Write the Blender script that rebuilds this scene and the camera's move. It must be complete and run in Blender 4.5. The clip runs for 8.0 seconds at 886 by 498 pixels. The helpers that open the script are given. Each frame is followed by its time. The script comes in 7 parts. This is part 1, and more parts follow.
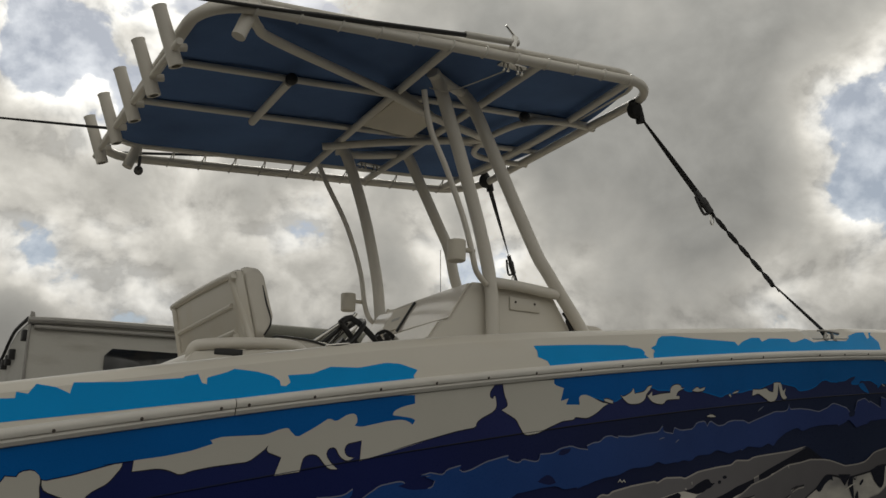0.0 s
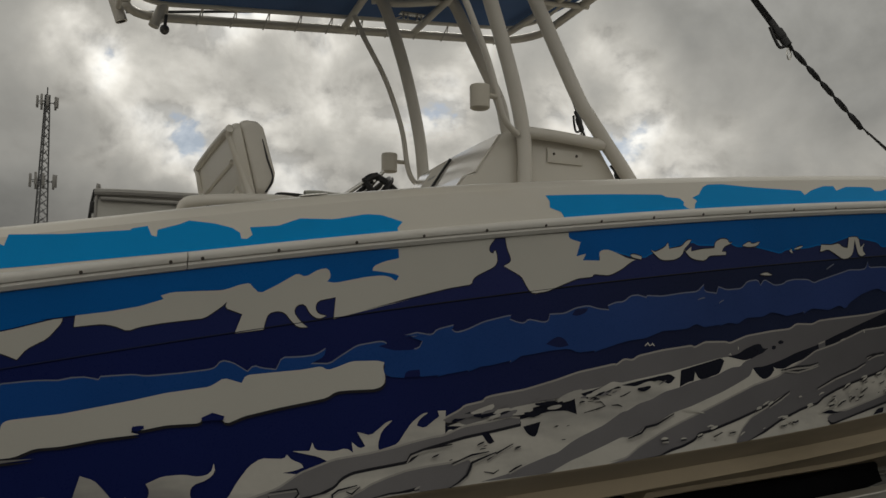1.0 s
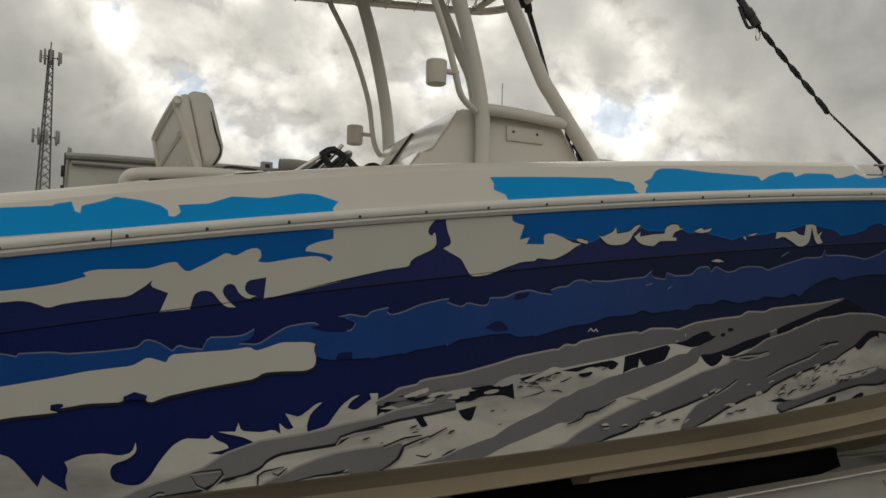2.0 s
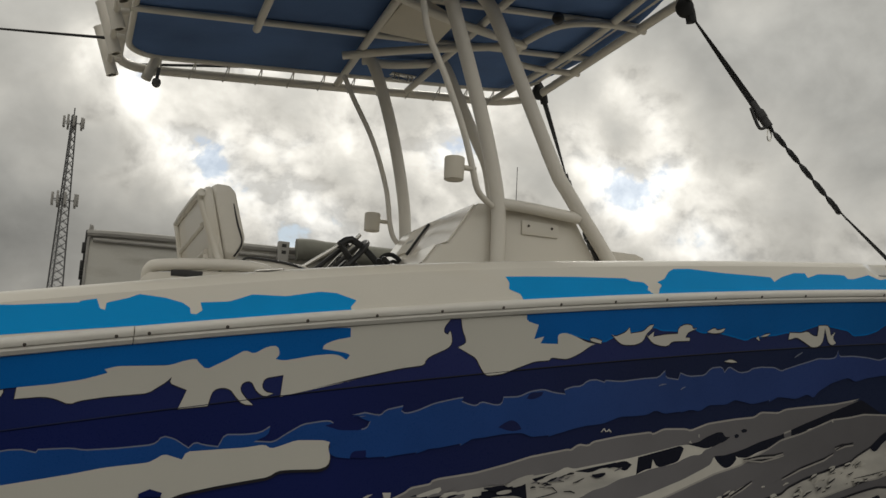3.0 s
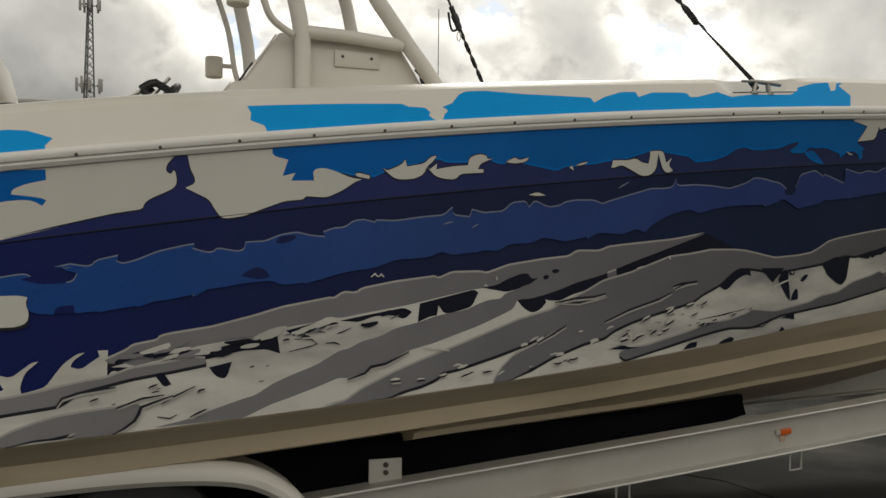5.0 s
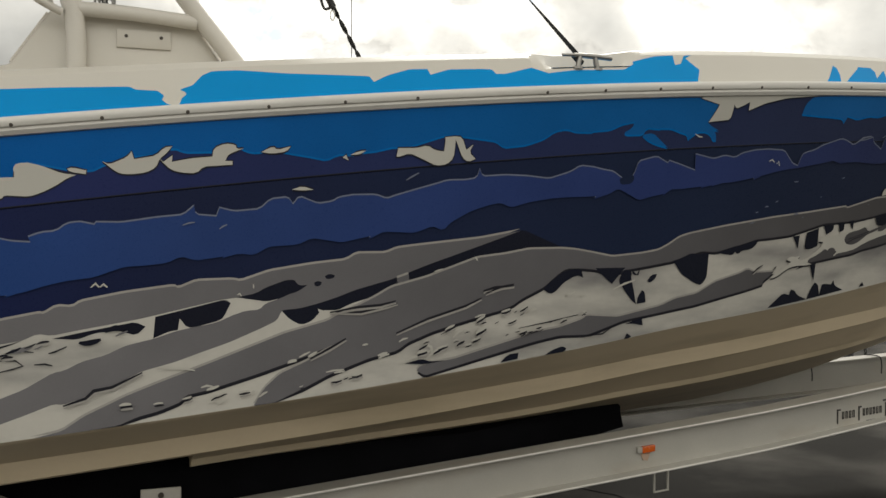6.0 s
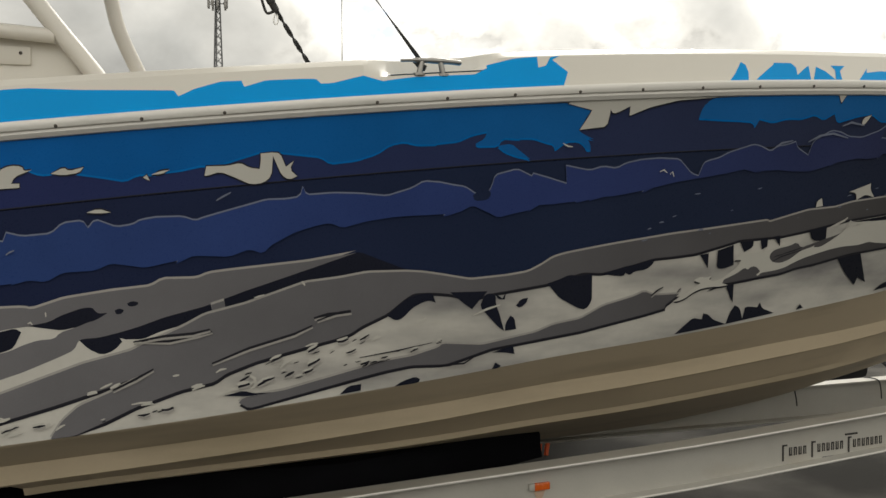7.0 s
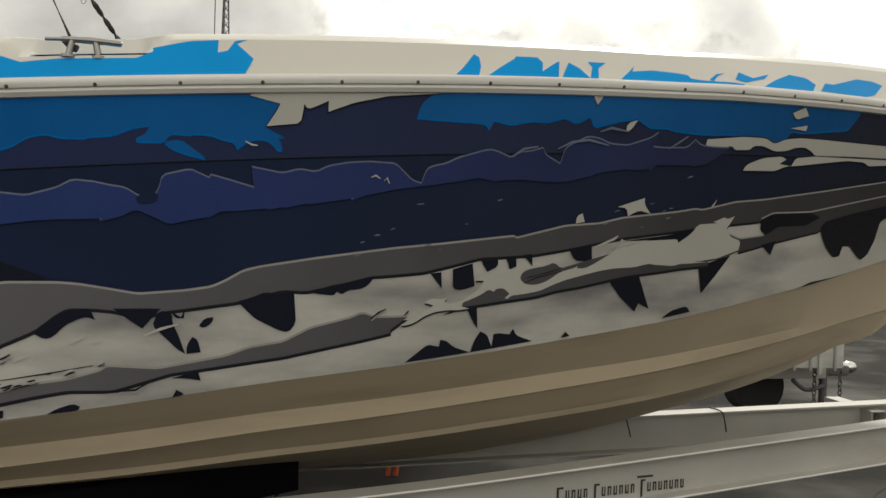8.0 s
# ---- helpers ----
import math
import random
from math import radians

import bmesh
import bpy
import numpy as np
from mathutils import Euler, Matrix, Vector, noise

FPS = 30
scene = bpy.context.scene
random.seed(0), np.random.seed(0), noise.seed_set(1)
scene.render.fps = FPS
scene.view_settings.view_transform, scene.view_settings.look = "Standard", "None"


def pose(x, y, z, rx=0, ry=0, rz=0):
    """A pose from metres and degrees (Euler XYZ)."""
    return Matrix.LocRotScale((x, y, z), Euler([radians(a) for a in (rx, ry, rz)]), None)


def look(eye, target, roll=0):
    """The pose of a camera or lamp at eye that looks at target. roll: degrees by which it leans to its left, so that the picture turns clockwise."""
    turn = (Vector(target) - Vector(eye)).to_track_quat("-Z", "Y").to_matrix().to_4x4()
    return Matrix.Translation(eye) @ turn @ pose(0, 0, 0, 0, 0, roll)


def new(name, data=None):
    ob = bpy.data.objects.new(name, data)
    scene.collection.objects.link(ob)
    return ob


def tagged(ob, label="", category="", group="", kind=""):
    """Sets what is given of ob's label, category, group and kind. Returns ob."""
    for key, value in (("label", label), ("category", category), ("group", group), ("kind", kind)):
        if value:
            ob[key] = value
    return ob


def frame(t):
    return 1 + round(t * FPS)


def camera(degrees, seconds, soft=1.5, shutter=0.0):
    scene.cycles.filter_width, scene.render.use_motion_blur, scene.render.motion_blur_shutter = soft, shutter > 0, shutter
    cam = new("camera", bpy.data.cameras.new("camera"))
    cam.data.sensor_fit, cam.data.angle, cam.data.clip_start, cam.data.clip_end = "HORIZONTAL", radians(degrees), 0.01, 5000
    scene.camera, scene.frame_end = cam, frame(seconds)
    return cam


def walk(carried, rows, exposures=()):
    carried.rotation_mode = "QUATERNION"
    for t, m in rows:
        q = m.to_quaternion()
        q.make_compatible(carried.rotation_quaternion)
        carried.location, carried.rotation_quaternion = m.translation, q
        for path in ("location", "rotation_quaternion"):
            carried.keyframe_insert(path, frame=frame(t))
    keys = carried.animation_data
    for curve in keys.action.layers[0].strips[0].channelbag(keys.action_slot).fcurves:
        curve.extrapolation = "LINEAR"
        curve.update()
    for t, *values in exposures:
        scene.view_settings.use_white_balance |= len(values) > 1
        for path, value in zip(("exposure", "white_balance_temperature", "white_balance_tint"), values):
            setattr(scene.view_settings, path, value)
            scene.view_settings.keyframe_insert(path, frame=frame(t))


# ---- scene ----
cam = camera(53.3, 8.0)
METRES, EYE, TILT, LEAN, TURN = 6.0, 1.46, 14.4, 0.0, -32.5
ROWS = [
    (0.0, 0.0, 0.0, 0.0, -0.0, 0.0, 0.0),
    (0.2, 0.0196, 0.0117, -0.0065, 2.19, -0.62, 0.37),
    (0.5, 0.0525, 0.0299, -0.0164, 5.61, -4.11, 1.2),
    (1.0, 0.0954, 0.0736, -0.0291, 8.64, -7.63, 1.89),
    (1.2, 0.122, 0.0858, -0.0305, 9.3, -8.89, 1.87),
    (2.3, 0.1389, 0.0901, -0.0123, 9.31, -9.82, 0.16),
    (2.5, 0.1408, 0.0886, -0.0054, 10.11, -9.39, 0.06),
    (3.0, 0.1354, 0.0833, 0.0014, 10.02, -5.44, -0.46),
    (3.5, 0.1448, 0.0833, -0.0012, 11.52, -5.55, 0.79),
    (4.0, 0.1917, 0.0915, -0.0139, 23.29, -7.57, 4.18),
    (4.5, 0.2479, 0.1254, -0.0222, 21.34, -11.98, 4.45),
    (5.0, 0.3074, 0.189, -0.038, 12.14, -13.78, 2.46),
    (5.2, 0.3339, 0.2173, -0.038, 12.26, -14.6, 2.5),
    (6.3, 0.4908, 0.3313, -0.0626, 15.47, -14.48, 4.94),
    (6.5, 0.5173, 0.3509, -0.0619, 18.44, -14.71, 5.46),
    (7.0, 0.6039, 0.4018, -0.0649, 20.58, -14.29, 5.37),
    (7.5, 0.6816, 0.4706, -0.0817, 20.97, -14.53, 4.52),
    (8.0, 0.7551, 0.5414, -0.0884, 21.7, -14.47, 3.7),
]
walk(cam, [(t, pose(0, -4.77, EYE, TILT, LEAN, TURN) @ pose(METRES * x, METRES * y, METRES * z, 90 + pitch, roll, yaw)) for t, x, y, z, yaw, pitch, roll in ROWS],
     [(t, stops, 6450, 9) for t, stops in ((0.0, -0.65), (0.5, -0.77), (1.0, -0.74), (2.5, -0.12), (3.0, -0.2), (3.5, -0.38), (4.0, -0.4), (4.5, -0.18), (5.0, 0.16), (6.5, 0.5), (8.0, 0.5))])

# ---------------------------------------------------------------- world and light
SUN_AZ, SUN_EL = 62.0, 42.0     # degrees: the sun stands behind the boat, veiled by cloud


def make_world():
    w = bpy.data.worlds.new("cloudy_sky")
    scene.world = w
    w.use_nodes = True
    nt = w.node_tree
    nt.nodes.clear()
    N, L = nt.nodes.new, nt.links.new
    out, mixs = N("ShaderNodeOutputWorld"), N("ShaderNodeMixShader")
    sky = N("ShaderNodeTexSky")
    sky.sky_type, sky.sun_disc = "NISHITA", False
    sky.sun_elevation, sky.sun_rotation = radians(SUN_EL), radians(90 - SUN_AZ)
    sky.dust_density, sky.air_density, sky.ozone_density = 0.6, 1.0, 1.0
    bsky, bcl = N("ShaderNodeBackground"), N("ShaderNodeBackground")
    bsky.inputs[1].default_value = 0.11
    bcl.inputs[1].default_value = 9.5
    tc, sep = N("ShaderNodeTexCoord"), N("ShaderNodeSeparateXYZ")
    view = tc.outputs["Generated"]
    L(view, sep.inputs[0])

    def calc(op, a, b, c=None):
        m = N("ShaderNodeMath")
        m.operation = op
        for k, q in enumerate((a, b, c)):
            if isinstance(q, (int, float)):
                m.inputs[k].default_value = q
            elif q is not None:
                L(q, m.inputs[k])
        return m.outputs[0]

    def vec(op, a, b, c=None):
        m = N("ShaderNodeVectorMath")
        m.operation = op
        for k, q in enumerate((a, b, c)):
            if isinstance(q, tuple):
                m.inputs[k].default_value = q
            elif q is not None:
                L(q, m.inputs[k])
        return m.outputs[0]

    def ramp(src, stops, easing="EASE"):
        r = N("ShaderNodeValToRGB")
        r.color_ramp.interpolation = easing
        r.color_ramp.elements.remove(r.color_ramp.elements[1])
        r.color_ramp.elements[0].position, r.color_ramp.elements[0].color = stops[0][0], (*stops[0][1], 1)
        for p, c in stops[1:]:
            r.color_ramp.elements.new(p).color = (*c, 1)
        L(src, r.inputs[0])
        return r.outputs[0]

    def fbm(src, scale, detail, rough, lac=2.0):
        nz = N("ShaderNodeTexNoise")
        nz.inputs["Scale"].default_value, nz.inputs["Detail"].default_value = scale, detail
        nz.inputs["Roughness"].default_value, nz.inputs["Lacunarity"].default_value = rough, lac
        L(src, nz.inputs["Vector"])
        return nz

    def towards(az, el):
        d = N("ShaderNodeVectorMath")
        d.operation = "DOT_PRODUCT"
        d.inputs[1].default_value = (math.cos(radians(el)) * math.cos(radians(az)), math.cos(radians(el)) * math.sin(radians(az)), math.sin(radians(el)))
        L(view, d.inputs[0])
        return d.outputs["Value"]

    # the deck is looked at from below: flattened, and stirred so that the clouds billow
    flat = vec("MULTIPLY", view, (1.0, 1.0, 1.15))
    stir = vec("MULTIPLY_ADD", fbm(flat, 6.0, 2.0, 0.5).outputs["Color"], (0.05, 0.05, 0.05), (-0.025, -0.025, -0.025))
    place = vec("ADD", flat, stir)

    def heaps(at):
        """Heaps of cloud with finer ones riding on them."""
        return fbm(at, 9.0, 7.0, 0.53).outputs["Fac"]

    body = fbm(vec("ADD", place, (1.3, 0.4, 2.0)), 4.0, 3.0, 0.5).outputs["Fac"]
    lump = heaps(place)
    up = (0.3 * math.cos(radians(SUN_AZ)), 0.3 * math.sin(radians(SUN_AZ)), 1.0)
    lit = heaps(vec("ADD", place, tuple(0.018 * q for q in up)))
    # where the deck is thick, where it is thin and where it is open: bearing, height, breadth and amount
    masses = ((49, 28, 9, 0.13), (55, 21.5, 7, 0.09), (40, 24, 10, 0.14), (46, 16.5, 6, 0.08), (37, 17, 6, 0.06), (74, 17.5, 5, 0.09), (66, 20, 5, 0.06), (98, 15, 8, 0.08), (106, 7, 10, 0.10), (93, 8.5, 5, 0.07), (91, 22, 4, 0.04),
              (82, 24.5, 5, -0.22), (76, 25, 10, -0.05), (90, 17.5, 3.0, -0.16), (85, 14, 3.2, -0.10), (58, 13.6, 2.4, -0.045), (55.5, 12.6, 2.6, -0.05), (56, 17, 4.5, -0.09), (50, 11.5, 4, -0.07), (29, 20, 6, -0.195), (67, 16, 2.4, -0.12), (76, 13, 5, -0.05), (70, 30, 7, -0.17),
              (42, 9, 7, -0.04), (62, 8, 14, -0.025), (80, 9, 8, -0.04))
    thick = calc("MULTIPLY_ADD", lump, 0.72, calc("MULTIPLY_ADD", body, 0.50, -0.095))
    for az, el, breadth, amount in masses:
        m = N("ShaderNodeMapRange")
        m.interpolation_type = "SMOOTHSTEP"
        m.inputs[1].default_value, m.inputs[2].default_value = math.cos(radians(1.35 * breadth)), 1.0
        m.inputs[3].default_value, m.inputs[4].default_value = 0.0, amount
        L(towards(az, el), m.inputs[0])
        thick = calc("ADD", thick, m.outputs[0])
    shade = ramp(thick, [(0.335, (1.10, 1.07, 1.0)), (0.40, (0.88, 0.84, 0.76)), (0.47, (0.67, 0.64, 0.575)), (0.56, (0.54, 0.52, 0.472)), (0.74, (0.38, 0.37, 0.34))], "LINEAR")
    # crisp heaps where the deck is thin, a soft veil where it is thick
    crisp = N("ShaderNodeMapRange")
    crisp.inputs[1].default_value, crisp.inputs[2].default_value, crisp.inputs[3].default_value, crisp.inputs[4].default_value = 0.38, 0.52, 5.5, 1.1
    L(thick, crisp.inputs[0])
    relief = calc("MAXIMUM", calc("MINIMUM", calc("MULTIPLY_ADD", calc("SUBTRACT", lump, lit), crisp.outputs[0], 1.0), 1.5), 0.65)
    # brighter where the sun stands behind the deck, and over the open sky behind the camera
    grey = lambda stops: [(p, (c, c, c)) for p, c in stops]
    glow = ramp(calc("MULTIPLY_ADD", towards(SUN_AZ, SUN_EL), 0.5, 0.5), grey(((0.0, 0.18), (0.32, 0.17), (0.58, 0.13), (0.80, 0.12), (1.0, 0.15))))
    # the deck is paler low down
    low = ramp(calc("ABSOLUTE", sep.outputs[2], 0.0), grey(((0.0, 0.50), (0.12, 0.57), (0.22, 0.84), (0.45, 1.0), (1.0, 0.95))))
    mul = N("ShaderNodeVectorMath")
    mul.operation = "SCALE"
    L(shade, mul.inputs[0])
    L(calc("MULTIPLY", calc("MULTIPLY", glow, low), relief), mul.inputs["Scale"])
    L(mul.outputs[0], bcl.inputs[0])
    L(sky.outputs[0], bsky.inputs[0])
    gap = ramp(thick, [(0.30, (0.46, 0.46, 0.46)), (0.335, (1, 1, 1))])
    L(gap, mixs.inputs[0])
    L(bsky.outputs[0], mixs.inputs[1])
    L(bcl.outputs[0], mixs.inputs[2])
    L(mixs.outputs[0], out.inputs[0])


make_world()
sun = new("sun", bpy.data.lights.new("sun", "SUN"))
sun.data.energy, sun.data.angle, sun.data.color = 1.2, radians(14), (1.0, 0.95, 0.86)
sun.matrix_world = look((0, 0, 30), (-30 * math.cos(radians(SUN_EL)) * math.cos(radians(SUN_AZ)), -30 * math.cos(radians(SUN_EL)) * math.sin(radians(SUN_AZ)), 30 - 30 * math.sin(radians(SUN_EL))))

# ---------------------------------------------------------------- materials
def material(name, rgb, rough=0.5, metal=0.0, coat=0.0, vary=0.12, scale=6.0, fine=60.0, bump=0.0, ramp=None, axis=0, span=(0, 1), rvary=0.1, stain=None, spec=0.5):
    """A surface with drift at a broad and a fine scale; ramp: stops of colour along one axis of the world between the two ends of span."""
    m = bpy.data.materials.new(name)
    m.use_nodes = True
    nt = m.node_tree
    N, L = nt.nodes.new, nt.links.new
    b = nt.nodes["Principled BSDF"]
    geo = N("ShaderNodeNewGeometry")
    n1, n2 = N("ShaderNodeTexNoise"), N("ShaderNodeTexNoise")
    for n, s in ((n1, scale), (n2, fine)):
        n.inputs["Scale"].default_value, n.inputs["Detail"].default_value = s, 4.0
        L(geo.outputs["Position"], n.inputs["Vector"])
    mx = N("ShaderNodeMath")
    mx.operation, mx.inputs[1].default_value = "MULTIPLY_ADD", 0.4
    L(n2.outputs["Fac"], mx.inputs[0])
    L(n1.outputs["Fac"], mx.inputs[2])
    mr = N("ShaderNodeMapRange")
    mr.inputs[1].default_value, mr.inputs[2].default_value = 0.4, 1.0
    mr.inputs[3].default_value, mr.inputs[4].default_value = 1 - vary, 1 + vary
    L(mx.outputs[0], mr.inputs[0])
    sc = N("ShaderNodeVectorMath")
    sc.operation = "SCALE"
    L(mr.outputs[0], sc.inputs["Scale"])
    if ramp:
        sep, rg, cr = N("ShaderNodeSeparateXYZ"), N("ShaderNodeMapRange"), N("ShaderNodeValToRGB")
        L(geo.outputs["Position"], sep.inputs[0])
        rg.inputs[1].default_value, rg.inputs[2].default_value = span
        L(sep.outputs[axis], rg.inputs[0])
        while len(cr.color_ramp.elements) < len(ramp):
            cr.color_ramp.elements.new(0.5)
        for e, (p, c) in zip(cr.color_ramp.elements, ramp):
            e.position, e.color = p, (*c, 1)
        L(rg.outputs[0], cr.inputs[0])
        col = cr.outputs[0]
    else:
        rgbn = N("ShaderNodeRGB")
        rgbn.outputs[0].default_value = (*rgb, 1)
        col = rgbn.outputs[0]
    if stain:
        n3, sr, mxc = N("ShaderNodeTexNoise"), N("ShaderNodeValToRGB"), N("ShaderNodeMix")
        mp = N("ShaderNodeMapping")
        mp.inputs["Scale"].default_value = stain[1]
        mp.inputs["Rotation"].default_value = (0, radians(stain[3]) if len(stain) > 3 else 0, 0)
        L(geo.outputs["Position"], mp.inputs[0])
        L(mp.outputs[0], n3.inputs["Vector"])
        n3.inputs["Scale"].default_value, n3.inputs["Detail"].default_value = 1.0, 6.0
        sr.color_ramp.elements[0].position, sr.color_ramp.elements[1].position = stain[2]
        L(n3.outputs["Fac"], sr.inputs[0])
        mxc.data_type = "RGBA"
        L(sr.outputs[0], mxc.inputs[0])
        L(col, mxc.inputs[6])
        mxc.inputs[7].default_value = (*stain[0], 1)
        col = mxc.outputs[2]
    L(col, sc.inputs[0])
    L(sc.outputs[0], b.inputs["Base Color"])
    rr = N("ShaderNodeMapRange")
    rr.inputs[3].default_value, rr.inputs[4].default_value = max(0.02, rough - rvary), min(1, rough + rvary)
    L(n2.outputs["Fac"], rr.inputs[0])
    L(rr.outputs[0], b.inputs["Roughness"])
    b.inputs["Metallic"].default_value = metal
    b.inputs["Specular IOR Level"].default_value = spec
    b.inputs["Coat Weight"].default_value = coat
    b.inputs["Coat Roughness"].default_value = 0.12
    if bump:
        bp = N("ShaderNodeBump")
        bp.inputs["Strength"].default_value, bp.inputs["Distance"].default_value = bump, 0.004
        L(n2.outputs["Fac"], bp.inputs["Height"])
        L(bp.outputs[0], b.inputs["Normal"])
    return m


GEL = material("gelcoat", (0.60, 0.57, 0.505), 0.32, coat=0.3, vary=0.05, scale=1.5, fine=300, stain=((0.58, 0.53, 0.44), (1.2, 5, 3), (0.56, 0.8)))
BOTTOM = material("tan_bottom", (0.604, 0.502, 0.353), 0.5, vary=0.06, scale=2.0, fine=90, stain=((0.40, 0.33, 0.22), (0.7, 3, 5), (0.52, 0.80)))
RAIL = material("rub_rail_vinyl", (0.63, 0.61, 0.565), 0.38, vary=0.06, scale=3, fine=120, stain=((0.45, 0.42, 0.37), (2.5, 8, 12), (0.58, 0.82)))
WRAP_W = material("print_white", (0.53, 0.515, 0.465), 0.35, spec=0.22, coat=0.04, vary=0.04, scale=2, fine=200)
WRAP_OFF = material("print_offwhite", (0.56, 0.54, 0.49), 0.35, spec=0.22, coat=0.04, vary=0.08, scale=3.0, fine=40, stain=((0.20, 0.195, 0.195), (1.2, 3, 4.5), (0.46, 0.74), 14))
WRAP_NAVY = material("print_navy", (0, 0, 0), 0.3, spec=0.10, coat=0.0, vary=0.10, scale=2, fine=200, span=(0.5, 8.5),
                     ramp=[(0.0, (0.008, 0.015, 0.095)), (0.18, (0.010, 0.016, 0.088)), (0.36, (0.015, 0.021, 0.058)), (0.6, (0.018, 0.027, 0.062)), (0.8, (0.023, 0.030, 0.057)), (1.0, (0.021, 0.024, 0.036))])
WRAP_VIOLET = material("print_violet_navy", (0, 0, 0), 0.3, spec=0.10, coat=0.0, vary=0.10, scale=2, fine=200, span=(0.5, 8.5),
                       ramp=[(0.0, (0.010, 0.018, 0.098)), (0.25, (0.021, 0.028, 0.115)), (0.5, (0.026, 0.036, 0.105)), (0.75, (0.031, 0.040, 0.083)), (1.0, (0.027, 0.030, 0.046))])
WRAP_MID = material("print_mid_blue", (0, 0, 0), 0.3, spec=0.10, coat=0.0, vary=0.12, scale=3, fine=200, span=(0.5, 8.5),
                    ramp=[(0.0, (0.008, 0.066, 0.27)), (0.22, (0.016, 0.060, 0.23)), (0.36, (0.028, 0.058, 0.19)), (0.60, (0.032, 0.051, 0.168)), (0.85, (0.034, 0.039, 0.086)), (1.0, (0.024, 0.024, 0.042))])
WRAP_SKY = material("print_bright_blue", (0, 0, 0), 0.3, spec=0.10, coat=0.0, vary=0.12, scale=3, fine=200, span=(0.5, 8.5),
                    ramp=[(0.0, (0.001, 0.112, 0.40)), (0.3, (0.001, 0.100, 0.37)), (0.55, (0.008, 0.115, 0.36)), (0.75, (0.016, 0.125, 0.36)), (1.0, (0.012, 0.085, 0.24))])
WRAP_GLOW = material("print_blue_glow", (0.002, 0.15, 0.46), 0.3, spec=0.10, coat=0.0, vary=0.10)
WRAP_TOP = material("print_gunwale_blue", (0.0, 0.27, 0.66), 0.32, spec=0.10, coat=0.0, vary=0.06, scale=4, fine=200)
WRAP_GREY = material("print_grey", (0, 0, 0), 0.38, spec=0.22, coat=0.04, vary=0.10, scale=4, fine=200, span=(0.5, 8.5),
                     ramp=[(0.0, (0.22, 0.212, 0.215)), (0.35, (0.165, 0.16, 0.168)), (0.6, (0.122, 0.118, 0.126)), (0.85, (0.066, 0.063, 0.064)), (1.0, (0.045, 0.043, 0.043))])
WRAP_LINE = material("print_dark_line", (0.018, 0.018, 0.024), 0.35, spec=0.22, coat=0.04)
WRAP_DARK = material("print_dark_navy", (0, 0, 0), 0.3, spec=0.10, coat=0.0, vary=0.10, scale=2, fine=200, span=(0.5, 8.5),
                     ramp=[(0.0, (0.006, 0.011, 0.050)), (0.25, (0.012, 0.013, 0.022)), (0.6, (0.015, 0.017, 0.028)), (1.0, (0.015, 0.016, 0.020))])
WRAP_GLINT = material("print_pale_edge", (0.17, 0.19, 0.25), 0.35, spec=0.22, coat=0.04)
WRAP_PALE = material("print_pale_grey", (0.36, 0.345, 0.32), 0.35, spec=0.22, coat=0.04)
POWDER = material("white_powder_coat", (0.66, 0.63, 0.57), 0.42, vary=0.06, scale=4, fine=200)
CANVAS = material("navy_canvas", (0.075, 0.145, 0.32), 0.85, vary=0.25, scale=2.5, fine=500, bump=0.3)
GLOSS = material("glossy_gelcoat", (0.68, 0.64, 0.57), 0.12, coat=0.6, vary=0.03, rvary=0.04)
PANEL = material("cream_panel", (0.58, 0.54, 0.46), 0.5, vary=0.05)
VINYL = material("cream_cushion", (0.62, 0.59, 0.53), 0.5, vary=0.06, scale=8, fine=150, bump=0.08)
BLACK = material("black_plastic", (0.015, 0.015, 0.016), 0.45, vary=0.2)
RUBBER = material("black_rubber", (0.012, 0.012, 0.012), 0.8, vary=0.3)
WEB = material("black_webbing", (0.026, 0.027, 0.028), 0.9, vary=0.3, fine=700, bump=0.4)
STEEL = material("stainless_steel", (0.62, 0.61, 0.58), 0.22, metal=1.0, vary=0.08)
CLEAT = material("weathered_steel", (0.30, 0.29, 0.27), 0.34, metal=0.9, vary=0.12)
SCREW = material("dark_screw", (0.07, 0.06, 0.05), 0.5, metal=0.6)
ALU = material("weathered_aluminium", (0.42, 0.405, 0.365), 0.5, metal=0.2, vary=0.10, scale=3, fine=150, stain=((0.36, 0.32, 0.26), (2, 9, 6), (0.55, 0.85)))
# near black: carpet colour with the under-hull shade put into it
CARPET_SHADE = material("bunk_carpet_shade", (0.004, 0.004, 0.005), 0.95, spec=0.05, vary=0.3, fine=300, bump=0.5)
ASPHALT = material("asphalt", (0.025, 0.0238, 0.0215), 0.95, spec=0.12, vary=0.25, scale=0.7, fine=140, bump=0.6, stain=((0.095, 0.09, 0.082), (0.7, 0.7, 0.7), (0.48, 0.72)))
RV_SKIN = material("rv_siding", (0.50, 0.49, 0.45), 0.45, vary=0.07, scale=1.5, fine=80, stain=((0.38, 0.36, 0.32), (2, 2, 9), (0.55, 0.8)))
RV_TRIM = material("rv_trim", (0.33, 0.32, 0.30), 0.5, vary=0.1)
TARP = material("grey_cover", (0.20, 0.20, 0.17), 0.8, vary=0.2, scale=6, fine=120, bump=0.3)
GALV = material("galvanised_steel", (0.12, 0.12, 0.12), 0.6, metal=0.3, vary=0.15)
AMBER = material("amber_lens", (0.55, 0.10, 0.01), 0.25, coat=0.5, vary=0.05)
RUST = material("rust_stain", (0.42, 0.30, 0.22), 0.8, vary=0.2)
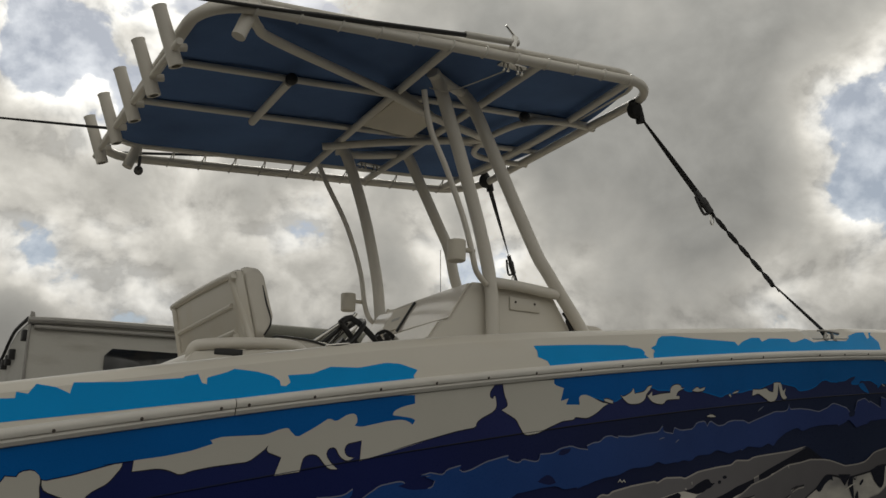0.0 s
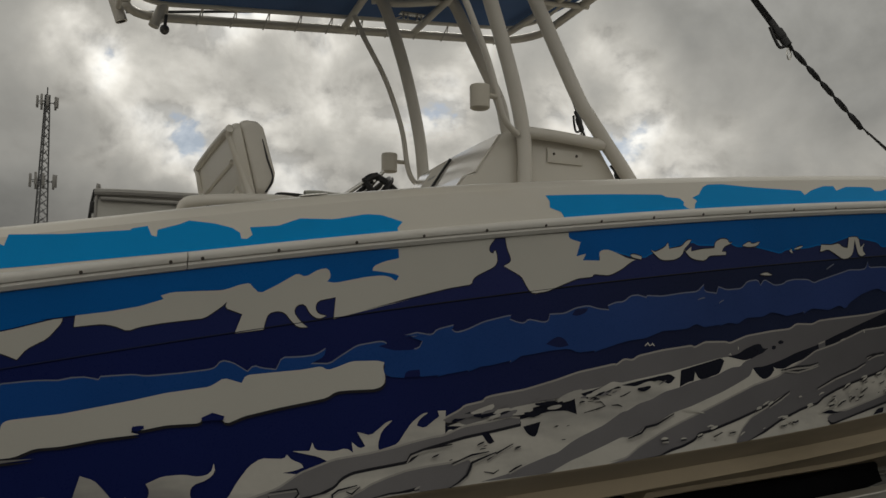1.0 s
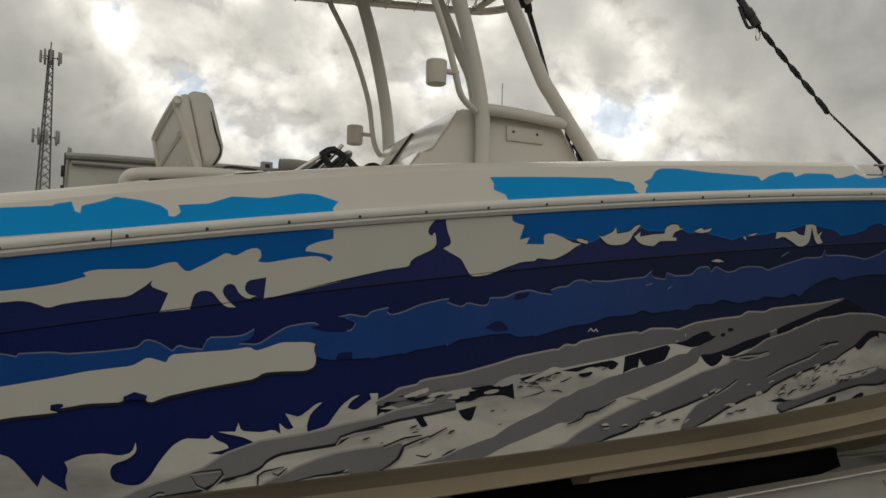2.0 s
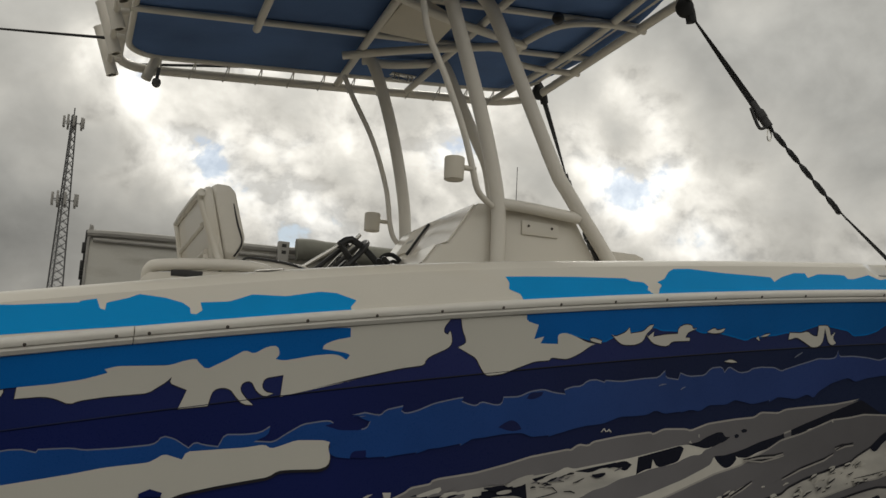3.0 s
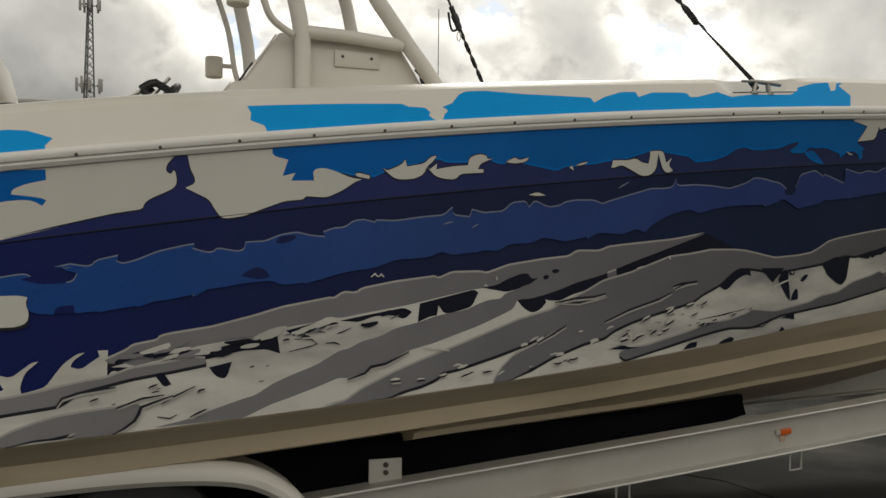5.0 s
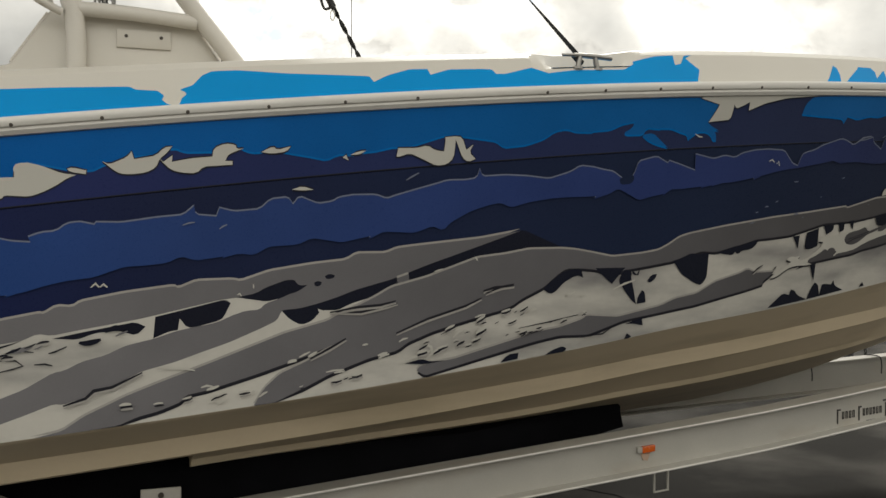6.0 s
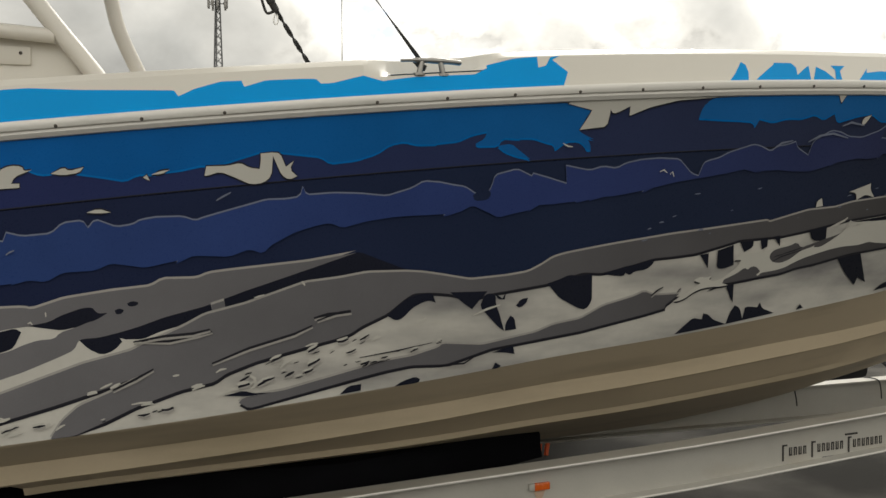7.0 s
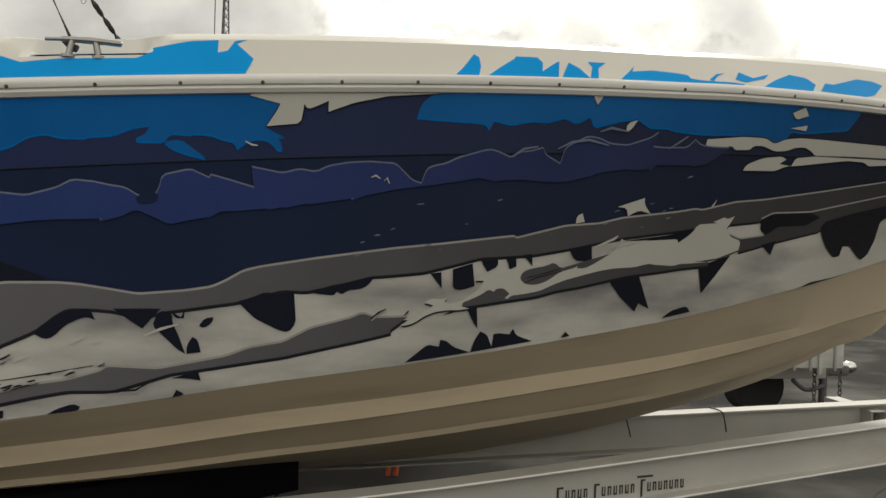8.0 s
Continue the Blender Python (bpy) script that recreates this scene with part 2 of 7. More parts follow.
ORANGE = material("orange_strap", (0.62, 0.11, 0.03), 0.7, vary=0.1)
INK = material("black_lettering", (0.02, 0.018, 0.016), 0.6)
GLASS = material("dark_window_glass", (0.012, 0.013, 0.015), 0.08, coat=0.6, vary=0.02)

# ---------------------------------------------------------------- mesh kit
def thing(name, label, category, at=(0, 0, 0), group="", kind=""):
    ob = new(name)
    ob.location = at
    ob.empty_display_size = 0.1
    return tagged(ob, label, category, group, kind)


def part(name, bm, mat, parent=None, label="", smooth=True, sharp=38):
    me = bpy.data.meshes.new(name)
    bmesh.ops.recalc_face_normals(bm, faces=bm.faces)
    bm.to_mesh(me)
    bm.free()
    me.materials.append(mat)
    if smooth:
        for p in me.polygons:
            p.use_smooth = True
        me.set_sharp_from_angle(angle=radians(sharp))
    ob = new(name, me)
    if parent:
        ob.parent = parent
        base = Vector((0, 0, 0))
        p = parent
        while p:
            base += Vector(p.location)
            p = p.parent
        ob.location = -base
    if label:
        ob["label"] = label
    return ob


def spline(*k):
    """A smooth curve through the knots (x, value)."""
    X, Y, n = [a for a, _ in k], [b for _, b in k], len(k)
    m = [(Y[min(i + 1, n - 1)] - Y[max(i - 1, 0)]) / (X[min(i + 1, n - 1)] - X[max(i - 1, 0)]) for i in range(n)]

    def f(x):
        if x <= X[0]:
            return Y[0] + m[0] * (x - X[0])
        if x >= X[-1]:
            return Y[-1] + m[-1] * (x - X[-1])
        i = max(j for j in range(n - 1) if X[j] <= x)
        h = X[i + 1] - X[i]
        t = (x - X[i]) / h
        return (2 * t**3 - 3 * t * t + 1) * Y[i] + (t**3 - 2 * t * t + t) * h * m[i] + (3 * t * t - 2 * t**3) * Y[i + 1] + (t**3 - t * t) * h * m[i + 1]
    return f


def through_points(pts, steps=6):
    """A smooth line through a few points in space."""
    P = [Vector(p) for p in pts]
    if len(P) == 2:
        return P
    out = []
    for i in range(len(P) - 1):
        a, b, c, d = P[max(i - 1, 0)], P[i], P[i + 1], P[min(i + 2, len(P) - 1)]
        for s in range(steps):
            t = s / steps
            out.append(0.5 * (2 * b + (c - a) * t + (2 * a - 5 * b + 4 * c - d) * t * t + (3 * b - a - 3 * c + d) * t**3))
    return out + [P[-1]]


def tube(bm, pts, r, seg=12, smooth=True, closed=False, flat=1.0):
    """A round bar along a line; flat squeezes it sideways."""
    P = through_points(pts) if smooth and not closed else [Vector(p) for p in pts]
    n, rings = len(P), []
    side = None
    for i, p in enumerate(P):
        a, b = (P[i - 1], P[(i + 1) % n]) if closed else (P[max(i - 1, 0)], P[min(i + 1, n - 1)])
        d = (b - a).normalized()
        if side is None:
            side = d.cross(Vector((0, 0, 1)) if abs(d.z) < 0.9 else Vector((0, 1, 0))).normalized()
        side = (side - d * side.dot(d)).normalized()
        up = side.cross(d)
        rr = r[i * (len(r) - 1) // max(1, n - 1)] if isinstance(r, (list, tuple)) else r
        rings.append([bm.verts.new(p + side * math.cos(2 * math.pi * k / seg) * rr * flat + up * math.sin(2 * math.pi * k / seg) * rr) for k in range(seg)])
    for i in range(n if closed else n - 1):
        A, B = rings[i], rings[(i + 1) % n]
        for k in range(seg):
            bm.faces.new((A[k], A[(k + 1) % seg], B[(k + 1) % seg], B[k]))
    if not closed:
        bm.faces.new(rings[0][::-1])
        bm.faces.new(rings[-1])
    return bm


def bar(pts, r, **kw):
    return tube(bmesh.new(), pts, r, **kw)


def box(bm, lo, hi, bevel=0.0):
    m = Matrix.Translation([(a + b) / 2 for a, b in zip(lo, hi)]) @ Matrix.Diagonal([b - a for a, b in zip(lo, hi)] + [1])
    g = bmesh.ops.create_cube(bm, size=1, matrix=m)
    if bevel:
        es = list({e for v in g["verts"] for e in v.link_edges})
        bmesh.ops.bevel(bm, geom=es, offset=bevel, segments=2, affect="EDGES", profile=0.6)
    return bm


def block(lo, hi, bevel=0.004):
    return box(bmesh.new(), lo, hi, bevel)


def prism(outline, axis, a, b, bevel=0.0):
    """An outline in the plane across an axis, pushed out from a to b."""
    bm = bmesh.new()
    put = {"x": lambda p, s: (s, p[0], p[1]), "y": lambda p, s: (p[0], s, p[1]), "z": lambda p, s: (p[0], p[1], s)}[axis]
    lo = [bm.verts.new(put(p, a)) for p in outline]
    hi = [bm.verts.new(put(p, b)) for p in outline]
    n = len(outline)
    bm.faces.new(lo)
    bm.faces.new(hi[::-1])
    for i in range(n):
        bm.faces.new((lo[i], lo[(i + 1) % n], hi[(i + 1) % n], hi[i]))
    if bevel:
        bmesh.ops.bevel(bm, geom=list(bm.edges), offset=bevel, segments=2, affect="EDGES", profile=0.6)
    return bm


def loft(bm, rows, close=False):
    """Skins rows of points of equal length."""
    V = [[bm.verts.new(p) for p in r] for r in rows]
    for A, B in zip(V, V[1:]):
        n = len(A)
        for k in range(n if close else n - 1):
            bm.faces.new((A[k], A[(k + 1) % n], B[(k + 1) % n], B[k]))
    return V


def loft_block(corners, lift):
    """A thin slab on four corners."""
    bm = bmesh.new()
    loft(bm, [[Vector(p) for p in corners], [Vector(p) + lift for p in corners]], close=True)
    bmesh.ops.holes_fill(bm, edges=list(bm.edges))
    return bm


def ball(bm, c, r, sx=1, sy=1, sz=1):
    bmesh.ops.create_uvsphere(bm, u_segments=14, v_segments=9, radius=r, matrix=Matrix.Translation(c) @ Matrix.Diagonal((sx, sy, sz, 1)))
    return bm


def frange(a, b, step):
    n = max(1, round(abs(b - a) / step))
    return [a + (b - a) * i / n for i in range(n + 1)]

# ---------------------------------------------------------------- ground
def build_ground():
    bm = bmesh.new()
    bmesh.ops.create_grid(bm, x_segments=60, y_segments=60, size=1500, matrix=Matrix.Identity(4))
    part("ground", bm, ASPHALT)
    for k, path in enumerate(([(5.6, 0.9), (5.94, 0.31), (6.03, 0.17), (6.06, -0.08), (6.08, -0.3), (6.3, -1.2), (6.1, -2.4)], [(8.2, -0.9), (9.1, -0.2), (9.6, 0.9), (10.6, 1.6)])):
        part("pavement_crack", bar([(x, y, 0.0) for x, y in path], 0.006, seg=4), RUBBER, bpy.data.objects["ground"])
    tagged(bpy.data.objects["ground"], "worn grey asphalt storage yard, slightly stained", "asphalt ground", kind="structure")


build_ground()

# ---------------------------------------------------------------- the lines of the hull (starboard side, bow towards +x)
chine_y = spline((-2, -1.46), (1, -1.485), (2.5, -1.483), (3.3, -1.455), (4.0, -1.40), (4.7, -1.318), (5.3, -1.25), (6.3, -1.13), (7.2, -0.955), (8.0, -0.74), (9.0, -0.36), (9.6, -0.02))
chine_z = spline((-2, 0.62), (0.7, 0.776), (2.6, 0.909), (3.75, 1.0), (4.4, 1.06), (5.04, 1.13), (5.56, 1.198), (6.09, 1.258), (6.7, 1.338), (7.27, 1.422), (7.9, 1.545), (8.43, 1.66), (9.0, 1.80), (9.6, 1.98), (10.05, 2.3))
rail_y = spline((-2, -1.47), (0, -1.5), (3, -1.505), (4.5, -1.50), (5.3, -1.488), (6.06, -1.452), (6.56, -1.405), (7.07, -1.33), (7.31, -1.298), (8, -1.10), (9, -0.70), (9.8, -0.2), (10.05, 0))
coam_h = spline((-2, 0.17), (0.7, 0.175), (2.4, 0.2), (3.5, 0.195), (5.6, 0.17), (6.5, 0.145), (7.4, 0.12), (9, 0.1), (10.1, 0.08))
edge_add = spline((-2, 0), (0, 0), (1.7, 0), (3.2, -0.012), (4.6, -0.012), (5.2, 0), (6.15, 0.014), (7.2, 0.04), (8.3, 0.085), (10.1, 0.09))
keel_z = spline((-2, 0.42), (4, 0.45), (6.3, 0.595), (7.0, 0.69), (7.5, 0.795), (8.3, 1.02), (8.95, 1.34), (9.6, 1.80), (10.05, 2.2))
panel_drop = spline((-2, 0.105), (3.5, 0.118), (4.7, 0.137), (5.7, 0.156), (6.6, 0.173), (7.25, 0.20), (8.05, 0.25), (8.7, 0.29), (9.6, 0.33))     # chine to the first strake
inner_drop = spline((-2, 0.06), (3.5, 0.056), (4.2, 0.07), (4.95, 0.098), (5.85, 0.12), (6.95, 0.138), (7.85, 0.15), (9.6, 0.15))              # first strake to the second
strake_h = spline((-2, 0.074), (6.5, 0.076), (7.25, 0.070), (8.1, 0.052), (8.7, 0.035), (9.6, 0.03))
RH, X_AFT, X_BOW = 0.028, -1.6, 10.0


def edge_h(x):
    """Height of the gunwale's outer edge over the rail."""
    return coam_h(x) + edge_add(x)


def rail_z(x):
    return 1.511 + 0.1845 * x - 0.0101 * x * x


def side(x, v):
    """The topside: v = 0 under the rub rail, 1 at the chine."""
    a = Vector((x, min(rail_y(x), -0.004), rail_z(x) - RH))
    b = Vector((x, min(chine_y(x), -0.003), min(chine_z(x), rail_z(x) - RH - 0.01)))
    return a.lerp(b, v)


def coaming(x, w):
    """The outer face of the gunwale: w = 0 on the rub rail, 1 at its upper edge."""
    k = 0.055 + 0.008 * max(0, x - 4)
    rise = (coam_h(x) - RH) * w
    return Vector((x, min(rail_y(x) + k * rise / (edge_h(x) - RH), -0.004), rail_z(x) + RH + rise))


def bottom_row(x):
    """Chine, first panel, first step, second panel, second step, keel; aft of the hull step the second panel is raised."""
    c = side(x, 1.0)
    s = max(0.02, min(1.0, -c.y / 0.58))
    d, h, e = panel_drop(x), strake_h(x), inner_drop(x)
    kz = min(keel_z(x), c.z - 0.01)
    pts = [(0, 0), (0.012, 0.012), (0.21, d), (0.235, d + h), (0.26, d + h + 0.011)]
    pts += [(0.43, d + h + 0.011 + e), (0.452, d + 0.72 * h + 0.011 + e + 0.7 * h), (0.48, d + 1.42 * h + e + 0.02)] if x > 3.43 else [(0.44, d + h + 0.001), (0.455, d + h + 0.006), (0.48, d + h + 0.011)]
    row = [Vector((x, min(c.y + a * s, -0.002), max(c.z - b * min(1, s * 1.3), kz + 0.002))) for a, b in pts]
    return row + [Vector((x, 0, min(kz, row[-1].z)))]


def mirrored(row):
    return [Vector((p.x, -p.y, p.z)) for p in row]


def build_boat():
    boat = thing("boat", "centre-console boat in torn-look blue, white and grey vinyl wrap", "boat", (3, 0, 0.5))
    xs = frange(X_AFT, X_BOW, 0.06)
    bm = bmesh.new()
    for f in (lambda r: r, mirrored):
        loft(bm, [f([side(x, k / 8) for k in range(9)]) for x in xs])
    a = [side(X_AFT, k / 8) for k in range(9)]
    loft(bm, [a, mirrored(a)])
    hull = part("hull", bm, WRAP_NAVY, boat, "navy printed vinyl topsides fading to black at the bow")
    bm = bmesh.new()
    xb = sorted(set(xs + [3.43, 3.431]))
    for f in (lambda r: r, mirrored):
        loft(bm, [f(bottom_row(x)) for x in xb])
    a = bottom_row(X_AFT)
    loft(bm, [a, mirrored(a)])
    part("hull_bottom", bm, BOTTOM, boat, "tan stepped hull bottom with dirt streaks", sharp=12)
    # deck moulding: coaming, cap, inner side, sole
    bm = bmesh.new()

    def deck_row(x):
        k, h, c = 0.055 + 0.008 * max(0, x - 4), edge_h(x), 1 - 0.5 * max(0.0, min(1.0, (x - 1.7) / 1.4))
        y0, z0 = rail_y(x), rail_z(x)
        pts = [(0, -RH), (0, RH), (k * 0.5, (h + RH) / 2), (k * 0.86, h * 0.86 + RH * 0.14), (k + 0.022, h + 0.006 * c), (k + 0.034, h + 0.0135 * c), (k + 0.055, h + 0.022 * c), (k + 0.24, h + 0.026 * c), (k + 0.262, h + 0.015), (k + 0.27, h - 0.01), (k + 0.28, -0.55)]
        s = max(0.0, min(1.0, (x - 4.69) / 0.20, (5.24 - x) / 0.16))      # a ledge for the bow cleat
        if s > 0:
            s = s * s * (3 - 2 * s)
            pts[2] = (pts[2][0] * (1 - s) + (k * (0.103 - RH) / (h - RH) + 0.001) * s, pts[2][1] * (1 - s) + 0.103 * s)
            pts[3] = (pts[3][0] + 0.06 * s, pts[3][1] * (1 - s) + 0.108 * s)
            pts[4:9] = [(p + 0.07 * s, q) for p, q in pts[4:9]]
        return [Vector((x, min(y0 + a, -0.002), z0 + b)) for a, b in pts] + [Vector((x, 0, z0 - 0.54))]
    for f in (lambda r: r, mirrored):
        loft(bm, [f(deck_row(x)) for x in sorted(xs + frange(4.683, 5.255, 0.0137))])
    a = deck_row(X_AFT)
    loft(bm, [a, mirrored(a)])
    part("deck", bm, GEL, boat, "cream gelcoat gunwale and deck moulding", sharp=24)
    bm = bmesh.new()
    loft(bm, [[Vector((x, rail_y(x) + 0.032, rail_z(x) + 0.1075)), Vector((x, rail_y(x) + 0.032 + 0.085 * math.sin(math.pi * (x - 4.80) / 0.36) ** 0.4 + 0.001, rail_z(x) + 0.1115))] for x in frange(4.801, 5.159, 0.03)])
    part("ledge_graphic", bm, WRAP_TOP, boat, "bright blue vinyl under the cleat")
    # rub rail: two lengths with a butt joint
    for a, b, name in ((X_AFT, 1.1445, "rub_rail"), (1.1485, X_BOW - 0.05, "rub_rail")):
        bm = bmesh.new()
        prof = [(0.004, -0.034), (-0.012, -0.030), (-0.020, -0.016), (-0.017, -0.007), (-0.024, -0.003), (-0.028, 0.010), (-0.024, 0.022), (-0.012, 0.030), (0.004, 0.033)]
        rows = [[Vector((x, min(rail_y(x) + p, -0.002), rail_z(x) + q)) for p, q in prof] for x in frange(a, b, 0.06)]
        V = loft(bm, rows)
        bm.faces.new(V[0])
        bm.faces.new(V[-1][::-1])
        rail = part(name, bm, RAIL, boat, "off-white vinyl rub rail with a row of screws")
        xsc = [0.52 + 0.285 * k for k in range(-7, 3)] if b < 2 else [1.197, 1.465] + [1.76 + 0.2735 * k for k in range(10)] + [4.495 + 0.2565 * k for k in range(1, 20)]
        first = None
        for x in xsc:
            if not a < x < b:
                continue
            d = (Vector((x + 0.02, rail_y(x + 0.02), 0)) - Vector((x - 0.02, rail_y(x - 0.02), 0))).normalized()
            at = Vector((x, rail_y(x) - 0.0255, rail_z(x) + 0.002))
            if first is None:
                bm = bmesh.new()
                bmesh.ops.create_cone(bm, cap_ends=True, segments=10, radius1=0.0075, radius2=0.005, depth=0.004)
                first = part("screw", bm, SCREW, rail)
                o = first
            else:
                o = new("screw", first.data)
                o.parent = rail
            o.matrix_basis = Matrix.Translation(at - Vector(boat.location)) @ Matrix.Rotation(math.atan2(d.y, d.x), 4, "Z") @ Matrix.Rotation(radians(90), 4, "X")
            o.location = at - Vector(boat.location) - Vector(rail.location)
    # flush rod holder let into the gunwale
    c = Vector((1.63, rail_y(1.63) + 0.125, rail_z(1.63) + coam_h(1.63) + 0.0262))
    u = Vector((1, 0, 0.145)).normalized()
    w = Vector((0, 1, 0.01)).normalized()
    ring = [c + u * 0.055 * math.cos(a) + w * 0.024 * math.sin(a) for a in [2 * math.pi * j / 24 for j in range(24)]]
    rh = part("rod_holder_rim", tube(bmesh.new(), ring, 0.0035, seg=6, closed=True), STEEL, boat, "flush steel rod holder rim")
    bm = bmesh.new()
    bm.faces.new([bm.verts.new(p + Vector((0, 0, 0.0015))) for p in ring])
    g = bmesh.ops.extrude_face_region(bm, geom=list(bm.faces))
    for v in g["geom"]:
        if isinstance(v, bmesh.types.BMVert):
            v.co += Vector((0, 0, -0.02))
    part("holder_mouth", bm, BLACK, rh)
    # thin moulded line along the topside
    bm = bmesh.new()
    for sgn in (1, -1):
        pts = []
        for x in frange(X_AFT, 9.3, 0.15):
            p = side(x, 0.0)
            q = side(x, 1.0)
            v = (0.257 - 0.008 * x) / max(0.3, p.z - q.z)
            s = side(x, v)
            pts.append((x, sgn * (s.y + 0.001), s.z))
        tube(bm, pts, 0.004, seg=6, smooth=False)
    part("spray_bead", bm, WRAP_DARK, boat)
    return boat, hull


boat, hull = build_boat()

# ---------------------------------------------------------------- T-top
def top_z(x, y=0.0):
    """Height of the canopy: it climbs towards the bow and leans a little to port."""
    return frame_z(x, y) + 0.085


def frame_z(x, y=0.0):
    """Height of the pipe loop that the canopy is laced to."""
    return 3.5865 + (0.095 - 0.006 * y) * (x - 1.417) - 0.0255 * y


def build_t_top():
    top = thing("t_top", "white powder-coated pipe T-top with a navy canvas canopy and rod holders", "t-top", (3, 0, 2))

    def pipe(name, pts, r=0.028, mat=POWDER, **kw):
        return part(name, bar(pts, r, **kw), mat, top)

    # outer frame: a loop with round corners
    W, A, F, R, BULGE = 1.12, 1.03, 3.95, 0.24, 0.16
    loop = []
    for cx, cy, a0 in ((F - R, W - R, 0), (A + R, W - R, 90), (A + R, -W + R, 180), (F - R, -W + R, 270)):
        for k in range(7):
            a = radians(a0 + 15 * k)
            x, y = cx + R * math.cos(a), cy + R * math.sin(a)
            if x > 3.5:
                x += BULGE * (1 - (y / W) ** 2)
            loop.append((x, y, frame_z(x, y)))
    part("outer_frame", tube(bmesh.new(), loop, 0.03, closed=True), POWDER, top)
    hem = [(2.5 + (x - 2.5) * 0.965, y * 0.945, top_z(x, y) - 0.008) for x, y, z in loop]
    part("canopy_hem", tube(bmesh.new(), hem, 0.020, closed=True), POWDER, top, "white hem pipe of the canopy")
    # canvas, a thin sheet laced inside the frame
    bm = bmesh.new()
    rows = []
    for x in frange(A + 0.06, F - 0.02, 0.1):
        w = W - 0.06 - 0.16 * max(0, 1 - (x - A - 0.06) / 0.16) ** 2 - 0.16 * max(0, 1 - (F - 0.02 - x) / 0.16) ** 2
        rows.append([Vector((x + 0.9 * BULGE * (1 - (k / 8) ** 2) * max(0, (x - 3.0) / 1.0), w * k / 8, top_z(x, w * k / 8) + 0.006 * math.sin(9 * x) * (1 - abs(k) / 8))) for k in range(-8, 9)])
    loft(bm, rows)
    bmesh.ops.recalc_face_normals(bm, faces=bm.faces)
    bmesh.ops.solidify(bm, geom=list(bm.faces), thickness=0.008)
    part("canopy", bm, CANVAS, top, "navy blue canvas canopy")
    # lacing between canvas and frame
    for sgn in (-1, 1):
        for x in frange(A + 0.25, F - 0.25, 0.23):
            bm = bmesh.new()
            y = sgn * W
            z = frame_z(x, y)
            tube(bm, [(x + 0.034 * math.sin(a) * 0.3, y + 0.033 * math.cos(a), z + 0.033 * math.sin(a)) for a in [k * math.pi / 5 for k in range(10)]], 0.006, seg=6, closed=True)
            tube(bm, [(x, y - sgn * 0.03, z + 0.01), (x + 0.02, y - sgn * 0.065, z + 0.08)], 0.004, seg=6)
            tube(bm, [(x + 0.02, y - sgn * 0.03, z + 0.01), (x + 0.02, y - sgn * 0.065, z + 0.08)], 0.004, seg=6)
            part("lacing", bm, RAIL, top, "white lacing cord")
    under = lambda x, y, d=0.036: (x, y, top_z(x, y) - d)
    for y in (-0.335, 0.245):
        pipe("stringer", [under(A, y), under(2.4, y), under(4.08, y)], 0.020)
    for x, bend, skew in ((2.45, 0.0, 0.05), (3.03, 0.02, 0.0), (3.74, 0.10, 0.0)):
        pipe("crossbar", [under(x - skew, -W, 0.07), under(x + bend, 0, 0.06), under(x + skew, W, 0.07)], 0.025)
    for s in (-1, 1):
        aft = [under(1.26, s * 1.10, 0.09), under(1.34, s * 0.98, 0.10), under(1.50, s * 0.86, 0.10)]
        pipe("diagonal", (aft if s < 0 else []) + [under(2.36, s * 0.475, 0.10), under(2.78, s * 0.25, 0.10), under(3.42, s * 0.0, 0.10)], 0.026)
        pipe("front_brace", [under(3.41, -s * 0.02, 0.08), under(3.50, s * 0.30, 0.08), under(3.75, s * 0.40, 0.08), under(4.06, s * 0.39, 0.09)], 0.022)
        # legs
        if s < 0:
            rear = [(2.52, -0.70, top_z(2.5, -0.7) - 0.03), (2.60, -0.66, 3.70), (2.79, -0.63, 3.22), (2.92, -0.62, 2.82), (2.98, -0.62, 2.52), (2.985, -0.62, 2.2), (2.985, -0.62, 1.45)]
            fore = [(2.86, -0.50, top_z(2.86, -0.5) - 0.03), (2.96, -0.52, 3.66), (3.17, -0.57, 3.17), (3.33, -0.61, 2.80), (3.40, -0.62, 2.69), (3.50, -0.62, 2.56), (3.68, -0.62, 2.33), (4.2, -0.62, 1.62)]
            grab = [(2.42, -0.77, 3.60), (2.47, -0.76, 3.38), (2.585, -0.75, 3.16), (2.70, -0.74, 2.905), (2.765, -0.73, 2.72), (2.82, -0.70, 2.60), (2.93, -0.64, 2.545)]
            cup = Vector((2.665, -0.73, 2.69))
        else:
            rear = [(2.55, 0.66, top_z(2.5, 0.7) - 0.03), (2.62, 0.63, 3.68), (2.757, 0.62, 3.30), (2.86, 0.62, 2.90), (2.905, 0.62, 2.60), (2.92, 0.62, 2.2), (2.92, 0.62, 1.45)]
            fore = [(3.07, 0.62, top_z(3.1, 0.6) - 0.03), (3.13, 0.62, 3.76), (3.253, 0.62, 3.535), (3.40, 0.62, 3.265), (3.485, 0.62, 3.10), (3.545, 0.62, 2.86), (3.66, 0.62, 2.60), (3.80, 0.62, 2.33), (4.2, 0.62, 1.62)]
            grab = [(2.44, 0.70, 3.60), (2.505, 0.69, 3.46), (2.66, 0.68, 3.18), (2.775, 0.68, 2.87), (2.82, 0.68, 2.62), (2.86, 0.67, 2.52), (2.92, 0.64, 2.48)]
            cup = Vector((2.70, 0.70, 2.63))
        pipe("rear_leg", rear, 0.040)
        pipe("front_leg", fore, 0.040)
        pipe("leg_bridge", [(2.97, s * 0.62, 2.57), (3.20, s * 0.62, 2.565), (3.48, s * 0.62, 2.545)], 0.032)
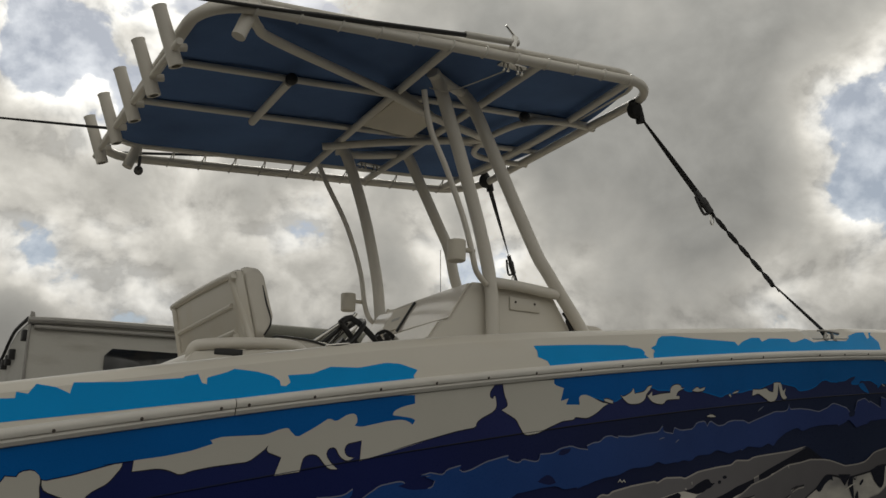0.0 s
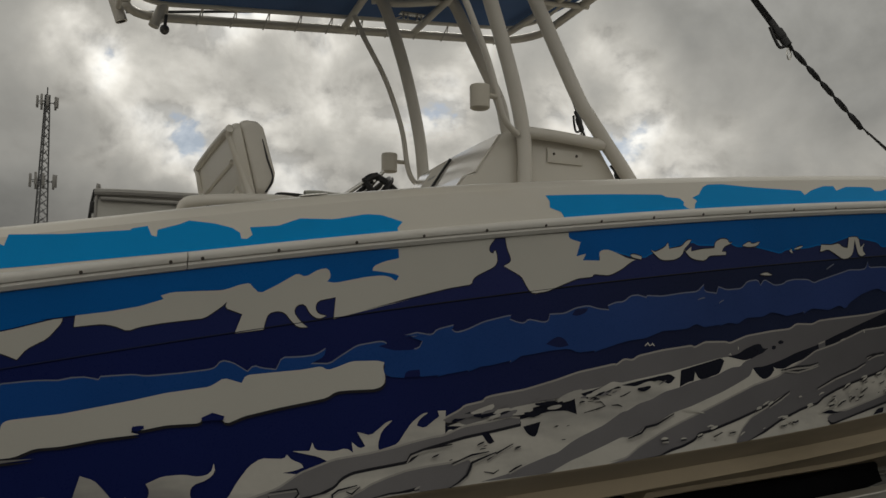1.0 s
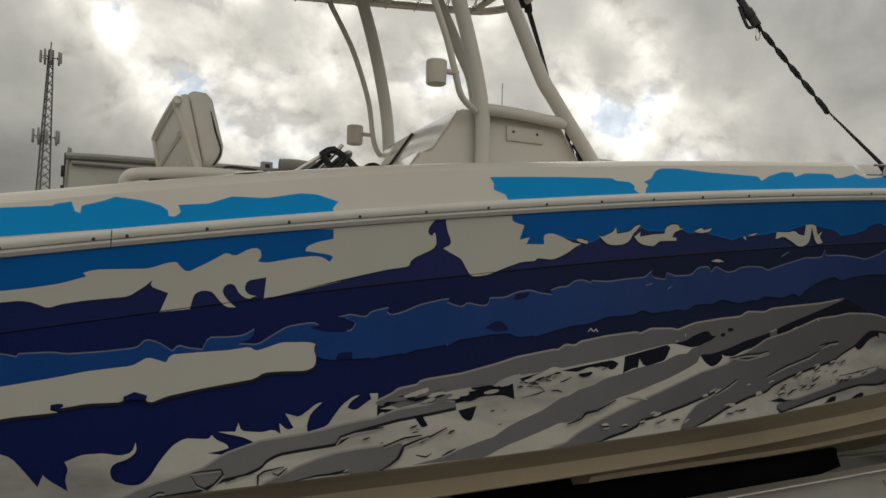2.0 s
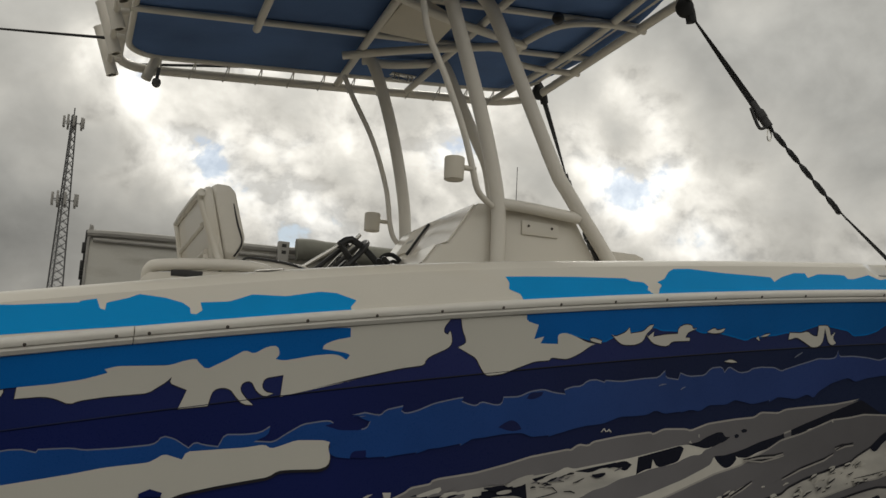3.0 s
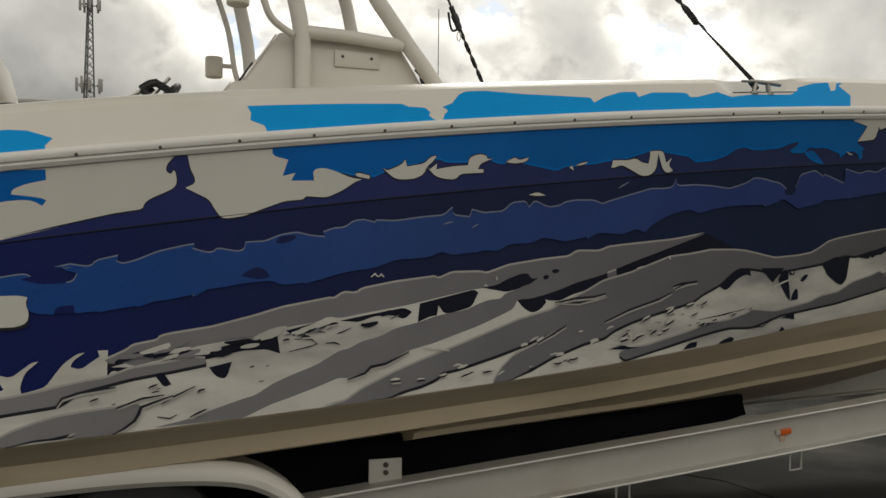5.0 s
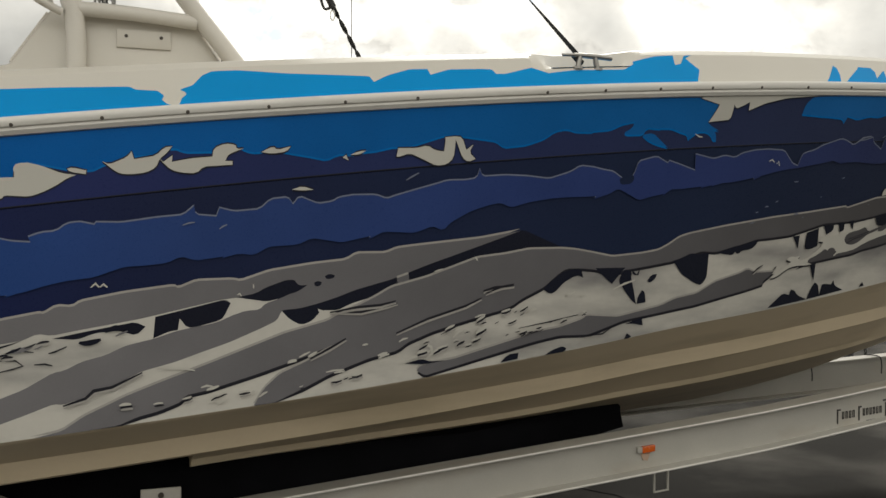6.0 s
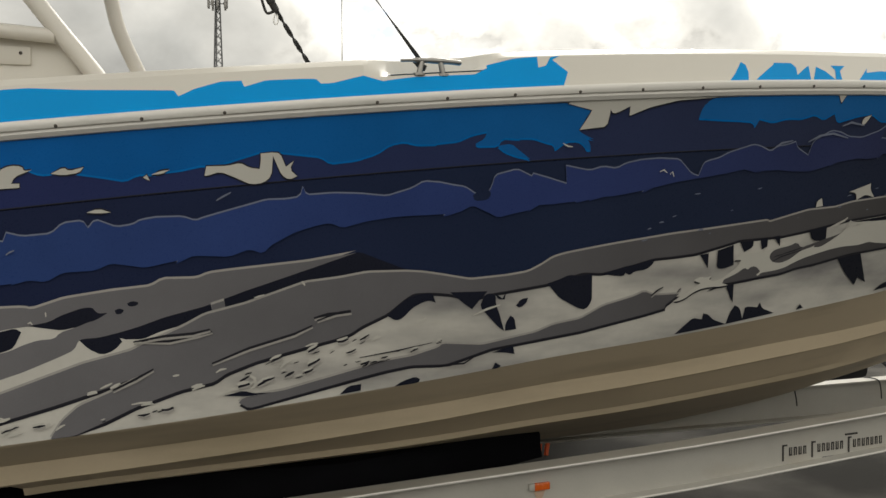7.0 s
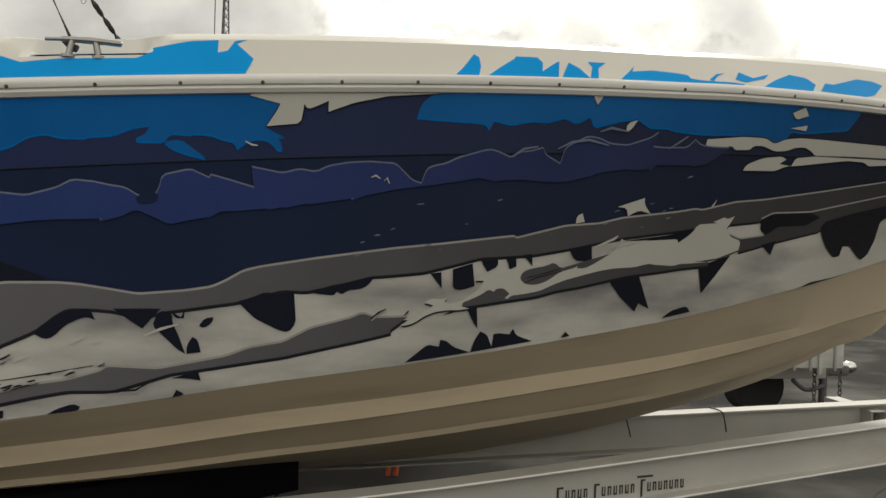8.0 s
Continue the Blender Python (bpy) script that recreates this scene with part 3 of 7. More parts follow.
        pipe("leg_head", [rear[0], (2.72, s * 0.62, top_z(2.7, s * 0.6) - 0.07), fore[0]], 0.03)
        # grab rail with drink holder
        pipe("grab_rail", grab, 0.017)
        bm = bmesh.new()
        c = cup
        loft(bm, [[c + Vector((r * math.cos(2 * math.pi * k / 20), r * math.sin(2 * math.pi * k / 20), h)) for k in range(20)] for r, h in ((0.045, -0.06), (0.051, -0.055), (0.053, 0.055), (0.050, 0.062), (0.045, 0.055), (0.043, -0.045))], close=True)
        bmesh.ops.holes_fill(bm, edges=[e for e in bm.edges if e.is_boundary])
        tube(bm, [c + Vector((0.045, 0, 0.015)), c + Vector((0.12, 0, 0.015))], 0.014, seg=10)
        part("drink_holder", bm, PANEL, top, "white plastic drink holder")
        # outrigger pole along the side, its clip at the front
        yo, zo, xo = s * 1.15, -0.025 if s < 0 else -0.02, -0.07 if s < 0 else 0.0
        tail = [(0.9, yo, 3.565 + zo), (-0.6, yo, 3.33)] if s < 0 else [(1.05, yo, 3.575 + zo)]
        pole = pipe("outrigger_pole", [(2.72 + xo, yo, 3.845 + zo), (1.87, yo, 3.715 + zo)] + tail, [0.014, 0.010, 0.007], BLACK, seg=8)
        if s > 0:
            part("pole_tip", bar([(1.0, 0.59, 3.522), (-0.155, 0.80, 3.47)], [0.010, 0.004], seg=8), BLACK, pole)
        part("pole_sleeve", bar([(2.88 + xo, yo, 3.862 + zo), (2.52 + xo, yo, 3.815 + zo)], 0.019), RAIL, pole, "white pole sleeve")
        part("pole_pivot", bar([(2.84 + xo, yo, 3.82 + zo), (2.86 + xo, yo, 3.89 + zo)], 0.022), STEEL, pole)
        part("pole_lever", bar([(2.88 + xo, yo, 3.88 + zo), (2.80 + xo, yo, 3.95 + zo)], 0.007), STEEL, pole)
        # bases for the outriggers under the canopy
        bx, by, bz = 2.88, (-1.0 if s < 0 else 0.78), top_z(2.88, s) - 0.075
        bm = block((bx - 0.09, by - 0.03, bz), (bx + 0.09, by + 0.03, bz + 0.012), 0.003)
        for dx in (-0.06, -0.03, 0.04, 0.07):
            tube(bm, [(bx + dx, by, bz), (bx + dx, by, bz - 0.03)], 0.006, seg=8)
            tube(bm, [(bx + dx, by, bz - 0.024), (bx + dx, by, bz - 0.034)], 0.011, seg=8)
        part("mount_plate", bm, STEEL, top)
        # strap anchor at the front corner
        part("side_tube", bar([(1.215, s * 1.07, 3.46), (1.325, s * 1.07, 3.76)], 0.034), POWDER, top)
    # hatch panel and hanging light tube
    part("electronics_box", prism([(2.46, -0.45), (2.84, -0.22), (2.86, 0.12), (2.48, 0.12)], "z", top_z(2.5) - 0.075, top_z(2.6) - 0.035, 0.006), PANEL, top, "cream electronics box under the canopy")
    tb = part("light_tube", bar([(1.74, -0.41, top_z(1.74, -0.4) - 0.095), (1.76, 0.22, top_z(1.76, 0.2) - 0.095)], 0.024), POWDER, top)
    part("end_cap", ball(bmesh.new(), (1.745, -0.44, top_z(1.74, -0.4) - 0.085), 0.036), BLACK, tb, "black ball end")
    part("end_cap", ball(bmesh.new(), (3.425, -0.41, top_z(3.42, -0.4) - 0.085), 0.038), BLACK, top, "black ball light")
    # rod holders across the aft edge
    for y in (-0.8, -0.4, 0.0, 0.4, 0.8):
        bm = bmesh.new()
        a, b = Vector((0.905, y, 3.655)), Vector((1.01, y, 3.365))
        d = (b - a).normalized()
        sd = Vector((0, 1, 0))
        up = sd.cross(d)
        ring = lambda p, r: [p + sd * math.cos(k * math.pi / 8) * r + up * math.sin(k * math.pi / 8) * r for k in range(16)]
        loft(bm, [ring(b, 0.024), ring(b, 0.036), ring(a.lerp(b, 0.05), 0.034), ring(a, 0.037), ring(a, 0.030), ring(a.lerp(b, 0.8), 0.029)], close=True)
        part("rod_holder", bm, POWDER, top, "white rod holder tube")
        part("holder_bracket", bar([(0.985, y, 3.46), (1.05, y, 3.475)], 0.02), POWDER, top)
    part("holder_rail", bar([(0.985, -0.92, 3.44), (0.985, 0, 3.46), (0.985, 0.92, 3.44)], 0.018), POWDER, top)
    # stern light under the far corner
    bm = ball(bmesh.new(), (1.28, 1.02, 3.432), 0.030, 1, 1, 1.1)
    tube(bm, [(1.28, 1.02, 3.44), (1.29, 1.05, 3.54)], 0.011, seg=8)
    part("stern_light", bm, GALV, top, "round stern light")
    # loose wires under the canopy
    part("wire", bar([(2.55, -0.62, top_z(2.5) - 0.07), (2.62, -0.75, top_z(2.5) - 0.12), (2.84, -0.98, top_z(2.8) - 0.06)], 0.004, seg=6), RAIL, top)
    part("wire", bar([(2.60, 0.60, top_z(2.5) - 0.07), (2.70, 0.78, top_z(2.5) - 0.13), (2.86, 0.78, top_z(2.8) - 0.09)], 0.004, seg=6), RAIL, top)
    return top


build_t_top()


# ---------------------------------------------------------------- console, helm, leaning post
def build_console():
    con = thing("console", "cream moulded console with a sloping dash, between the T-top legs", "console", (3, 0, 1.45))
    w = 0.575
    prof = [(2.44, 1.40), (2.48, 2.10), (2.575, 2.195), (2.665, 2.318), (2.72, 2.328), (2.88, 2.568), (3.40, 2.595), (3.47, 2.57), (3.66, 2.27), (3.74, 1.40)]
    lean = lambda y: -0.025 * (y + w)
    bm = bmesh.new()
    V = loft(bm, [[Vector((x, y, z + lean(y))) for x, z in prof] for y in (-w, -0.29, 0.0, 0.29, w)])
    bm.faces.new(V[0][::-1])
    bm.faces.new(V[-1])
    bmesh.ops.recalc_face_normals(bm, faces=bm.faces)
    es = [e for e in bm.edges if len(e.link_faces) == 2 and e.calc_face_angle() > 0.3]
    bmesh.ops.bevel(bm, geom=es, offset=0.014, segments=3, affect="EDGES", profile=0.5)
    part("body", bm, GEL, con)
    # glossy dash panel on the sloping face, a screen and its dark edge
    lo, hi = Vector((2.727, 0, 2.338)), Vector((2.873, 0, 2.557))
    n = Vector((-(hi.z - lo.z), 0, hi.x - lo.x)).normalized()

    def slab(y0, y1, a0, a1, d, bulge=0.0):
        bm = bmesh.new()
        rows = []
        for i in range(9):
            y = y0 + (y1 - y0) * i / 8
            up = bulge * math.sin(math.pi * i / 8)
            p, q = lo.lerp(hi, a0), lo.lerp(hi, a1)
            o = Vector((0, y, lean(y)))
            rows.append([p + o + n * 0.002, q + o + n * 0.002, q + o + n * (d + up), p.lerp(q, 0.5) + o + n * (d + 1.5 * up), p + o + n * (d + up)])
        V = loft(bm, rows, close=True)
        bm.faces.new(V[0])
        bm.faces.new(V[-1][::-1])
        return bm
    part("dash_panel", slab(-0.555, 0.555, 0.0, 1.0, 0.010, 0.008), GLOSS, con, "glossy cream dash panel")
    part("dash_ledge", loft_block([(2.588, -0.55, 2.215), (2.660, -0.55, 2.315), (2.660, 0.55, 2.288), (2.588, 0.55, 2.188)], Vector((-0.6, 0, 0.45)).normalized() * 0.006), GLOSS, con, "glossy lower dash")
    part("screen_label", slab(0.10, 0.20, 0.42, 0.50, 0.0295), RV_TRIM, con, "faint grey bar of print")
    # the screen's pale colour imitates sky reflected in it
    part("dash_screen", slab(0.03, 0.27, 0.10, 0.86, 0.028), PANEL, con, "dash screen with the sky's reflection put into its pale colour")
    part("screen_visor", bar([lo.lerp(hi, 0.0) + n * 0.026 + Vector((0, 0.02, -0.015)), lo.lerp(hi, 0.9) + n * 0.026 + Vector((0, 0.02, -0.015))], 0.009, seg=6), BLACK, con)
    # plate on the side, with two screws
    pl = part("side_plate", block((3.145, -0.586, 2.425), (3.37, -0.575, 2.505), 0.004), GEL, con, "cream access plate")
    for x in (3.185, 3.33):
        part("screw", bar([(x, -0.584, 2.475), (x, -0.589, 2.475)], 0.008, seg=8), SCREW, pl)
    part("edge_trim", bar([(3.56, -0.575, 2.445), (3.60, -0.575, 2.40), (3.66, -0.575, 2.28), (3.69, -0.575, 2.16)], [0.008, 0.018, 0.016, 0.012], seg=6), BLACK, con, "dark seal along the front edge")
    # steering wheel and controls
    wheel = thing("steering_wheel", "black and stainless steering wheel at the helm", "steering wheel", (2.36, 0.05, 2.25))
    ax = Vector((-0.75, 0, 0.66)).normalized()
    u, v = Vector((0, 1, 0)), ax.cross(Vector((0, 1, 0))).normalized()
    cen = Vector((2.33, 0.05, 2.24))
    part("rim", tube(bmesh.new(), [cen + u * 0.19 * math.cos(a) + v * 0.19 * math.sin(a) for a in [2 * math.pi * k / 28 for k in range(28)]], 0.017, closed=True), BLACK, wheel)
    for k in range(3):
        a = 2 * math.pi * k / 3 + 0.4
        part("spoke", bar([cen - ax * 0.03, cen + u * 0.185 * math.cos(a) + v * 0.185 * math.sin(a)], 0.010, seg=8), STEEL, wheel)
    part("hub", bar([cen - ax * 0.10, cen + ax * 0.01], 0.035), BLACK, wheel)
    ctl = thing("throttle_control", "twin-lever throttle with black grips", "throttle", (2.50, -0.20, 2.15))
    part("base", block((2.46, -0.28, 2.10), (2.62, -0.10, 2.20), 0.01), BLACK, ctl)
    for y in (-0.24, -0.15):
        lv = part("lever", bar([(2.55, y, 2.18), (2.53, y, 2.22), (2.50, y, 2.25)], 0.010, seg=8), STEEL, ctl)
        part("grip", bar([(2.51, y, 2.235), (2.48, y - 0.01, 2.255), (2.47, y - 0.04, 2.25)], 0.016, seg=10), BLACK, lv)
    rods = thing("rod_butts", "bundle of black and steel rod butts leaning on the dash", "fishing rods", (2.3, -0.05, 2.1))
    part("rod_butt", bar([(2.06, -0.05, 2.18), (2.33, -0.06, 2.375)], 0.012, seg=8), STEEL, rods)
    part("rod_butt", bar([(2.12, -0.02, 2.16), (2.33, -0.04, 2.35)], 0.014, seg=8), BLACK, rods)
    part("rod_butt", bar([(2.20, 0.02, 2.16), (2.41, 0.0, 2.42)], 0.011, seg=8), STEEL, rods)
    part("reel_seat", bar([(2.27, -0.08, 2.335), (2.31, -0.07, 2.365), (2.35, -0.07, 2.375)], 0.021, seg=10), BLACK, rods)
    part("strap_loop", bar([(2.33, -0.07, 2.378), (2.39, -0.08, 2.345), (2.46, -0.09, 2.285), (2.54, -0.10, 2.20)], 0.019, seg=8, flat=0.8), WEB, rods)
    part("rod_grip", bar([(2.275, -0.08, 2.335), (2.33, -0.08, 2.27), (2.40, -0.08, 2.19)], 0.018, seg=8), BLACK, rods, "black foam grip")
    part("cable_loop", bar([(2.50, -0.08, 2.25), (2.53, -0.07, 2.295), (2.58, -0.07, 2.312), (2.63, -0.07, 2.285), (2.66, -0.07, 2.23)], 0.013, seg=8), RUBBER, rods, "coiled black cable")
    part("cable_loop", bar([(2.53, -0.10, 2.22), (2.58, -0.10, 2.27), (2.62, -0.10, 2.25), (2.65, -0.10, 2.21)], 0.010, seg=8), RUBBER, rods)


build_console()


def build_leaning_post():
    lp = thing("leaning_post", "cream leaning post with a fold-over backrest and piped cushion", "boat seat", (1.6, 0, 1.2))
    # backrest: a ribbed shell behind, a piped cushion in front
    ya, yb = -0.53, 0.55

    def slab(prof, inset):
        bm = bmesh.new()
        rows = []
        cx, cz = sum(p[0] for p in prof) / len(prof), sum(p[1] for p in prof) / len(prof)
        for y, g in ((ya, 0.80), (ya + 0.02, 0.95), (ya + 0.06, 1.0), (yb - 0.06, 1.0), (yb - 0.02, 0.95), (yb, 0.80)):
            y = y + inset if y < 0 else y - inset
            rows.append([Vector((cx + (x - cx) * (0.5 + g / 2), y, cz + (z - cz) * g)) for x, z in prof])
        V = loft(bm, rows, close=True)
        bm.faces.new(V[0])
        bm.faces.new(V[-1][::-1])
        bmesh.ops.recalc_face_normals(bm, faces=bm.faces)
        es = [e for e in bm.edges if e.calc_face_angle(0) > 0.5]
        bmesh.ops.bevel(bm, geom=es, offset=0.010, segments=3, affect="EDGES", profile=0.5)
        return bm
    shell = part("backrest_shell", slab([(1.45, 2.455), (1.47, 2.485), (1.50, 2.49), (1.585, 2.12), (1.575, 2.10), (1.53, 2.10), (1.515, 2.12)], 0.0), GEL, lp, "cream moulded backrest shell with ribs")
    def on(y, z):
        return (1.445 + (2.455 - z) * 0.195, y, z)
    part("rim_rib", bar([(1.585, ya - 0.045, 2.075), (1.545, ya + 0.0, 2.15), on(ya + 0.03, 2.40), on(ya + 0.08, 2.448), on(yb - 0.09, 2.448), on(yb - 0.05, 2.40), on(yb - 0.06, 2.13)], 0.019, seg=10), GEL, shell)
    part("rib", bar([on(ya + 0.08, 2.30), on(yb - 0.06, 2.28)], 0.013, seg=8), GEL, shell)
    part("lower_rib", bar([on(ya + 0.06, 2.17), on(yb - 0.06, 2.15)], 0.013, seg=8), GEL, shell)
    cush = part("back_cushion", slab([(1.495, 2.485), (1.52, 2.505), (1.578, 2.503), (1.608, 2.475), (1.672, 2.24), (1.668, 2.20), (1.625, 2.12), (1.582, 2.13)], -0.006), VINYL, lp)
    part("piping", bar([(1.585, ya + 0.002, 2.465), (1.625, ya - 0.006, 2.32), (1.656, ya - 0.004, 2.22), (1.625, ya + 0.002, 2.15)], 0.005, seg=6), BLACK, cush, "black piping")
    part("piping", bar([(1.575, ya + 0.05, 2.475), (1.578, 0, 2.478), (1.575, yb - 0.05, 2.475)], 0.005, seg=6), BLACK, cush, "black piping")
    for y in (-0.45, 0.45):
        part("hinge_arm", bar([(1.52, y, 2.16), (1.53, y, 2.08), (1.58, y, 2.0)], 0.03, seg=10), GEL, lp)
    # base rim and seat
    bm = prism([(1.20, 1.15), (1.20, 1.99), (1.235, 2.03), (1.72, 2.075), (1.80, 2.05), (1.95, 2.0), (1.95, 1.15)], "y", -0.66, 0.66, 0.02)
    part("base", bm, GEL, lp)
    part("seat_frame", bar([(1.235, -0.60, 1.99), (1.24, -0.63, 2.045), (1.30, -0.65, 2.065), (1.55, -0.65, 2.09), (1.74, -0.64, 2.09), (1.82, -0.62, 2.05)], 0.028), POWDER, lp)
    part("vent_slot", block((1.33, -0.664, 2.018), (1.47, -0.655, 2.05), 0.003), BLACK, lp)
    cush = part("seat_cushion", prism([(1.66, 2.06), (1.68, 2.145), (1.74, 2.16), (1.98, 2.145), (2.06, 2.10), (2.06, 2.04)], "y", -0.52, 0.52, 0.02), VINYL, lp)
    part("piping", bar([(1.665, -0.525, 2.12), (1.70, -0.525, 2.152), (1.90, -0.525, 2.142), (2.05, -0.525, 2.10)], 0.006, seg=6), BLACK, cush, "black piping")


build_leaning_post()


def build_forward_seat():
    fs = thing("forward_seat", "low cream seat moulded ahead of the console", "boat seat", (3.95, 0, 1.45))
    part("seat_base", prism([(3.76, 1.45), (3.76, 2.38), (4.14, 2.37), (4.16, 1.45)], "y", -0.30, 0.30, 0.02), GEL, fs)
    part("seat_cushion", prism([(3.75, 2.382), (3.755, 2.43), (3.79, 2.447), (4.08, 2.445), (4.14, 2.425), (4.15, 2.372)], "y", -0.31, 0.31, 0.012), VINYL, fs)


build_forward_seat()

# ---------------------------------------------------------------- deck hardware and tie-down straps
def build_cleat(x, y, z, yaw):
    cl = thing("deck_cleat", "polished stainless horn cleat bolted to the gunwale", "cleat", (x, y, z))
    m = Matrix.Translation((x, y, z)) @ Matrix.Rotation(yaw, 4, "Z")
    f = lambda a, b, c: m @ Vector((a, b, c))
    part("horn", bar([f(-0.115, 0, 0.050), f(-0.06, 0, 0.053), f(0, 0, 0.054), f(0.06, 0, 0.053), f(0.115, 0, 0.050)], [0.006, 0.010, 0.011, 0.010, 0.006], seg=10), CLEAT, cl)
    for a in (-0.035, 0.035):
        part("leg", bar([f(a * 1.3, 0, 0.0), f(a, 0, 0.05)], [0.012, 0.010], seg=10), CLEAT, cl)
        part("foot", bar([f(a * 1.3, 0, -0.003), f(a * 1.3, 0, 0.006)], 0.022, seg=14), CLEAT, cl)


CX, CY, CZ = 4.96, -1.455, 2.276
for s in (1, -1):
    build_cleat(CX, s * CY, CZ, -s * radians(-3))


def build_strap(s):
    st = thing("tie_down_strap", "black ratchet tie-down strap from the T-top corner to the bow cleat", "strap")
    a, r0, r1, knot, c = Vector((4.03, s * 0.86, 3.79)), Vector((4.36, s * 1.03, 3.235)), Vector((4.42, s * 1.06, 3.13)), Vector((4.74, s * 1.235, 2.66)), Vector((CX - 0.04, s * 1.45, CZ + 0.055))

    def band(p, q, w, turns, n=30, th=0.0015, phase=0.0):
        bm = bmesh.new()
        d = (q - p).normalized()
        u = d.cross(Vector((0.69, -s * 0.61, 0.35))).normalized()
        v = d.cross(u)
        rows = []
        for i in range(n + 1):
            t = i / n
            ang = phase + turns * 2 * math.pi * t
            e = u * math.cos(ang) + v * math.sin(ang)
            g = d.cross(e)
            o = p.lerp(q, t)
            rows.append([o + e * w / 2 + g * th, o - e * w / 2 + g * th, o - e * w / 2 - g * th, o + e * w / 2 - g * th])
        V = loft(bm, rows, close=True)
        bm.faces.new(V[0])
        bm.faces.new(V[-1][::-1])
        return bm
    part("upper_webbing", band(a, r0, 0.038, -0.20, 30, 0.0015, 1.33), WEB, st)
    part("lower_webbing", band(r1, knot, 0.028, 2.6, 120, 0.006), WEB, st)
    part("tail_webbing", band(knot, c, 0.020, -0.19, 30, 0.0015, 1.3), WEB, st)
    d = (r1 - r0).normalized()
    rat = part("ratchet", bar([r0 - d * 0.03, r0.lerp(r1, 0.3), r0.lerp(r1, 0.7), r1 + d * 0.02], [0.022, 0.031, 0.027, 0.018], seg=8, flat=0.7), BLACK, st, "black steel ratchet buckle")
    part("handle", bar([r0 + Vector((-0.03, 0, -0.015)), r0.lerp(r1, 0.55) + Vector((-0.045, 0, -0.03)), r0.lerp(r1, 0.9) + Vector((-0.042, 0, -0.04)), r1 + Vector((-0.005, 0, -0.015))], 0.009, seg=8), BLACK, rat)
    part("hook", tube(bmesh.new(), [r1 + d * 0.035 + Vector((0.014 * math.cos(k * math.pi / 5) - 0.012, 0, 0.034 * math.sin(k * math.pi / 5) - 0.034)) for k in range(10)], 0.005, seg=6, closed=True), STEEL, st)
    bm = bmesh.new()
    for k in range(3):
        ball(bm, knot + Vector((0.008 * k, 0, -0.01 * k)), 0.014, 1.3, 1, 0.9)
    tube(bm, [knot, knot + Vector((0.05, 0, -0.03)), knot + Vector((0.075, 0, -0.055))], 0.004, seg=6)
    part("knot", bm, WEB, st)
    bm = bmesh.new()
    ball(bm, a + Vector((-0.03, 0, 0.02)), 0.055, 1.0, 0.9, 1.1)
    tube(bm, [a + Vector((-0.05, 0, 0.09)), a + Vector((0, 0, 0.02)), a + Vector((0.02, 0, -0.06))], 0.03, seg=8)
    part("wrapped_end", bm, WEB, st, "black webbing wrapped round the frame")
    part("cleat_loop", bar([c + Vector((-0.02, 0, 0)), c + Vector((0, 0, -0.02)), c + Vector((0.02, 0, -0.03))], 0.012, seg=8), WEB, st)


for s in (-1, 1):
    build_strap(s)


# ---------------------------------------------------------------- boat trailer
def i_beam(bm, path, h, wf, tf=0.010, tw=0.008):
    """An I-section along a path of (x, y, z of the top)."""
    prof = [(-wf / 2, 0), (wf / 2, 0), (wf / 2, -tf), (tw / 2, -tf - 0.006), (tw / 2, -h + tf + 0.006), (wf / 2, -h + tf), (wf / 2, -h), (-wf / 2, -h), (-wf / 2, -h + tf), (-tw / 2, -h + tf + 0.006), (-tw / 2, -tf - 0.006), (-wf / 2, -tf)]
    V = loft(bm, [[Vector((x, y + a, z + b)) for a, b in prof] for x, y, z in path], close=True)
    bm.faces.new(V[0])
    bm.faces.new(V[-1][::-1])
    return bm


def beam_top(x):
    return 0.737 + 0.0845 * (x - 6.22) - 0.0427 * beam_bend(x)


def beam_bend(x):
    """How far a point lies past the bend of the side beams, rounded at the bend."""
    u = x - 6.22
    return 0.5 * (u + math.sqrt(u * u + 0.03))


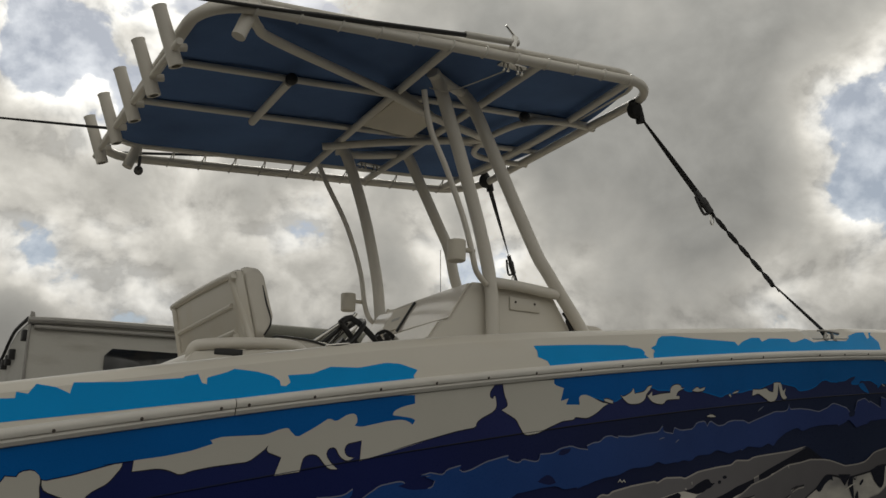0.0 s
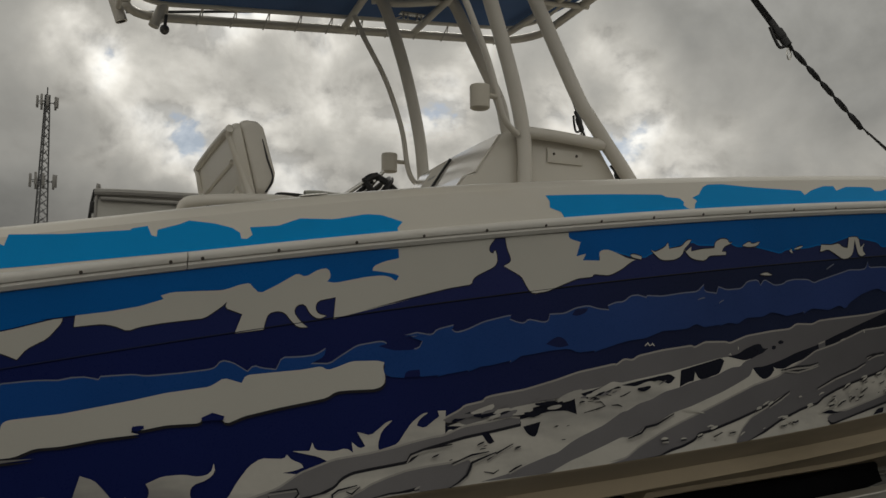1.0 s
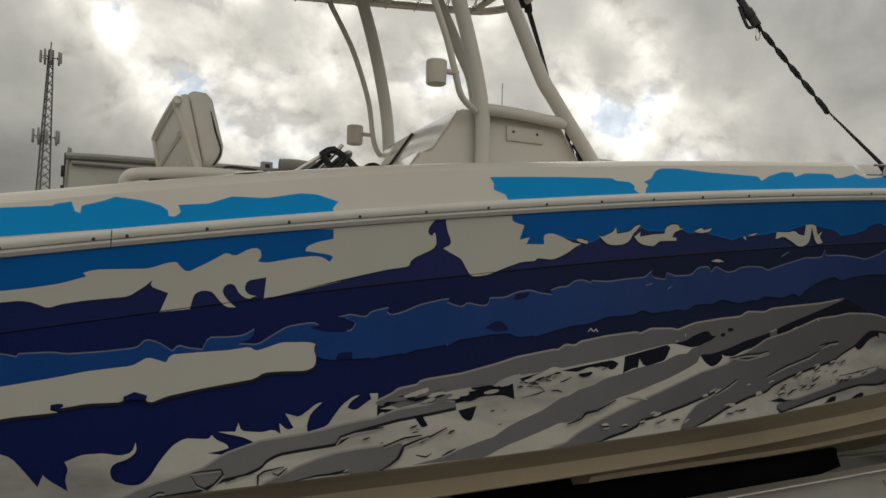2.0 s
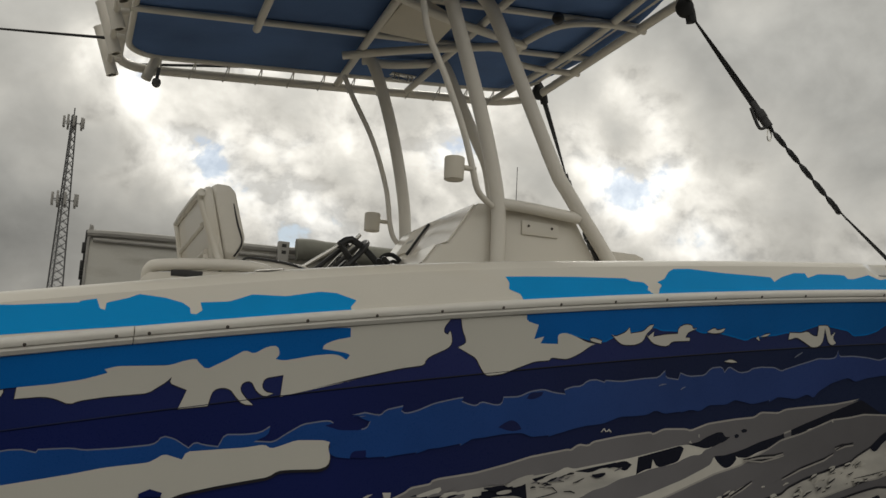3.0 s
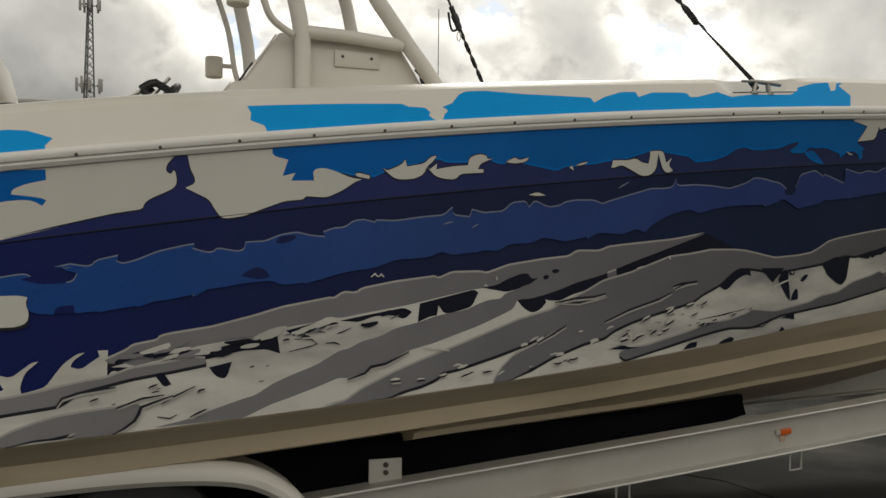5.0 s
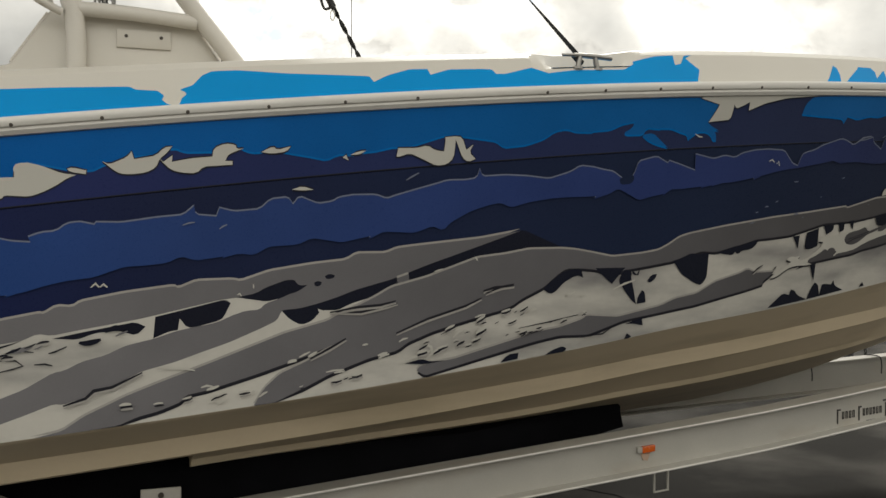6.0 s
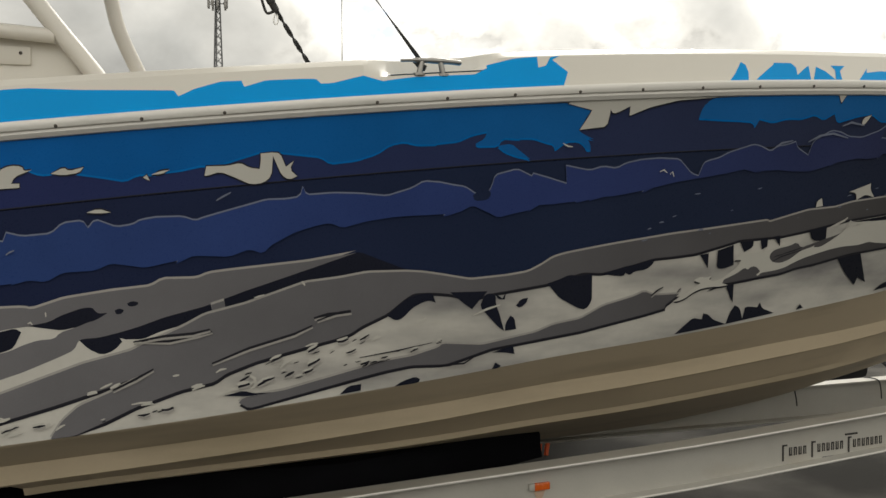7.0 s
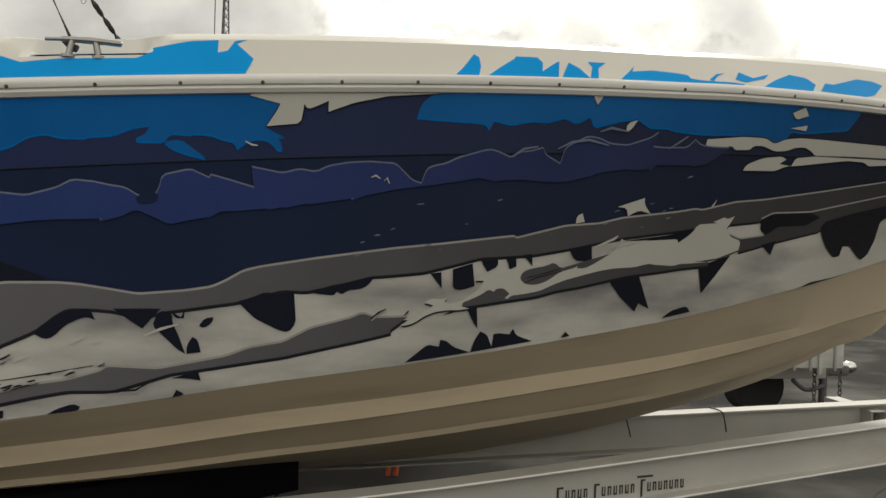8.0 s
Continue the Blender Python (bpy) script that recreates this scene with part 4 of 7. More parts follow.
def build_trailer():
    tr = thing("boat_trailer", "white aluminium I-beam boat trailer with fenders and carpeted bunks", "boat trailer", (4, 0, 0))
    yn = lambda x: -0.962 + 0.006 * (x - 6.22) + 0.219 * beam_bend(x)
    near = part("side_beam", i_beam(bmesh.new(), [(x, yn(x), beam_top(x)) for x in frange(-1.5, 10.5, 0.25)], 0.20, 0.11), ALU, tr, "weathered white I-beam with lettering")
    # paler bars imitate the light caught along the flange edges
    for dz, dy in ((-0.005, -0.055), (-0.195, -0.055)):
        part("flange_highlight", bar([(x, yn(x) + dy, beam_top(x) + dz) for x in frange(-1.5, 10.5, 0.25)], 0.0055, seg=6, smooth=False), RAIL, near, "flange edge with its highlight put in as a paler bar")
    far = part("side_beam", i_beam(bmesh.new(), [(x, 0.28 - 0.05 * (x - 7.5) + 0.10 * max(0, 6 - x), 0.745 + 0.05 * (x - 7.5)) for x in frange(2.5, 10.6, 0.25)], 0.21, 0.11), ALU, tr)
    for x in (7.52, 8.09):
        y, z = 0.28 - 0.05 * (x - 7.5), 0.745 + 0.05 * (x - 7.5)
        part("cable_tie", bar([(x - 0.01, y + 0.06, z + 0.004), (x, y - 0.058, z + 0.003), (x + 0.02, y - 0.062, z - 0.05), (x + 0.05, y - 0.03, z - 0.12)], 0.004, seg=6), BLACK, far, "black cable tie")
    for x in (0.2, 2.2):
        part("cross_member", block((x - 0.05, -0.95, 0.22), (x + 0.05, 1.0, 0.34), 0.006), GALV, tr)
    # bunks and rollers below the hull; the bunks are deepened to stand for shade
    for s in (-1, 1):
        bm = bmesh.new()
        rows = []
        for x in frange(-1.4, 5.70, 0.2):
            zt = 0.56 + 0.023 * (x + 1.4) if x < 3.5 else 0.672 + 0.02 * (x - 3.5)
            e = 0.03 if x > 5.6 else 0.0
            k = max(0.0, min(1.0, (x - 4.7) / 0.9))
            yo, zl = 0.86 - 0.40 * k, 0.36 + 0.22 * k
            rows.append([Vector((x, s * y, z)) for y, z in ((yo, zl), (yo - e, zt - 0.04 - e), (yo - 0.03, zt - e), (0.38, zt + 0.02 - e), (0.35, zt - 0.02 - e), (0.35, zl))])
        V = loft(bm, rows, close=True)
        bm.faces.new(V[0])
        bm.faces.new(V[-1][::-1])
        part("bunk", bm, CARPET_SHADE, tr, "black carpeted bunk board, deepened to fill the shade below it")
    # added dark block, no trailer part: it fills the shade under the hull
    part("shade_filler", block((0.0, -0.80, 0.12), (3.0, 0.9, 0.44), 0.03), CARPET_SHADE, tr)
    # brackets standing on the near beam
    br = part("bunk_bracket", block((3.238, -0.955, 0.44), (3.394, -0.940, 0.592), 0.006), ALU, tr, "white bolted bracket plate")
    for z in (0.565, 0.530):
        part("bolt", bar([(3.316, -0.950, z), (3.316, -0.964, z)], 0.012, seg=8), SCREW, br)
    for x, y, z in ((4.49, -0.44, 0.537), (5.607, -0.35, 0.603)):
        part("bunk_post", bar([(x + 0.004, y - 0.02, 0.36), (x, y, z - 0.03), (x - 0.012, y + 0.012, z), (x - 0.05, y + 0.03, z + 0.002), (x - 0.09, y + 0.06, z - 0.015)], 0.013, seg=8), GALV, tr, "bent galvanised bunk post")
        part("post_plate", block((x - 0.16, y + 0.10, z - 0.09), (x - 0.06, y + 0.115, z - 0.03), 0.003), GALV, tr)
        part("cross_tube", bar([(x - 0.5, 0.20, z - 0.26), (x - 0.02, 0.16, z - 0.20)], 0.03, seg=10), ALU, tr)
    # side marker lamp
    lamp = part("marker_lamp", prism([(5.50, 0.570), (5.568, 0.576), (5.568, 0.607), (5.50, 0.601)], "y", -0.99, -0.966, 0.004), AMBER, tr, "amber side marker lamp")
    part("lamp_base", block((5.475, -0.985, 0.572), (5.503, -0.966, 0.60), 0.003), ALU, lamp)
    part("rust_streak", prism([(5.50, 0.565), (5.55, 0.567), (5.535, 0.53), (5.51, 0.535)], "y", -0.9735, -0.968), RUST, lamp, "faint rust streak")
    # fender with wheels
    bm = bmesh.new()
    rows = []
    prof = spline((0.55, 0.30), (0.75, 0.44), (1.0, 0.555), (1.3, 0.63), (1.7, 0.688), (2.1, 0.710), (2.43, 0.706), (2.665, 0.674), (2.80, 0.608), (2.90, 0.52), (2.96, 0.42), (2.99, 0.30))
    for x in frange(0.6, 2.98, 0.06):
        z = prof(x)
        rows.append([Vector((x, -1.215, z - 0.10)), Vector((x, -1.245, z - 0.075)), Vector((x, -1.25, z - 0.045)), Vector((x, -1.235, z - 0.015)), Vector((x, -1.205, z)), Vector((x, -1.17, z - 0.006)), Vector((x, -1.15, z - 0.020)), Vector((x, -1.00, z - 0.012)), Vector((x, -0.985, z - 0.02))])
    loft(bm, rows)
    bmesh.ops.recalc_face_normals(bm, faces=bm.faces)
    bmesh.ops.solidify(bm, geom=list(bm.faces), thickness=0.008)
    part("fender", bm, POWDER, tr, "white rounded aluminium fender, scuffed")
    for x in (1.25, 2.25):
        for s in (-1, 1):
            bm = bmesh.new()
            loft(bm, [[Vector((x + r * math.cos(k * math.pi / 16), s * 1.10 + y, 0.33 + r * math.sin(k * math.pi / 16))) for k in range(32)] for r, y in ((0.19, -0.10), (0.30, -0.10), (0.33, -0.07), (0.33, 0.07), (0.30, 0.10), (0.19, 0.10))], close=True)
            wh = part("wheel", bm, RUBBER, tr, "black trailer tyre")
            bm = bmesh.new()
            loft(bm, [[Vector((x + r * math.cos(k * math.pi / 16), s * 1.10 + s * y, 0.33 + r * math.sin(k * math.pi / 16))) for k in range(32)] for r, y in ((0.19, 0.09), (0.17, 0.03), (0.07, 0.04), (0.05, 0.09), (0.005, 0.09))], close=True)
            part("rim", bm, ALU, wh, "aluminium wheel rim")
    bm = bmesh.new()
    ring = [(-0.05, -0.045), (0.05, -0.045), (0.05, 0.045), (-0.05, 0.045)]
    inner = [(a * 0.86, b * 0.84) for a, b in ring]
    loft(bm, [[Vector((9.03 + a, y, 0.745 + b)) for a, b in g] for g, y in ((ring, 0.55), (ring, 0.10), (inner, 0.10), (inner, 0.40))], close=True)
    sq = part("square_tube", bm, ALU, tr, "open end of a square cross tube")
    # black sheet that stands for the shade inside the open tube
    part("tube_shade", block((8.98, 0.395, 0.70), (9.08, 0.40, 0.79), 0.0), BLACK, sq)
    # posts hanging below the beam
    for x in (4.50, 5.57):
        z = beam_top(x) - 0.20
        part("bolt_frame", tube(bmesh.new(), [(x, -0.975, z), (x + 0.075, -0.975, z + 0.006), (x + 0.075, -0.975, z - 0.10), (x, -0.975, z - 0.106)], 0.007, seg=6, closed=True), ALU, tr, "square u-bolt frame")
    # maker's lettering on the web, as plain bars

    def glyph(u, v, w, h):
        bm = bmesh.new()
        v -= 0.010
        c = [Vector((6.783 + 0.975 * (u + a * w), yn(6.783 + 0.975 * (u + a * w)) - 0.007, 0.625 + v + b * h)) for a, b in ((0, 0), (1, 0), (1, 1), (0, 1))]
        p = [bm.verts.new(k) for k in c]
        q = [bm.verts.new(k + Vector((0, 0.02, 0))) for k in c]
        bm.faces.new(p)
        bm.faces.new(q[::-1])
        for i in range(4):
            bm.faces.new((p[i], p[(i + 1) % 4], q[(i + 1) % 4], q[i]))
        return bm
    u = 0.0
    for word, big in ((4, 0.034), (6, 0.030), (7, 0.026)):
        part("lettering", glyph(u, -0.020, 0.010, 0.078), INK, near, "black bar of the maker's lettering")
        part("lettering", glyph(u + 0.010, 0.050, big - 0.012, 0.008), INK, near)
        if big < 0.03:
            part("lettering", glyph(u - 0.020, 0.066, 0.085, 0.009), INK, near)
        u += big + 0.010
        for k in range(word):
            part("lettering", glyph(u, 0.002, 0.006, 0.040), INK, near)
            part("lettering", glyph(u + 0.006, 0.002 + 0.033 * (k % 2), 0.008, 0.007), INK, near)
            part("lettering", glyph(u + 0.0135, 0.002, 0.0045, 0.040), INK, near)
            u += 0.0305
        u += 0.022
    part("lettering", glyph(0.26, -0.036, 0.075, 0.011), GALV, near, "faint small print")
    return tr


build_trailer()


# ---------------------------------------------------------------- things in the yard
def build_rv():
    rv = thing("camper_trailer", "off-white camper trailer with a dark roof edge, parked behind the boat", "camper", (4, 4.2, 0))
    y0, y1 = 3.12, 5.5
    cross = [(y0, 0.55), (y0, 2.64), (y0 + 0.03, 2.70), (y0 + 0.75, 2.70), (y0 + 1.1, 2.65), (y0 + 1.4, 2.575), (y0 + 1.75, 2.49), (y0 + 2.1, 2.36), (y1, 2.1), (y1, 0.55)]
    bm = bmesh.new()
    V = loft(bm, [[Vector((x, y, z + (0.0105 * (x - 1.0) if z > 1 else 0))) for y, z in cross] for x in (1.0, 1.02, 3.0, 5.0, 7.2, 7.3)], close=True)
    bm.faces.new(V[0])
    bm.faces.new(V[-1][::-1])
    part("body", bm, RV_SKIN, rv)
    part("end_trim", bar([(0.985, y, z + 0.02) for y, z in cross[2:9]], 0.016, seg=8), BLACK, rv, "dark trim along the rounded end")
    part("roof_edge", bar([(0.98, y0 - 0.01, 2.70), (2.0, y0 - 0.01, 2.725), (7.2, y0 - 0.01, 2.775)], 0.032, seg=8), RV_TRIM, rv)
    part("awning_rail", bar([(1.03, y0 - 0.02, 2.648), (7.1, y0 - 0.02, 2.712)], 0.018, seg=8), RV_TRIM, rv)
    part("corner_trim", bar([(0.995, y0 - 0.005, 0.6), (0.995, y0 - 0.005, 2.60), (1.03, y0 - 0.005, 2.68)], 0.012, seg=8), RV_TRIM, rv)
    for y, z in ((y0 + 0.06, 2.585), (y0 + 0.78, 2.51), (y0 + 1.0, 2.48), (y0 + 1.28, 2.47)):
        part("latch", block((0.95, y - 0.04, z - 0.05), (1.0, y + 0.04, z + 0.04), 0.008), BLACK, rv)
    part("window", prism([(1.60, 2.18), (1.60, 2.45), (1.66, 2.515), (2.45, 2.515), (2.45, 2.18)], "y", y0 - 0.02, y0 + 0.01, 0.008), GLASS, rv, "dark tinted window")
    part("awning_arm", block((2.58, y0 - 0.09, 2.35), (2.68, y0 - 0.02, 2.80), 0.008), RV_TRIM, rv, "grey awning bracket")
    for z in (2.60, 2.70, 2.76):
        part("bracket_hole", block((2.61, y0 - 0.094, z - 0.015), (2.65, y0 - 0.088, z + 0.015), 0.0), BLACK, rv)
    bm = bmesh.new()
    tube(bm, [(2.74, y0 - 0.10, 2.735), (3.0, y0 - 0.11, 2.745), (4.4, y0 - 0.10, 2.76), (7.0, y0 - 0.1, 2.80)], [0.10, 0.09, 0.092, 0.088], seg=14)
    part("rolled_awning", bm, TARP, rv, "rolled grey fabric awning")
    for x in (3.0, 4.0):
        for y in (y0 + 0.15, y1 - 0.15):
            bm = bmesh.new()
            loft(bm, [[Vector((x + r * math.cos(k * math.pi / 12), y + d, 0.36 + r * math.sin(k * math.pi / 12))) for k in range(24)] for r, d in ((0.02, -0.1), (0.34, -0.1), (0.36, -0.06), (0.36, 0.06), (0.34, 0.1), (0.02, 0.1))], close=True)
            part("wheel", bm, RUBBER, rv)
    part("chassis", block((0.9, y0 + 0.1, 0.40), (7.2, y1 - 0.1, 0.55), 0.01), GALV, rv)
    for x in (1.1, 7.0):
        for y in (y0 + 0.3, y1 - 0.3):
            part("stand_leg", bar([(x, y, 0.0), (x, y, 0.45)], 0.04), GALV, rv)


build_rv()


def build_tower():
    cx, cy, H = -1.5, 108.0, 31.5
    tw = thing("cell_tower", "grey lattice cell tower with two rings of antenna panels", "radio tower", (cx, cy, 0))
    corner = lambda k, z: Vector((cx + (1.35 - 0.034 * z) * math.cos(k * 2.094 + 0.3), cy + (1.35 - 0.034 * z) * math.sin(k * 2.094 + 0.3), z))
    for k in range(3):
        part("mast_leg", bar([corner(k, 0), corner(k, H)], 0.09, seg=6), GALV, tw)
    bm = bmesh.new()
    z = 0.0
    while z < H - 1:
        for k in range(3):
            tube(bm, [corner(k, z), corner(k + 1, z + 1.0)], 0.035, seg=4)
            tube(bm, [corner(k + 1, z), corner(k, z + 1.0)], 0.035, seg=4)
        z += 1.0
    part("lattice", bm, GALV, tw)
    for zr, rad, hp in ((H - 1.0, 0.95, 1.3), (21.0, 1.25, 1.5)):
        bm = bmesh.new()
        for k in range(3):
            a0, a1 = k * 2.094 - 0.6, k * 2.094 + 0.6
            p, q = Vector((cx + rad * math.cos(a0), cy + rad * math.sin(a0), zr)), Vector((cx + rad * math.cos(a1), cy + rad * math.sin(a1), zr))
            tube(bm, [p, q], 0.06, seg=5)
            tube(bm, [(cx, cy, zr), (p + q) / 2], 0.06, seg=5)
        ring = part("antenna_frame", bm, GALV, tw)
        for k in range(9):
            a = (k // 3) * 2.094 - 0.6 + 0.6 * (k % 3)
            c = Vector((cx + (rad + 0.2) * math.cos(a), cy + (rad + 0.2) * math.sin(a), zr + 0.1 * (k % 2)))
            part("antenna_panel", block(c - Vector((0.13, 0.10, hp / 2)), c + Vector((0.13, 0.10, hp / 2)), 0.02), RV_TRIM, ring)
    part("top_whip", bar([(cx, cy, H - 1), (cx, cy, H + 0.9)], 0.07, seg=6), GALV, tw)


build_tower()


def build_whip():
    wa = thing("whip_antenna", "thin whip antenna standing on the camper behind the boat", "antenna", (5.02, 3.16, 2.75))
    part("whip", bar([(5.02, 3.16, 2.72), (5.02, 3.16, 3.86)], 0.004, seg=6), BLACK, wa)


build_whip()


def build_second_trailer():
    tr = thing("utility_trailer", "white boxed trailer with a coupler and hanging safety chains", "trailer", (10.5, 3.6, 0))
    part("tongue", block((8.0, 3.5, 0.40), (11.0, 3.7, 0.545), 0.01), ALU, tr)
    part("box_body", block((9.9, 3.2, 0.55), (10.98, 3.9, 0.86), 0.015), RV_SKIN, tr, "white boxed body")
    for x in (10.2, 10.45, 10.62, 10.88):
        part("body_rib", bar([(x, 3.19, 0.53), (x, 3.19, 0.84)], 0.014, seg=6), RV_TRIM, tr)
    part("spring_arm", bar([(10.6, 3.45, 0.40), (10.75, 3.45, 0.30), (10.95, 3.45, 0.34)], 0.022, seg=8), GALV, tr)
    part("body_rib", bar([(10.72, 3.19, 0.50), (10.72, 3.19, 0.86)], 0.018, seg=8), RV_SKIN, tr)
    part("coupler", block((10.95, 3.52, 0.42), (11.28, 3.68, 0.53), 0.03), GALV, tr)
    part("coupler_head", ball(bmesh.new(), (11.32, 3.6, 0.50), 0.07, 1.2, 0.9, 0.9), STEEL, tr)
    part("jack_leg", bar([(11.0, 3.55, 0.50), (11.0, 3.55, 0.0)], 0.04), GALV, tr)
    part("tyre", bar([(10.40, 3.72, 0.28), (10.40, 3.94, 0.28)], 0.28, seg=24), RUBBER, tr)
    for x in (10.82, 11.1):
        for k in range(8):
            c = Vector((x, 3.42, 0.50 - 0.045 * k))
            ax = (1, 0) if k % 2 else (0, 1)
            pts = [c + Vector((0.018 * math.cos(a) * ax[0], 0.018 * math.cos(a) * ax[1], 0.03 * math.sin(a))) for a in [j * math.pi / 5 for j in range(10)]]
            part("chain_link", tube(bmesh.new(), pts, 0.007, seg=5, closed=True), GALV, tr)


build_second_trailer()


def build_orange_straps():
    st = thing("orange_stake", "pair of small orange marker stakes on the ground beyond the trailer", "marker stake", (6.44, 1.9, 0))
    part("stake", bar([(6.395, 1.80, 0.0), (6.41, 1.81, 0.15)], 0.016, seg=6), ORANGE, st)
    part("stake", bar([(6.45, 1.80, 0.0), (6.475, 1.81, 0.16)], 0.018, seg=6), ORANGE, st)
    part("paper_tag", block((6.49, 1.80, 0.12), (6.55, 1.803, 0.17), 0.0), RAIL, st, "small white tag")


build_orange_straps()

# ---------------------------------------------------------------- printed vinyl wrap: cut film pieces laid on the hull
TOP, WHITE, SKY, MID, NAVY, DARK, GREY, OFF, LINE, PALEW, GLINT = WRAP_TOP, WRAP_W, WRAP_SKY, WRAP_MID, WRAP_NAVY, WRAP_DARK, WRAP_GREY, WRAP_OFF, WRAP_LINE, WRAP_W, WRAP_GLINT
LABELS = {WRAP_VIOLET: "violet navy vinyl band", TOP: "bright blue vinyl graphic", WHITE: "white torn-edge vinyl graphic", SKY: "blue torn-edge vinyl graphic", MID: "royal blue vinyl band", NAVY: "navy vinyl graphic", DARK: "dark vinyl fang shape", GREY: "grey rock-print vinyl streak", OFF: "off-white mottled vinyl"}
film = 0.0008


def lay(name, surface, mat, outline, label="", lift=0.0):
    """One piece of film, bent onto the hull; each lies a hair above the one before."""
    global film
    film += 0.00002 if name == "printed_line" else 0.00007
    bm = bmesh.new()
    vs = []
    for p in outline:
        if not vs or (Vector((p[0], p[1], 0)) - vs[-1].co).length > 1e-4:
            vs.append(bm.verts.new((p[0], p[1], 0)))
    if len(vs) < 3:
        bm.free()
        return
    f = bm.faces.new(vs)
    f.normal_update()
    bmesh.ops.triangulate(bm, faces=[f], ngon_method="EAR_CLIP")
    x0, x1 = min(v.co.x for v in vs), max(v.co.x for v in vs)
    for x in frange(math.floor(x0 / 0.05) * 0.05, math.ceil(x1 / 0.05) * 0.05, 0.05):
        if x0 < x < x1:
            bmesh.ops.bisect_plane(bm, geom=list(bm.verts) + list(bm.edges) + list(bm.faces), dist=1e-5, plane_co=(x, 0, 0), plane_no=(1, 0, 0))
    v0, v1 = min(v.co.y for v in bm.verts), max(v.co.y for v in bm.verts)
    for k in range(1, 25):
        if v0 < 0.04 * k < v1:
            bmesh.ops.bisect_plane(bm, geom=list(bm.verts) + list(bm.edges) + list(bm.faces), dist=1e-5, plane_co=(0, 0.04 * k, 0), plane_no=(0, 1, 0))
    for v in bm.verts:
        x, k = v.co.x, v.co.y
        p = surface(x, k)
        n = (surface(x + 0.01, k) - surface(x - 0.01, k)).cross(surface(x, k + 0.01) - surface(x, k - 0.01)).normalized()
        if n.y > 0:
            n = -n
        v.co = p + n * (film + lift)
    part(name, bm, mat, hull, label, smooth=False)


def soften(pts):
    """Rounds an outline a little: every corner is cut by two points near it."""
    out = []
    n = len(pts)
    for i in range(n):
        a, b, c = Vector(pts[i - 1]), Vector(pts[i]), Vector(pts[(i + 1) % n])
        u, w = a - b, c - b
        la, lc = u.length, w.length
        if la < 1e-6 or lc < 1e-6:
            continue
        sharp = u.normalized().dot(w.normalized()) > -0.25
        if sharp:
            out.append(b)
        else:
            out += [b + u.normalized() * min(0.25 * la, 0.010), b + w.normalized() * min(0.25 * lc, 0.010)]
    return [(p.x, p.y) for p in out]


def moved(pts, dx, dv):
    return [(x + dx, min(max(v + dv, 0.0), 1.0)) for x, v in pts]


def torn(pts, step, amount):
    """Breaks the long edges of an outline into small ragged steps."""
    rng = random.Random(len(pts))
    out = []
    for i, a in enumerate(pts):
        b = pts[(i + 1) % len(pts)]
        out.append(a)
        run = math.hypot(b[0] - a[0], (b[1] - a[1]) * 0.7)
        if b[1] < 0.01 or a[1] < 0.01:
            continue
        for k in range(1, int(run / step)):
            t = (k + rng.uniform(-0.3, 0.3)) * step / run
            d = amount * rng.choice((-1, -0.3, 0.2, 0.6, 1.0)) * rng.uniform(0.4, 1.2)
            out.append((a[0] + (b[0] - a[0]) * t, min(max(a[1] + (b[1] - a[1]) * t + d, 0.0), 1.0)))
            if d > amount * 0.5:
                out.append((out[-1][0] + 0.006, min(out[-1][1] - d * 0.9, 1.0)))
    return out


def grown(pts, d):
    """An outline pushed outwards all round."""
    n = len(pts)
    area = sum(pts[i - 1][0] * pts[i][1] - pts[i][0] * pts[i - 1][1] for i in range(n))
    s = d if area > 0 else -d
    out = []
    for i in range(n):
        u = Vector(pts[i]) - Vector(pts[i - 1])
        w = Vector(pts[(i + 1) % n]) - Vector(pts[i])
        if u.length < 1e-6 or w.length < 1e-6:
            continue
        t = u.normalized() + w.normalized()
        if t.length < 0.5:
            t = u
        t = t.normalized()
        out.append((pts[i][0] + t.y * s, min(max(pts[i][1] - t.x * s * 1.4, 0.0), 1.0)))
    return out


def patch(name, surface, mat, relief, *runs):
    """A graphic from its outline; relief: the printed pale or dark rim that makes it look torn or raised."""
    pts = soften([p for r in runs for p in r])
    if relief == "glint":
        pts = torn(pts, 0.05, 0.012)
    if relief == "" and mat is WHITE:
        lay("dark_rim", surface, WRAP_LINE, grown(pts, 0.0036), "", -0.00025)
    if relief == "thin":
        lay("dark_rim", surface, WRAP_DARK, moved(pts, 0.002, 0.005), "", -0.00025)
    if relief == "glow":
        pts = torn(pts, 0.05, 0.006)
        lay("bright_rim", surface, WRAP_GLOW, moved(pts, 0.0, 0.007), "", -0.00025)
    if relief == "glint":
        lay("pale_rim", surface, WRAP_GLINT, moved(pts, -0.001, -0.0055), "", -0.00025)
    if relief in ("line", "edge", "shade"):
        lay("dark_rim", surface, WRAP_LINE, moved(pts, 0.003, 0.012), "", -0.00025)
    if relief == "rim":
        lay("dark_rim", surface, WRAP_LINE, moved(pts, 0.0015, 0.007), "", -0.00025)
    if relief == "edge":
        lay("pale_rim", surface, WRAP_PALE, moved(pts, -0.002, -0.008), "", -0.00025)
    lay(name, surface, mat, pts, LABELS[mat])


